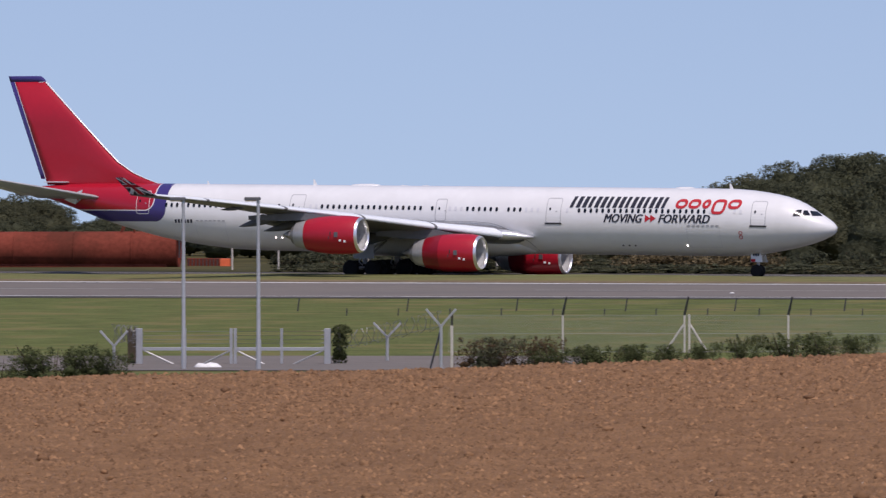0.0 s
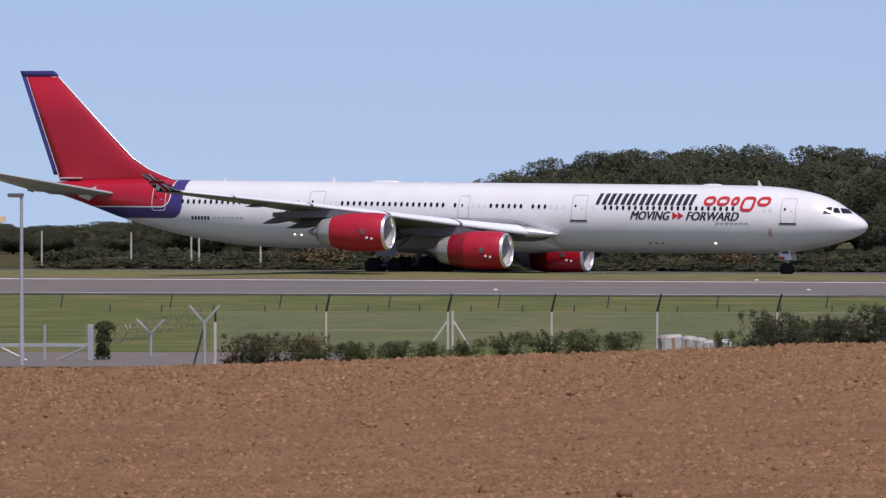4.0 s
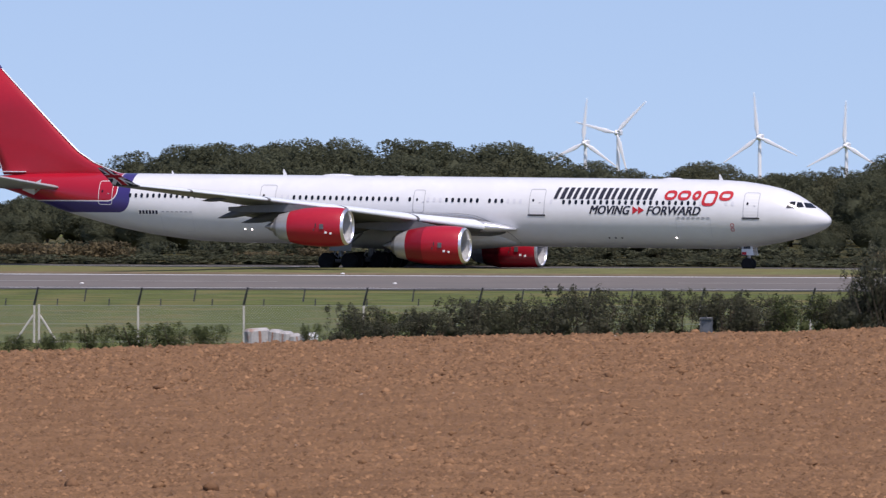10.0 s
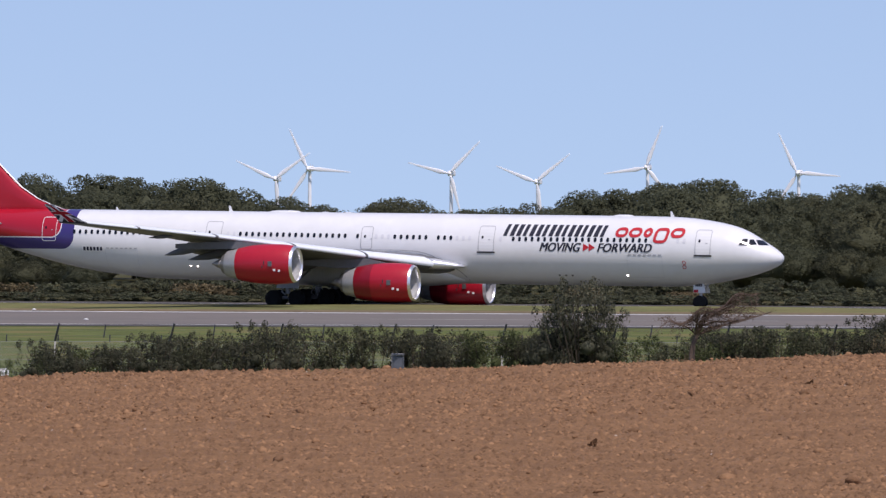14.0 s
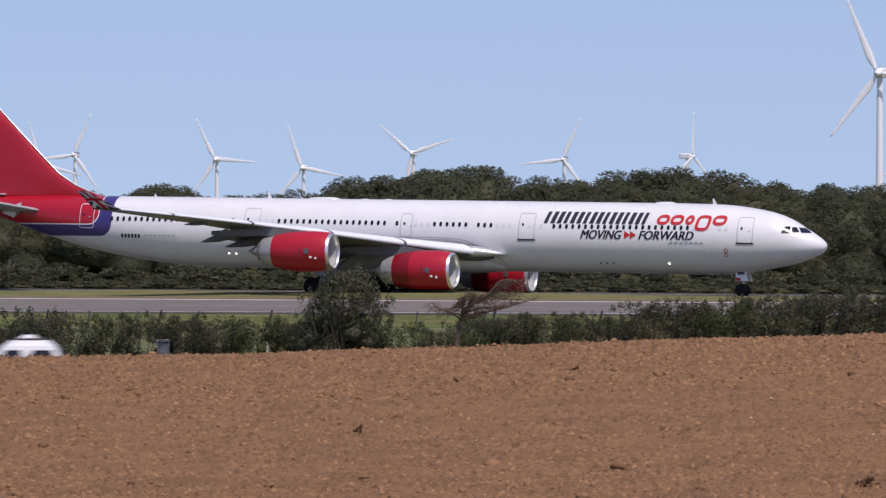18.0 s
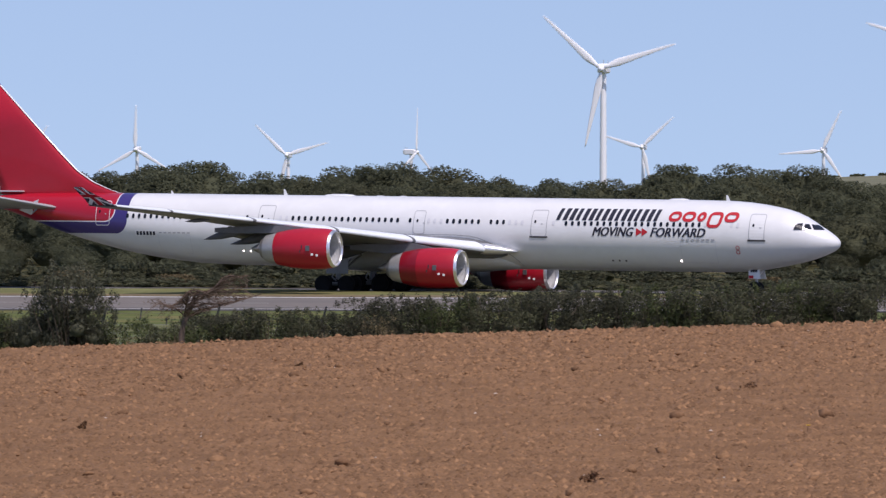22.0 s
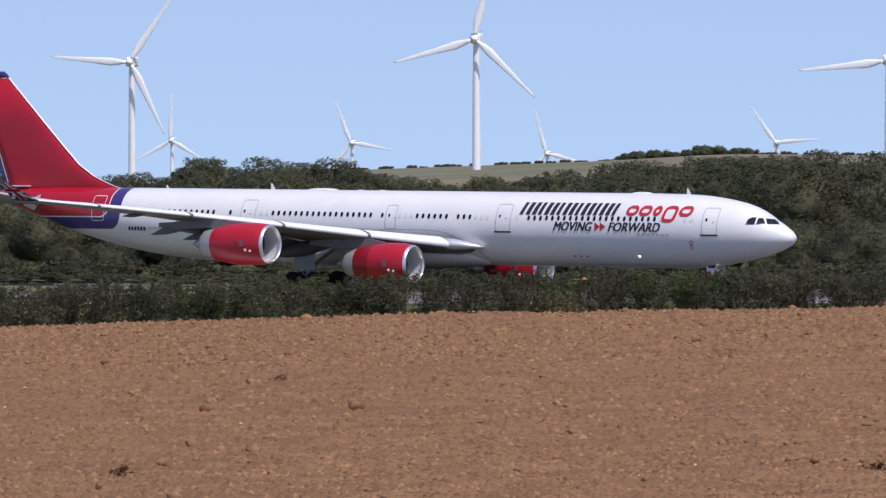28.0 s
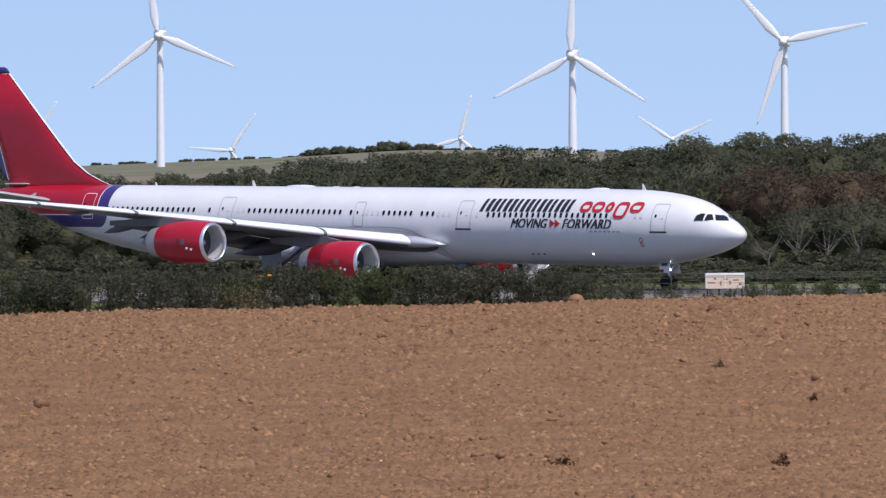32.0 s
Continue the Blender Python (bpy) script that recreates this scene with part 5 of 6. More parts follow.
while az < 8.95:
    for d in (239.5, 242.5):
        a = az + rnd.uniform(-0.06, 0.06)
        if a < 2.4 and rnd.random() < 0.05:
            continue
        x, y = at(a, d)
        g = ground_z(x, y)
        h = 10.5 + d * math.tan(radians(lerp(HEDGE, a))) - g
        h *= rnd.uniform(0.8, 1.07) if a < 2.6 else rnd.uniform(0.92, 1.05)
        place(thickets[rnd.choice((0, 0, 1, 1, 2, 3))], x, y, rnd.uniform(0.75, 1.05), h / 2.0, rnd.uniform(-40, 40))
    az += 0.235


def lone(src, az_, d, top_el, width, label=""):
    """One bush whose crown reaches a given elevation, so many metres wide."""
    x, y = at(az_, d)
    h = 10.5 + d * math.tan(radians(top_el)) - ground_z(x, y)
    return place(src, x, y, width / 1.9, h / 2.0, rnd.uniform(-30, 30), label)


gorse = thickets[2]
for a, e, w in ((-9.7, -1.33, 2.0), (-9.35, -1.25, 2.4), (-9.12, -1.28, 1.6), (-8.98, -1.31, 1.2)):
    lone(gorse, a, 246, e, w, "low dark gorse bush beside the gate")
brown_bush = shrub("bush", 41, 2.0, 1.15, 3000, 0.07, M["leaf_brown"], "brown withered bush at the roadside", "bush", "roadside bushes")
for a, e, w in ((-6.55, -1.21, 1.4), (-6.28, -1.23, 1.1), (-6.14, -1.20, 0.9)):
    lone(brown_bush, a, 247, e, w)
lone(thickets[3], -6.42, 246.5, -1.2, 1.6, "olive-green bush with brown stems at the roadside")
for a, e, w in ((-6.05, -1.26, 1.8), (-5.75, -1.245, 2.0), (-5.5, -1.25, 1.6), (-5.28, -1.27, 1.4), (-5.1, -1.23, 0.9), (-4.86, -1.18, 1.0), (-4.55, -1.165, 1.9), (-4.3, -1.19, 1.6), (-4.1, -1.18, 1.0), (-3.45, -1.17, 0.6)):
    lone(gorse, a, 245, e, w, "low rounded gorse bush beside the road")
for a, e, w in ((9.0, -0.9, 1.0), (9.12, -0.875, 0.9), (9.36, -0.89, 1.1), (9.62, -0.93, 0.9), (9.92, -0.865, 1.3), (10.18, -0.87, 1.5), (10.46, -0.865, 1.7), (10.75, -0.87, 1.7), (11.05, -0.87, 1.8)):
    lone(thickets[3] if a < 9.5 else gorse, a, 243, e, w, "low scrub bush at the roadside")
tall = shrub("bush", 42, 2.0, 1.15, 8000, 0.05, M["leaf_bush"], "tall dark green bush with loose twigs above the hedge", "bush", "roadside bushes")
lone(tall, 0.3, 238.5, -0.66, 2.0)
lone(tall, 0.17, 238.8, -0.82, 1.3)
lone(tall, 0.45, 238.8, -0.82, 1.3)
yellow = shrub("bush", 43, 2.0, 1.15, 1500, 0.08, M["dry"], "thin straw-coloured bush in the hedge", "bush", "roadside bushes")
for a, e in ((6.5, -0.88), (6.6, -0.9), (2.3, -1.0)):
    lone(yellow, a, 236.6, e, 1.0)

# dry tufts along the field's crest below the hedge
for k in range(26):
    a = -3.2 + 0.47 * k + rnd.uniform(-0.18, 0.18)
    x, y = at(a, 199.6)
    ob = thing("grass_tuft", pose(x, y, crest_z(a) - 0.02), "thin dry straw-coloured grass tuft on the field's edge", "grass tuft", "dry tufts on the field's edge")
    part("blades", join(*[rod((rnd.uniform(-0.03, 0.03), rnd.uniform(-0.03, 0.03), 0), (rnd.uniform(-0.13, 0.13), rnd.uniform(-0.1, 0.1), rnd.uniform(0.08, 0.22)), 0.0045, 0.002, 3) for _ in range(12)]), M["stem_dead"], ob)
# orange blossom showing in the hedge
x, y = at(6.68, 237.4)
ob = thing("blossom_spray", pose(x, y, 10.5 - 237.4 * math.tan(radians(0.835))), "small spray of orange blossom in the hedge", "blossom")
part("stem", rod((0, 0.4, -1.0), (0, 0, 0), 0.012, 0.006, 4), M["twig"], ob)
leafy("petals", foliage(67, 70, [(-0.12, 0, 0.0, 0.1, 0.05, 0.045), (0.12, 0, 0.03, 0.09, 0.05, 0.04)], 0.05, 0.4), M["amber"], ob, "orange petals")


def windswept():
    """A wind-bent thorn tree: a gnarled trunk and a slanting crown of tangled bare twigs swept to one side."""
    r = random.Random(77)
    x, y = at(1.034, 219.5)
    z0 = 10.5 - 219.5 * math.tan(radians(1.162))
    ob = thing("thorn_tree", pose(x, y, z0), "bare wind-bent thorn tree with tangled reddish-grey twigs in the hedge", "tree")
    spine = [Vector(p) for p in ((0, 0, ground_z(x, y) - z0 - 0.1), (0, 0, 0.05), (0.03, 0, 0.3), (0.12, 0.02, 0.52), (0.2, 0.0, 0.75))]
    shapes = [rod(p, q, 0.085 - 0.011 * k, 0.075 - 0.011 * k, 8) for k, (p, q) in enumerate(zip(spine, spine[1:]))]
    tips = []

    def grow(p, way, length, radius, level):
        pts = [p]
        for k in range(4):
            way = (way + Vector((r.uniform(-0.4, 0.55), r.uniform(-0.4, 0.4), r.uniform(-0.42, 0.4)))).normalized()
            q = pts[-1] + way * length / 4
            # the crown is a slanting lens: its floor and roof rise down wind
            q.z = min(max(q.z, 0.55 + 0.28 * q.x), 1.0 + 0.42 * max(-0.3, q.x) + 0.1 * math.sin(7 * q.x))
            if q.x > 1.55:
                way = Vector((-0.4 * abs(way.x), way.y, 0.5 * way.z - 0.2))
            pts.append(q)
        for k, (u, w) in enumerate(zip(pts, pts[1:])):
            shapes.append(rod(u, w, radius * (1 - 0.2 * k), radius * (0.8 - 0.2 * k) + 0.0015, 5 if level < 1 else 3))
        if level == 2:
            tips.append((*pts[-1], 0.12, 0.1, 0.07))
            return
        for k in range((10, 8)[level]):
            c = pts[1 + k % 4]
            grow(c, (way + Vector((r.uniform(-0.6, 1.0), r.uniform(-0.7, 0.7), r.uniform(-0.55, 0.6)))).normalized(), length * r.uniform(0.4, 0.62), max(0.0045, radius * 0.4), level + 1)
    for k in range(13):
        a_ = -1.0 + 2.6 * k / 12
        grow(spine[3 + k % 2], Vector((math.sin(a_), r.uniform(-0.4, 0.4), 0.75 * math.cos(a_) + 0.25)).normalized(), 0.7 + 1.1 * k / 12, 0.03, 0)
    part("trunk", join(*shapes), M["thorn"], ob)
    leafy("twig_crown", foliage(78, 1500, tips, 0.03, 0.5), M["leaf_brown"], ob, "sparse reddish-brown leaves")


windswept()


# ---- wind turbines ----
def blade_shape(length):
    loops = []
    for s, c, t in ((0.0, 0.9, 0.8), (0.04, 0.95, 0.75), (0.1, 1.5, 0.5), (0.2, 2.0, 0.36), (0.4, 1.5, 0.25), (0.7, 0.95, 0.14), (0.95, 0.5, 0.07), (1.0, 0.12, 0.04)):
        z = 1.0 + s * (length - 1.0)
        loops.append([(1.1 * c * (0.5 * math.cos(a) - 0.12), t * 0.5 * math.sin(a), z) for a in (2 * math.pi * i / 10 for i in range(10))])
    return rings(loops)


ROTORS = []
BLADE = blade_shape(22.5)


def turbine(az_, el_, d, phase, when, rate, yaw, size):
    """A three-bladed turbine with its hub at a bearing and elevation; phase: a blade's angle, at a time."""
    x, y = at(az_, d)
    hub = 10.5 + math.hypot(x, y) * math.tan(radians(el_))
    g = ground_z(x, y)
    m = pose(x, y, g, 0, 0, yaw)
    ob = thing("wind_turbine", m, "%s white three-bladed wind turbine on a tapered tower" % size, "wind turbine", "wind turbines")
    h = hub - g
    part("tower", rings([[(r * math.cos(t), 3.2 + r * math.sin(t), z) for t in (2 * math.pi * i / 20 for i in range(20))] for z, r in ((-1, 1.15), (h * 0.5, 0.98), (h - 1.2, 0.8))], cap=False), M["turbine"], ob, "tapered white steel tower", smooth=True)
    part("nacelle", rings([[(w * a, yy, h + hh * b + up) for a, b in ((-1, -0.7), (-0.7, -1), (0.7, -1), (1, -0.7), (1, 0.7), (0.7, 1), (-0.7, 1), (-1, 0.7))] for yy, w, hh, up in ((0.6, 1.0, 1.0, 0), (1.2, 1.35, 1.35, 0.1), (6.4, 1.35, 1.4, 0.15), (7.4, 1.0, 1.1, 0.2))]), M["turbine"], ob, "boxy white nacelle")
    part("vane_mast", join(rod((-0.6, 6.4, h + 1.4), (-0.6, 6.4, h + 2.6), 0.09), rod((0.7, 6.0, h + 1.4), (0.7, 6.0, h + 2.3), 0.09)), M["grey"], ob)
    rotor = part("rotor", disc_x([(-1.3, 0.05), (-1.1, 0.55), (-0.5, 0.95), (0.5, 1.05), (0.62, 0.6)], 20, axis="y"), M["turbine"], ob, "white hub with three blades", smooth=True)
    rotor.location = (0, 0, h)
    for k in range(3):
        b = part("blade", moved(BLADE, Matrix.Rotation(2 * math.pi * k / 3, 4, "Y")), M["turbine"], rotor, "long tapered white blade", smooth=True)
    ROTORS.append((rotor, h, phase, when, rate))


for az_, el_, phase, when in ((-1.675, -0.013, 131, 16.0), (-1.462, 0.052, 91, 16.0), (-0.542, 0.024, 141, 16.0), (0.021, -0.03, 134, 16.0), (0.734, 0.066, 43.5, 16.0), (1.716, 0.03, 91, 16.0), (4.024, 0.085, 6, 25.0), (5.195, 0.066, 27.5, 25.0), (6.466, -0.006, 22.5, 25.0), (7.955, 0.062, 4.5, 28.0), (9.335, 0.047, 26, 32.0)):
    turbine(az_, el_, 4400, phase, when, 107.6, -15, "distant")
# one stands still, turned out of the wind
turbine(2.561, 0.051, 4400, 88, 16.0, 0.0, 58, "distant idle")
for az_, el_, d, phase, when, rate in ((3.758, 0.594, 2470, 97, 25.0, 66.3), (5.997, 0.741, 2320, 76, 28.0, 65.4), (8.678, 0.596, 2190, 88, 32.0, 65.4), (10.057, 0.676, 2250, 12, 32.0, 65.4)):
    turbine(az_, el_, d, phase, when, rate, -15, "large")

# hedgerow clumps along the far ridge
r61 = random.Random(61)
ridge_bush = thing("ridge_bush", pose(0, -1300, 0), "far dark bush on the distant ridge", "bush", "bushes on the ridge")
mounds = [(r61.uniform(-6, 6), r61.uniform(-3, 3), r61.uniform(0.6, 3.4), r61.uniform(1.8, 3.2), 2.2, r61.uniform(1.0, 2.2)) for _ in range(18)]
part("stems", join(*[rod((m_[0] * 0.7, m_[1] * 0.7, -0.5), m_[:3], 0.2, 0.08, 5) for m_ in mounds[:6]]), M["twig"], ridge_bush, kind="stuff")
leafy("foliage", core(foliage(61, 1300, mounds, 0.7, 0.1, 0.5), mounds, 0.85), M["leaf"], ridge_bush)
for k in range(64):
    a = 4.85 + 0.075 * k + rnd.uniform(-0.03, 0.03)
    s = lerp([(4.8, 0.32), (6.2, 0.36), (6.85, 0.3), (7.0, 0.75), (7.2, 0.9), (7.35, 0.6), (7.5, 0.95), (7.72, 0.85), (7.85, 0.4), (8.6, 0.3), (9.7, 0.35)], a)
    if rnd.random() < 0.16 and a < 6.9:
        continue
    x, y = at(a, 3110 + rnd.uniform(-60, 60))
    place(ridge_bush, x, y, s * rnd.uniform(0.6, 0.9), s * rnd.uniform(0.45, 0.85), rnd.uniform(-30, 30))
# a paler pasture on the ridge
pv, pf = [], []
for j in range(9):
    for i in range(25):
        a, d = 4.7 + 5.5 * i / 24, 1750 + 165 * j
        x, y = at(a, d)
        pv.append((x, y, ground_z(x, y) + 0.35))
for j in range(8):
    for i in range(24):
        pf.append((j * 25 + i, j * 25 + i + 1, j * 25 + i + 26, j * 25 + i + 25))
tagged(part("pasture", (pv, pf), M["hill"], None, "pale dry pasture on the distant ridge", smooth=True, kind="structure"), category="pasture")

# ---- perimeter fence, gate and lamps ----
FENCE_D = 457.0


def fence_post(az_, brace=False):
    x, y = at(az_, FENCE_D)
    ob = thing("fence_post", pose(x, y, ground_z(x, y)), "pale concrete fence post with a dark cranked top", "fence post", "perimeter fence posts")
    part("post", box(-0.05, -0.05, -0.2, 0.05, 0.05, 2.0, 0.015), M["concrete"], ob)
    part("arm", rod((0, 0, 1.98), (0.24, -0.35, 2.9), 0.07, 0.05, 6), M["dark"], ob, "dark cranked arm for barbed wire")
    if brace:
        part("second_post", box(0.2, -0.075, -0.2, 0.3, 0.075, 2.0, 0.015), M["concrete"], ob)
        part("brace", rod((-0.05, 0, 1.45), (-1.1, 0, -0.1), 0.06, n=6), M["concrete"], ob)
        part("brace", rod((0.3, 0, 1.45), (1.2, 0, 0.0), 0.06, n=6), M["concrete"], ob)
    return ob


POSTS = [-6.034, -5.243, -4.569, -3.883, -3.103, -2.357, -1.651, -0.917, -0.2, 0.52, 1.25, 1.944, 2.67, 3.4, 4.1, 4.8, 5.5, 6.2, 6.9, 7.6, 8.3, 9.0, 9.7, 10.4]
for k, a in enumerate(POSTS):
    fence_post(a, brace=a in (-5.243, 3.4))


def chain_link(x0, x1, height):
    """Crossed slanting wires between two posts."""
    v, f = [], []
    w, step = 0.006, 0.16
    n = int((x1 - x0 + height) / step)
    for sgn in (1, -1):
        for k in range(n):
            s = x0 - height + k * step if sgn > 0 else x0 + k * step
            a, b = (s, 0.0), (s + sgn * height, height)
            # trim to the bay
            def clip(p, q):
                t0, t1 = 0.0, 1.0
                dx = q[0] - p[0]
                if dx:
                    lo, hi = sorted(((x0 - p[0]) / dx, (x1 - p[0]) / dx))
                    t0, t1 = max(t0, lo), min(t1, hi)
                return t0, t1
            t0, t1 = clip(a, b)
            if t1 - t0 < 0.02:
                continue
            p = (a[0] + (b[0] - a[0]) * t0, height * t0)
            q = (a[0] + (b[0] - a[0]) * t1, height * t1)
            i = len(v)
            v += [(p[0] - w, 0, p[1]), (p[0] + w, 0, p[1]), (q[0] + w, 0, q[1]), (q[0] - w, 0, q[1])]
            f.append((i, i + 1, i + 2, i + 3))
    return v, f


for a, b in zip([-6.78] + POSTS[:14], POSTS[:15]):
    xa, xb = at(a, FENCE_D)[0], at(b, FENCE_D)[0]
    pan_ob = thing("chain_link_fence", pose((xa + xb) / 2, FENCE_D, ground_z(xa, FENCE_D)), "grey chain-link fence bay with strained wires", "fence", "perimeter fence bays")
    hw = (xb - xa) / 2
    part("netting", chain_link(-hw, hw, 1.95), M["mesh_wire"], pan_ob, kind="stuff")
    for z in (0.05, 1.0, 1.95):
        part("strand", rod((-hw, 0, z), (hw, 0, z), 0.012, n=4), M["mesh_wire"], pan_ob)
    for dy, z in ((-0.12, 2.25), (-0.22, 2.55), (-0.33, 2.85)):
        part("barbed_strand", rod((-hw, dy, z), (hw, dy, z), 0.006, n=4), M["wire"], pan_ob)

# a second, lower line of dark stakes on the airfield side
for k in range(23):
    x, y = at(-7.76 + 0.71 * k, 575)
    ob = thing("stake", pose(x, y, ground_z(x, y)), "thin dark leaning stake in the grass", "stake", "stakes on the airfield")
    part("shaft", rod((0, 0, -0.2), (0.16, 0, 0.85), 0.05, 0.045, 6), M["dark"], ob)
for k in range(44):
    x, y = at(-7.44 + 0.335 * k, 560)
    ob = thing("stake", pose(x, y, ground_z(x, y)), "short dark stake in the grass", "stake", "short stakes on the airfield")
    part("shaft", rod((0, 0, -0.2), (0.04, 0, 0.46), 0.045, 0.04, 6), M["dark"], ob)
for a, d in ((-4.933, 641), (-3.239, 688), (-2.9, 641)):
    x, y = at(a, d)
    ob = thing("runway_light", pose(x, y, 0.03), "small white runway edge light", "light fitting", "runway edge lights")
    part("base", disc_x([(-0.02, 0.16), (0.05, 0.15), (0.08, 0.06)], 12, axis="y"), M["white_plain"], ob, smooth=True).matrix_basis = pose(0, 0, 0.08, 90, 0, 0)
    part("lens", box(-0.06, -0.06, 0.06, 0.06, 0.06, 0.18, 0.02), M["concrete"], ob)

G_D = 430.0


def g_at(az_, d=G_D):
    x, y = at(az_, d)
    return x, y, ground_z(x, y) - 0.17


def v_post(az_, d, junction_el, spread, lift):
    """A steel post with two raised arms."""
    x, y, z = g_at(az_, d)
    j = 10.5 + d * math.tan(radians(junction_el)) - z
    ob = thing("fence_post", pose(x, y, z), "galvanised post with a raised pair of barbed-wire arms", "fence post", "gate posts with arms")
    part("post", rod((0, 0, -0.3), (0, 0, j), 0.075, n=8), M["galv"], ob)
    for s in (-1, 1):
        part("arm", box(-0.05, -0.035, 0, 0.05, 0.035, math.hypot(spread, lift), 0.01), M["galv"], ob).matrix_basis = pose(0, 0, j, 0, math.degrees(math.atan2(spread, lift)) * s, 0)
    return ob


v_post(-8.95, 428, -1.275, 0.68, 0.75)
v_post(-7.174, 438, -1.215, 0.7, 0.72)
v_post(-6.825, 405, -1.145, 0.7, 0.8)
x, y, z = g_at(-6.825, 405)
stay = thing("stay", pose(x - 0.15, y, z), "dark leaning strut behind the post", "strut")
part("bar", rod((-0.5, 0, -0.2), (0.1, 0, 2.0), 0.05, n=6), M["dark"], stay)
x, y, z = g_at(-6.755, 407)
ob = thing("fence_post", pose(x, y, z), "pale spiral-ribbed concrete post", "fence post")
part("post", box(-0.06, -0.06, -0.2, 0.06, 0.06, 2.3, 0.015), M["concrete"], ob)
part("arm", rod((0, 0, 2.28), (0.05, -0.2, 2.95), 0.05, n=6), M["dark"], ob)
# coils of wire between the arms
for a0, d0, e0, a1, d1, e1 in ((-8.95, 428, -1.19, -8.8, 430, -1.2), (-7.5, 431, -1.25, -7.174, 438, -1.18), (-7.174, 438, -1.18, -6.825, 405, -1.1)):
    p, q = Vector((*at(a0, d0), 10.5 + d0 * math.tan(radians(e0)))), Vector((*at(a1, d1), 10.5 + d1 * math.tan(radians(e1))))
    coil = thing("wire_coil", Matrix.Translation(p), "loose coil of barbed wire strung between posts", "barbed wire")
    n_ = 60
    pts = [(q - p) * (k / n_) + Vector((0.12 * math.sin(k * 2.3), 0.45 * math.cos(k * 0.9), 0.46 * math.sin(k * 0.9))) for k in range(n_ + 1)]
    part("wire", join(*[rod(u, w, 0.011, n=3) for u, w in zip(pts, pts[1:])]), M["wire"], coil)
    part("strand", rod((0, 0, -0.3), (q - p) + Vector((0, 0, -0.3)), 0.012, n=4), M["wire"], coil)

xl, y, zl = g_at(-8.785)
xr = at(-7.563, G_D)[0]
for s, nm in ((xl, "left"), (xr, "right")):
    ob = thing("gate_post", pose(s, y, zl), "thick square galvanised gate post", "gate post", "gate posts")
    part("post", box(-0.15, -0.12, -0.3, 0.15, 0.12, 1.95, 0.02), M["galv"], ob)
    for k in range(5):
        part("hook", rod((-0.15, 0, 1.05 + 0.2 * k), (-0.3, 0, 1.05 + 0.2 * k), 0.015, n=4), M["galv"], ob)
mid = (xl + xr) / 2
for s in (-1, 1):
    w = (xr - xl) / 2 - 0.25
    ob = thing("gate", pose(mid + s * 0.1, y, zl), "wide galvanised steel tube gate leaf, closed", "gate", "gate leaves")
    part("meeting_stile", box(-0.07, -0.05, 0.05, 0.07, 0.05, 1.95, 0.01), M["galv"], ob)
    part("middle_post", box(s * w * 0.52 - 0.06, -0.05, 0.05, s * w * 0.52 + 0.06, 0.05, 1.95, 0.01), M["galv"], ob)
    part("top_rail", box(min(0, s * w), -0.045, 0.86, max(0, s * w), 0.045, 1.02, 0.01), M["galv"], ob)
    part("bottom_rail", box(min(0, s * w), -0.045, 0.1, max(0, s * w), 0.045, 0.2, 0.01), M["galv"], ob)
    part("diagonal", rod((s * w * 0.98, 0, 0.85), (s * w * 0.62, 0, 0.12), 0.045, n=6), M["galv"], ob)
    part("diagonal", rod((s * 0.08, 0, 0.85), (s * w * 0.35, 0, 0.12), 0.045, n=6), M["galv"], ob)
    for k in range(4):
        part("strand", rod((0, 0, 1.2 + 0.2 * k), (s * w, 0, 1.2 + 0.2 * k), 0.008, n=3), M["wire"], ob)
x, y, z = g_at(-8.835, 431)
ob = thing("brushwood_bundle", pose(x, y, z), "brown bundle of wire and dead stems on a post", "bundle")
part("stem_bundle", join(*[rod((rnd.uniform(-0.25, 0.25), rnd.uniform(-0.1, 0.1), -0.2), (rnd.uniform(-0.25, 0.25), rnd.uniform(-0.1, 0.1), rnd.uniform(1.7, 2.0)), 0.03, 0.02, 4) for _ in range(40)]), M["bark"], ob)
x, y, z = g_at(-7.487, 431)
ob = thing("ivy_post", pose(x, y, z), "fence post overgrown with dark green ivy", "ivy")
part("post", rod((0, 0, -0.2), (0, 0, 2.0), 0.08), M["concrete"], ob)
leafy("ivy_growth", foliage(91, 1600, [(0, 0, 0.4, 0.36, 0.3, 0.6), (0.05, 0, 1.1, 0.4, 0.3, 0.6), (0.12, 0, 1.75, 0.5, 0.35, 0.35)], 0.12, 0.3), M["leaf_gorse"], ob)
x, y, z = g_at(-8.34, 420)
ob = thing("sacks", pose(x, y, z - 0.12), "white plastic sacks lying by the gate", "sack")
part("sheet", rings([[(u, 0.4 * r * math.cos(t), 0.3 + 0.28 * r * math.sin(t)) for t in (2 * math.pi * i / 10 for i in range(10))] for u, r in ((-0.65, 0.3), (-0.45, 0.9), (-0.1, 0.7), (0.1, 1.0), (0.45, 0.8), (0.65, 0.25))]), M["white_plain"], ob, smooth=True)

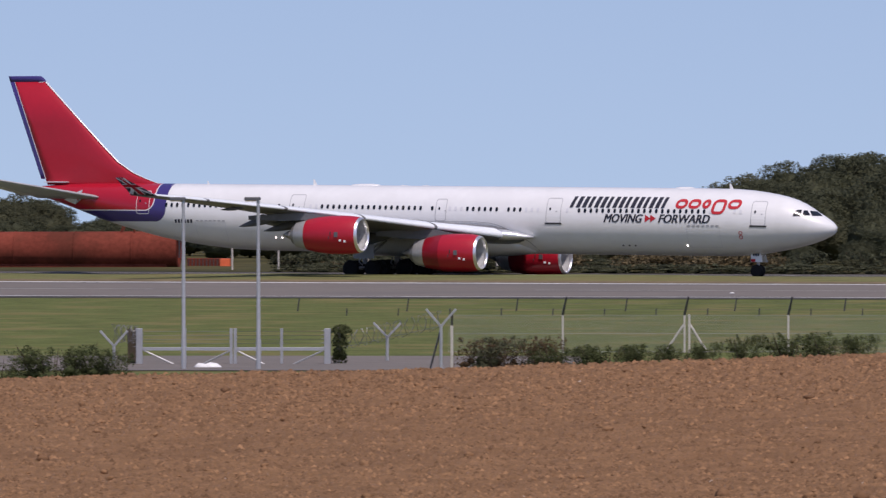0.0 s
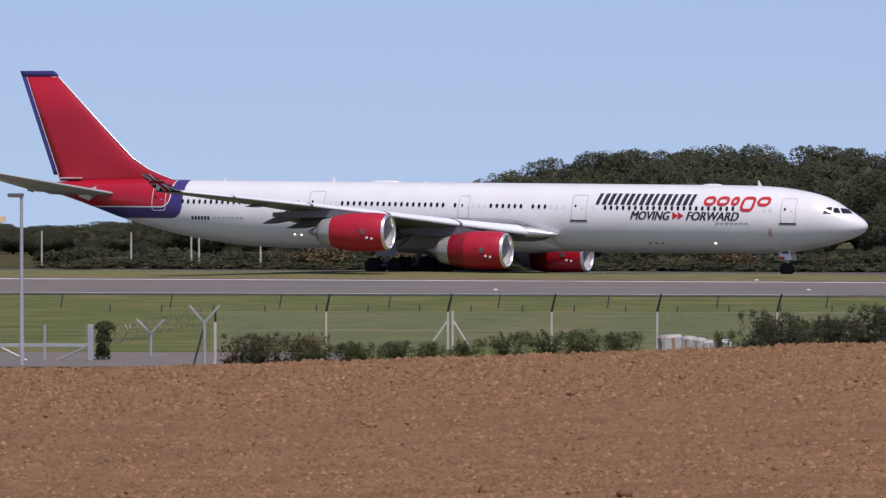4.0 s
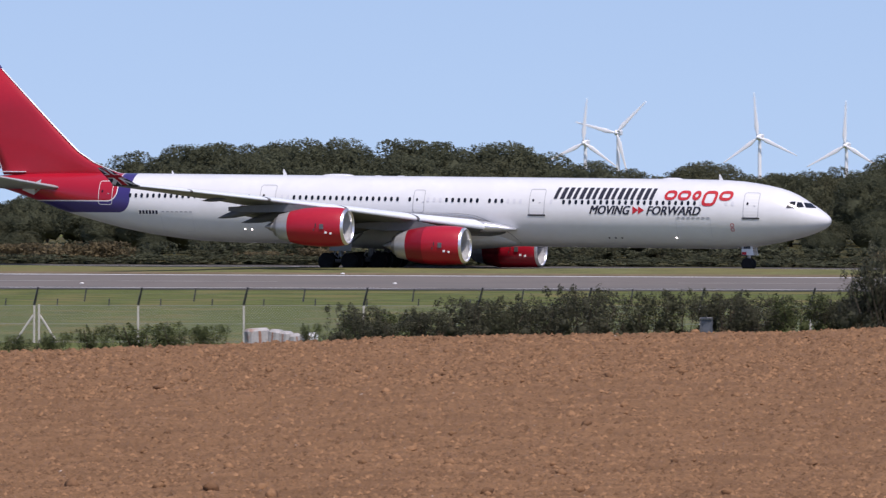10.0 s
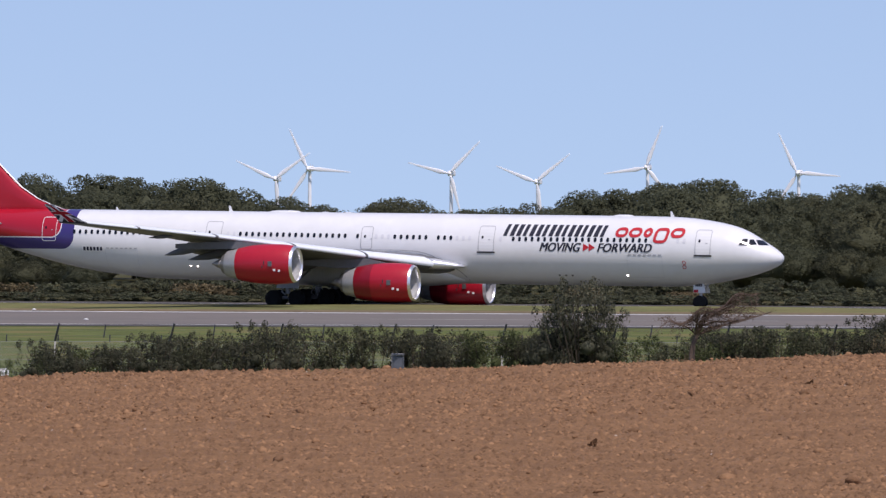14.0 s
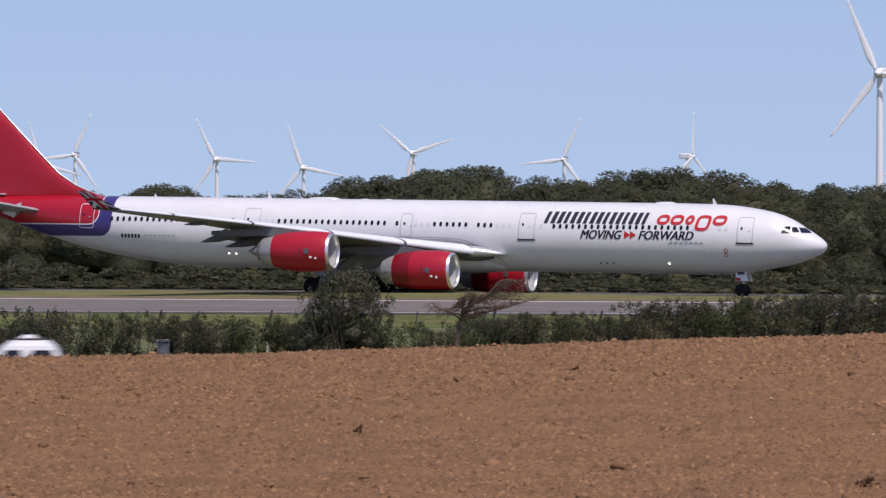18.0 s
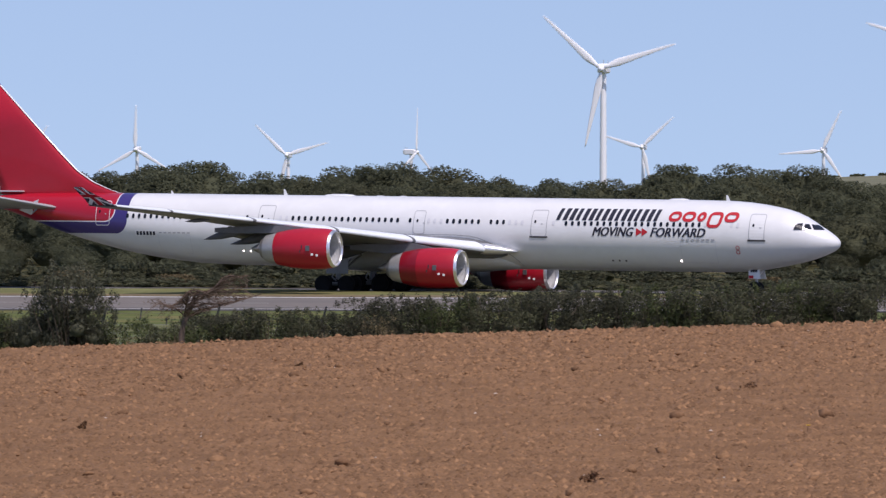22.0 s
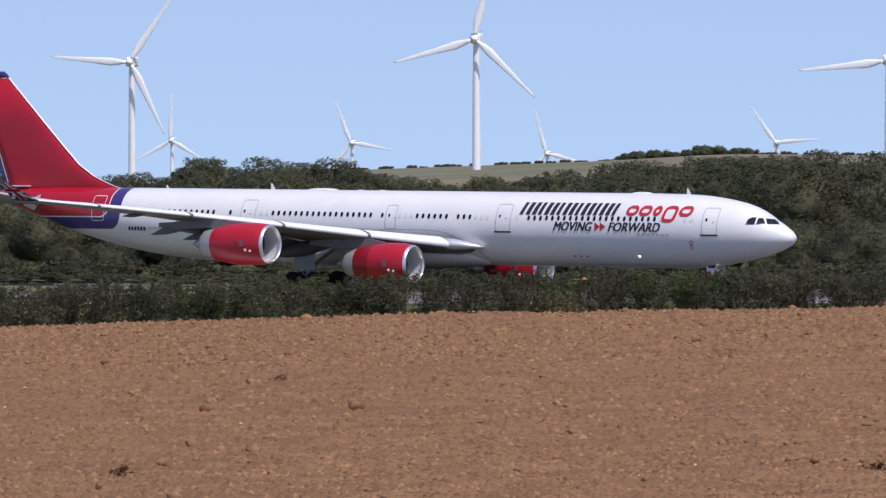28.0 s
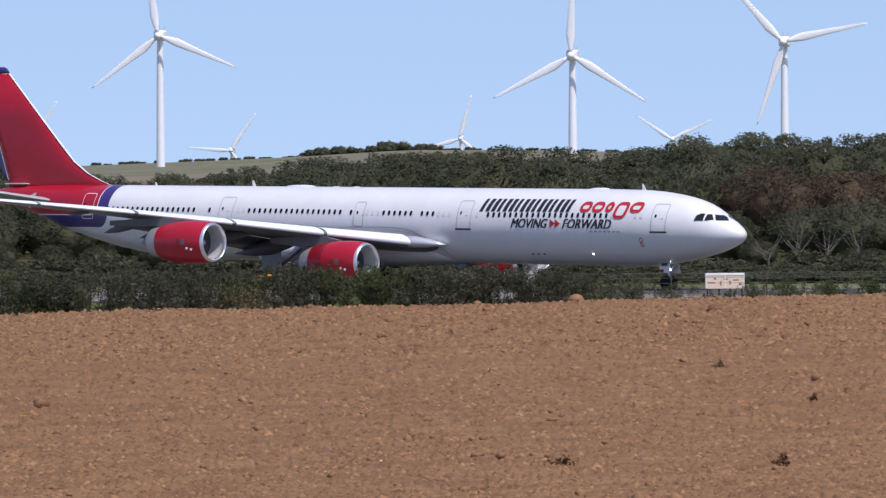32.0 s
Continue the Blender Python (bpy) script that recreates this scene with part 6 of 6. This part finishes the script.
for a in (-8.497, -8.011):
    x, y = at(a, 415)
    z = ground_z(x, y)
    h = 10.5 + 415 * math.tan(radians(-0.31)) - z
    ob = thing("street_lamp", pose(x, y, z), "grey steel lamp column with a flat lantern, unlit", "street lamp", "lamps by the gate")
    part("column", rings([[(r * math.cos(t), r * math.sin(t), zz) for t in (2 * math.pi * i / 12 for i in range(12))] for zz, r in ((-0.3, 0.12), (1.4, 0.12), (1.5, 0.095), (h, 0.075))], cap=False), M["galv"], ob, smooth=True)
    lan = part("lantern", box(-0.66, -0.16, h - 0.05, 0.1, 0.16, h + 0.1, 0.04), M["grey_dark"], ob, "flat grey lantern head")
    part("lens", box(-0.62, -0.13, h - 0.11, -0.1, 0.13, h - 0.045, 0.02), M["beige"], lan)
# poles beyond the taxiway
for a, e in ((-8.181, -0.481), (-7.88, -0.544), (-7.3, -0.55), (-6.91, -0.51), (-6.86, -0.5), (-6.46, -0.53)):
    x, y = at(a, 772)
    h = 10.5 + 772 * math.tan(radians(e))
    ob = thing("lamp_pole", pose(x, y, 0), "thin white pole at the edge of the taxiway", "pole", "poles beyond the taxiway")
    part("pole", rod((0, 0, -0.2), (0, 0, h), 0.09, 0.07), M["concrete"], ob)
    if a == -8.181:
        for s in (-1, 1):
            part("floodlight", box(s * 0.5 - 0.4, -0.2, h - 0.1, s * 0.5 + 0.4, 0.2, h + 0.5, 0.05), M["beige"], ob, "square floodlight head")

# ---- fire-training rig and small things on the airfield ----
x1, y = at(-8.525, 792)
rig = thing("training_rig", pose(x1, y, 0), "rusty red steel mock aircraft body for fire training", "training rig")
part("body", disc_x([(-46, 1.2), (-45.5, 1.62), (-0.1, 1.68), (0.0, 1.6), (-0.25, 1.5)], 36, cap=True, centre=(0, 0, 1.62)), M["rust"], rig, "rust-stained red cylinder", smooth=True)
part("doorway", box(-0.02, -0.35, 0.9, 0.06, 0.35, 2.5, 0.05), M["dark"], rig, "dark doorway in the round end")
for u in (-4.2, -9.5, -15, -20.5, -26, -31.5):
    part("hoop", disc_x([(u - 0.06, 1.7), (u, 1.74), (u + 0.06, 1.7)], 32, cap=False, centre=(0, 0, 1.62)), M["rust"], rig)
part("keel", box(-44, -1.1, -0.1, -1.0, 1.1, 0.35, 0.05), M["rust"], rig)
frame_pts = [((-1.8, -0.6, 3.1), (-1.8, -0.6, 5.8)), ((-5.3, -0.6, 3.1), (-4.3, -0.6, 5.8)), ((-4.3, -0.6, 5.8), (-1.8, -0.6, 5.8)), ((-1.8, 0.6, 3.1), (-1.8, 0.6, 5.8)), ((-5.3, 0.6, 3.1), (-4.3, 0.6, 5.8)), ((-4.3, 0.6, 5.8), (-1.8, 0.6, 5.8)), ((-4.0, -0.6, 3.1), (-4.0, -0.6, 5.7))]
for p, q in frame_pts:
    part("frame_tube", rod(p, q, 0.07, n=6), M["rust"], rig)
x, y = at(-8.36, 800)
ob = thing("container", pose(x, y, 0), "low dark red slatted container", "container")
part("body", box(-1.5, -0.8, 0, 1.5, 0.8, 0.75, 0.03), M["rust"], ob)
for k in range(9):
    part("rib", box(-1.4 + 0.33 * k, -0.84, 0.05, -1.3 + 0.33 * k, -0.8, 0.72), M["dark"], ob)
x, y = at(-8.225, 798)
ob = thing("crate", pose(x, y, 0), "small bright orange box", "box")
part("body", box(-0.45, -0.4, 0, 0.45, 0.4, 0.75, 0.04), M["orange"], ob)

x, y = at(-3.64, 436)
for k, (dx, w, h, mk) in enumerate(((-1.15, 1.15, 0.56, "worn_white"), (-0.33, 0.62, 0.5, "worn_white"), (0.2, 0.6, 0.42, "worn_white"), (0.7, 0.6, 0.3, "worn_white"), (1.2, 0.5, 0.26, "worn_white"), (1.5, 0.4, 0.34, "white_plain"))):
    ob = thing("bale", pose(x + dx, y, ground_z(x, y), 0, rnd.uniform(-7, 7), rnd.uniform(-30, 30)), "worn white wrapped block with rusty streaks in a pile", "block", "pile of wrapped blocks")
    h += 0.66
    part("block", box(-w / 2, -0.4, 0, w / 2, 0.4, h, 0.13), M[mk], ob)
    part("strap", box(-w * 0.06, -0.41, 0.1, w * 0.06, 0.41, h - 0.14), M["strap"], ob, "faded rust-coloured strap")
x, y = at(-0.877, 238.75)
ob = thing("marker_board", pose(x, y, ground_z(x, y)), "pale grey roadside marker board on two thin legs", "marker")
top = 10.5 - 238.75 * math.tan(radians(1.145)) - ground_z(x, y)
for u in (-0.15, 0.15):
    part("leg", box(u - 0.022, -0.03, -0.1, u + 0.022, 0.03, top - 0.06, 0.008), M["wire"], ob)
part("cap", box(-0.18, -0.05, top - 0.06, 0.18, 0.05, top, 0.015), M["wire"], ob, "pale cap board")
part("panel", box(-0.128, -0.012, top - 0.5, 0.128, 0.012, top - 0.075, 0.006), M["lid"], ob, "blue-grey panel")

x, y = at(9.667, 600)
ob = thing("taxiway_sign", pose(x, y, 0), "pale pinkish taxiway board with a white rim on short legs", "sign")
part("case", box(-1.34, -0.2, 0.7, 1.34, 0.2, 1.6, 0.04), M["sign_face"], ob)
part("top_rim", box(-1.36, -0.23, 1.6, 1.36, 0.23, 1.78, 0.03), M["white_plain"], ob, "white rim along the top")
for u in (-1.33, 0.0, 1.33):
    part("frame_bar", box(u - 0.03, -0.23, 0.72, u + 0.03, -0.2, 1.6), M["white_plain"], ob)
for u, z, w, h in ((-0.95, 1.1, 0.5, 0.1), (-0.7, 1.38, 0.16, 0.14), (-0.3, 1.05, 0.12, 0.3), (0.05, 1.35, 0.3, 0.08), (0.35, 1.1, 0.14, 0.26), (0.75, 1.28, 0.4, 0.1), (1.05, 1.0, 0.2, 0.16)):
    part("worn_mark", box(u - w / 2, -0.206, z - h / 2, u + w / 2, -0.2, z + h / 2), M["strap"], ob, "faded brown mark")
for u in (-1.2, -0.4, 0.4, 1.2):
    part("leg", rod((u, 0, -0.1), (u, 0, 0.72), 0.05), M["dark"], ob)
# wires of the stock fence past the end of the hedge
for k in range(5):
    x, y = at(8.7 + 0.62 * k, 250)
    ob = thing("stock_fence_post", pose(x, y, ground_z(x, y)), "weathered thin fence stake", "fence post", "stock fence posts")
    part("shaft", rod((0, 0, -0.2), (0, 0, 1.72), 0.022, n=6), M["bark"], ob)
for e in (-0.835, -0.865, -0.9):
    p, q = at(8.6, 250), at(11.3, 250)
    ob = thing("fence_wire", pose(p[0], p[1], 10.5 + 250 * math.tan(radians(e))), "thin strained fence wire", "wire", "stock fence wires")
    part("wire", rod((0, 0, 0), (q[0] - p[0], 0, 0.02), 0.006, n=4), M["wire"], ob)
# a yellow flower and lone large clods on the bare soil
def on_soil(az_, el_):
    lo, hi = 60.0, 199.0
    for _ in range(40):
        m_ = (lo + hi) / 2
        x, y = at(az_, m_)
        if soil_z(x, y) < 10.5 + m_ * math.tan(radians(el_)):
            lo = m_
        else:
            hi = m_
    return (*at(az_, lo), lo)


for a, e, w in ((4.72, -1.486, 0.2), (8.593, -2.094, 0.2), (3.69, -2.095, 0.15), (9.62, -1.458, 0.14), (10.02, -2.11, 0.12), (10.23, -1.686, 0.08), (0.388, -1.75, 0.08), (1.8, -1.345, 0.1)):
    x, y, d = on_soil(a, e)
    ob = thing("weed", pose(x, y, soil_z(x, y) - 0.02), "withered brown weed tuft on bare soil", "weed", "weeds on the field")
    leafy("tuft", foliage(int(a * 50) % 97, 90, [(0, 0, 0.04, w * 0.7, w * 0.5, 0.04), (0.03, 0, 0.07, w * 0.3, w * 0.3, 0.05)], 0.03, 0.4, 0.9), M["weed"], ob)
for a, d, r_, mk in ((4.9, 196.5, 0.16, "clod"), (8.7, 199.5, 0.19, "clod"), (8.06, 199.2, 0.1, "clod"), (7.1, 199.0, 0.07, "clod"), (9.6, 176.0, 0.16, "clod_dark"), (2.05, 199.0, 0.09, "clod"), (-0.95, 199.3, 0.1, "clod"), (0.42, 199.0, 0.07, "clod")):
    x, y = at(a, d)
    ob = thing("earth_lump", pose(x, y, soil_z(x, y) + 0.25 * r_), "large lone lump of turned earth on the field's crest", "clod", "lone lumps of earth")
    rl = random.Random(int(a * 100) + 900)
    rows_ = [[(r_ * w * (1 + rl.uniform(-0.2, 0.25)) * math.cos(t), r_ * w * (1 + rl.uniform(-0.2, 0.2)) * math.sin(t), r_ * z_ * rl.uniform(0.85, 1.1)) for t in (2 * math.pi * i / 9 for i in range(9))] for z_, w in ((-0.7, 0.75), (-0.3, 1.0), (0.1, 0.95), (0.4, 0.66), (0.58, 0.3))]
    part("lump", rings(rows_), M[mk], ob, smooth=True)
x, y, d = on_soil(5.1, -1.77)
ob = thing("flower", pose(x, y, soil_z(x, y) - 0.01), "small yellow flower on bare soil", "flower")
part("stem", rod((0, 0, 0), (0.01, 0, 0.07), 0.004, n=4), M["weed"], ob)
for k in range(5):
    a = 2 * math.pi * k / 5
    part("petal", ([(0.01, 0, 0.075), (0.01 + 0.025 * math.cos(a - 0.5), 0.025 * math.sin(a - 0.5), 0.088), (0.01 + 0.036 * math.cos(a), 0.036 * math.sin(a), 0.085), (0.01 + 0.025 * math.cos(a + 0.5), 0.025 * math.sin(a + 0.5), 0.088)], [(0, 1, 2, 3)]), M["petal"], ob)


# ---- passing vehicles: x forward, on the road ----
def tapered(x0, x1, w, z0, z1, t0=0.0, t1=0.0, tw=0.0, b=0.06):
    """A cabin block whose top is shorter by t0, t1 and narrower by tw."""
    def loop(z, a, c, ww):
        return [(a + b, -ww, z), (c - b, -ww, z), (c, -ww + b, z), (c, ww - b, z), (c - b, ww, z), (a + b, ww, z), (a, ww - b, z), (a, -ww + b, z)]
    return rings([loop(z0, x0, x1, w), loop(z1 - b, x0 + t0 * 0.92, x1 - t1 * 0.92, w - tw * 0.92), loop(z1, x0 + t0 + b, x1 - t1 - b, w - tw - b)])


def road_wheel(parent, x, y):
    s = math.copysign(0.11, y)
    w_ = part("wheel", disc_x([(-0.1, 0.2), (-0.1, 0.3), (-0.07, 0.33), (0.07, 0.33), (0.1, 0.3), (0.1, 0.2)], 20, centre=(x, y, 0.33), axis="y"), M["tyre"], parent, "black road tyre", smooth=True)
    part("hub_cap", disc_x([(-0.11, 0.03), (-0.105, 0.2), (0.105, 0.2), (0.11, 0.03)], 14, centre=(x, y, 0.33), axis="y"), M["alu"], w_)


bus = thing("minibus", pose(0, 0, 0), "dark minibus with blue ring graphic and surfboards on its roof", "minibus")
body = part("body", join(tapered(-2.45, 2.45, 0.95, 0.32, 1.15, 0, 0.02, 0.0), tapered(-2.43, 2.35, 0.94, 1.13, 2.08, 0.06, 1.15, 0.1)), M["van_dark"], bus, "glossy dark grey bodywork")
part("windscreen", ([(2.3, -0.78, 1.2), (2.3, 0.78, 1.2), (1.5, 0.7, 1.85), (1.5, -0.7, 1.85)], [(0, 1, 2, 3)]), M["glass"], body)
for s in (-1, 1):
    for k, (a, c) in enumerate(((0.55, 1.55), (-0.75, 0.45), (-2.2, -0.85))):
        part("side_window", box(a, s * 0.935 - 0.02, 1.45, c - 0.15, s * 0.935 + 0.005, 1.85), M["glass"], body)
    ring_v, ring_f = [], []
    for i in range(25):
        t = math.pi * 2 * i / 24
        for r in (0.42, 0.9):
            ring_v.append((-1.6 + r * math.cos(t), s * 0.965, max(0.34, min(2.0, 1.15 + r * math.sin(t)))))
        if i:
            ring_f.append((2 * i - 2, 2 * i - 1, 2 * i + 1, 2 * i))
    part("ring_graphic", (ring_v, ring_f), M["blue_light"], body, "bright blue ring printed on the side")
    for k, (a, c) in enumerate(((0.95, 0.75), (0.68, 0.48), (0.41, 0.2), (-0.05, -0.27), (-0.34, -0.58), (-0.95, -1.2), (-1.27, -1.5), (-1.57, -1.85))):
        part("lettering_bar", box(c, s * 0.97 - 0.005, 1.1, a, s * 0.97 + 0.005, 1.38), M["white_plain"], body, "white lettering band")
    part("small_mark", box(0.85, s * 0.94 - 0.01, 1.42, 1.2, s * 0.94 + 0.012, 1.52), M["amber"], body)
    # highlight on the roof gutter, added as a white bar
    part("roof_gutter", rod((1.12, s * 0.845, 2.03), (-0.3, s * 0.845, 2.05), 0.035, 0.02, 6), M["white_plain"], body, "roof gutter with its highlight put in as white")
    # lilac patch paints the sky reflected in the front corner
    part("front_wrap", ([(2.32, s * 0.945, 1.2), (2.4, s * 0.955, 0.6), (2.0, s * 0.958, 0.6), (1.85, s * 0.945, 1.22), (1.15, s * 0.87, 1.98), (1.3, s * 0.87, 1.98)], [(0, 1, 2, 3), (0, 3, 4, 5)]), M["lilac"], body, "front corner with the sky's reflection put in as lilac-blue colour")
    part("roof_rail", rod((-2.1, s * 0.72, 2.15), (1.0, s * 0.72, 2.13), 0.03), M["galv"], body)
    part("headlight", box(2.36, s * 0.7 - 0.16, 0.75, 2.46, s * 0.7 + 0.16, 0.95, 0.02), M["white_plain"], body)
for x in (-1.55, 1.55):
    for s in (-0.9, 0.9):
        road_wheel(bus, x, s)
for k, (y, z, x0, mk) in enumerate(((0.5, 2.1, -2.5, "green"), (0.28, 2.18, -2.4, "blue_light"), (0.0, 2.26, -2.0, "amber"), (-0.3, 2.12, -2.4, "blue"), (-0.55, 2.1, -2.5, "green"))):
    loops = [[(x0 + 3.2 * u, y + 0.2 * w * math.cos(t), z + 0.13 + 0.05 * w * math.sin(t) - 0.34 * max(0, u - 0.5)) for t in (2 * math.pi * i / 10 for i in range(10))] for u, w in ((0, 0.2), (0.06, 0.6), (0.25, 0.95), (0.55, 1.0), (0.85, 0.75), (0.96, 0.35), (1.0, 0.1))]
    ob = part("surfboard", rings(loops), M[mk], bus, "coloured surfboard strapped to the roof", smooth=True)

car = thing("car", pose(0, 0, 0), "white estate car with a box on its roof bars", "car")
cbody = part("body", join(tapered(-2.05, 2.05, 0.87, 0.3, 0.92, 0.02, 0.1, 0.02), tapered(-1.4, 0.85, 0.85, 0.9, 1.6, 0.35, 0.65, 0.2, 0.14)), M["white"], car, "white bodywork")
for s in (-1, 1):
    for a, c in ((-1.1, -0.4), (-0.3, 0.3)):
        v = [(a, s * 0.84, 0.98), (c + 0.1, s * 0.84, 0.98), (c - 0.12, s * 0.755, 1.36), (a + 0.08, s * 0.755, 1.36)]
        part("side_window", ([(p, q + 0.012 * s, r) for p, q, r in v], [(0, 1, 2, 3)]), M["glass"], cbody)
    part("roof_bar", rod((-0.8, s * 0.5, 1.63), (-0.05, s * 0.5, 1.63), 0.02), M["dark"], cbody)
    part("headlight", box(1.95, s * 0.62 - 0.15, 0.62, 2.06, s * 0.62 + 0.15, 0.78, 0.02), M["white_plain"], cbody)
part("roof_box", tapered(-0.6, -0.15, 0.35, 1.66, 1.74, 0.05, 0.1, 0.05, 0.03), M["faded"], cbody, "flat pale box on the roof bars")
part("windscreen", ([(0.86, -0.7, 0.95), (0.86, 0.7, 0.95), (0.33, 0.62, 1.46), (0.33, -0.62, 1.46)], [(0, 1, 2, 3)]), M["glass"], cbody)
part("rear_window", ([(-1.405, 0.65, 1.0), (-1.405, -0.65, 1.0), (-1.17, -0.58, 1.42), (-1.17, 0.58, 1.42)], [(0, 1, 2, 3)]), M["glass"], cbody)
for x in (-1.3, 1.3):
    for s in (-0.8, 0.8):
        road_wheel(car, x, s)


def motions():
    """All that moves: the airliner, the turbines' rotors, the two vehicles."""
    walk(plane, [(t, pose(x, y, 0, b, 0, -a)) for t, x, y, a, b in TAXI])
    for rotor, h, phase, when, rate in ROTORS:
        rows = []
        for k in range(65):
            t = k * 0.5
            rows.append((t, pose(0, 0, h, 0, 90 - phase - rate * (t - when), 0)))
        walk(rotor, rows)

    def drive(ob, x0, speed, y):
        rows = []
        for k in range(33):
            x = x0 - speed * k
            rows.append((float(k), pose(x, y, ground_z(x, y) + 0.03, 0, 0, 180)))
        walk(ob, rows)
    drive(bus, 25.75, 22.0, 224.3)
    drive(car, 307.75, 17.5, 224.3)


motions()
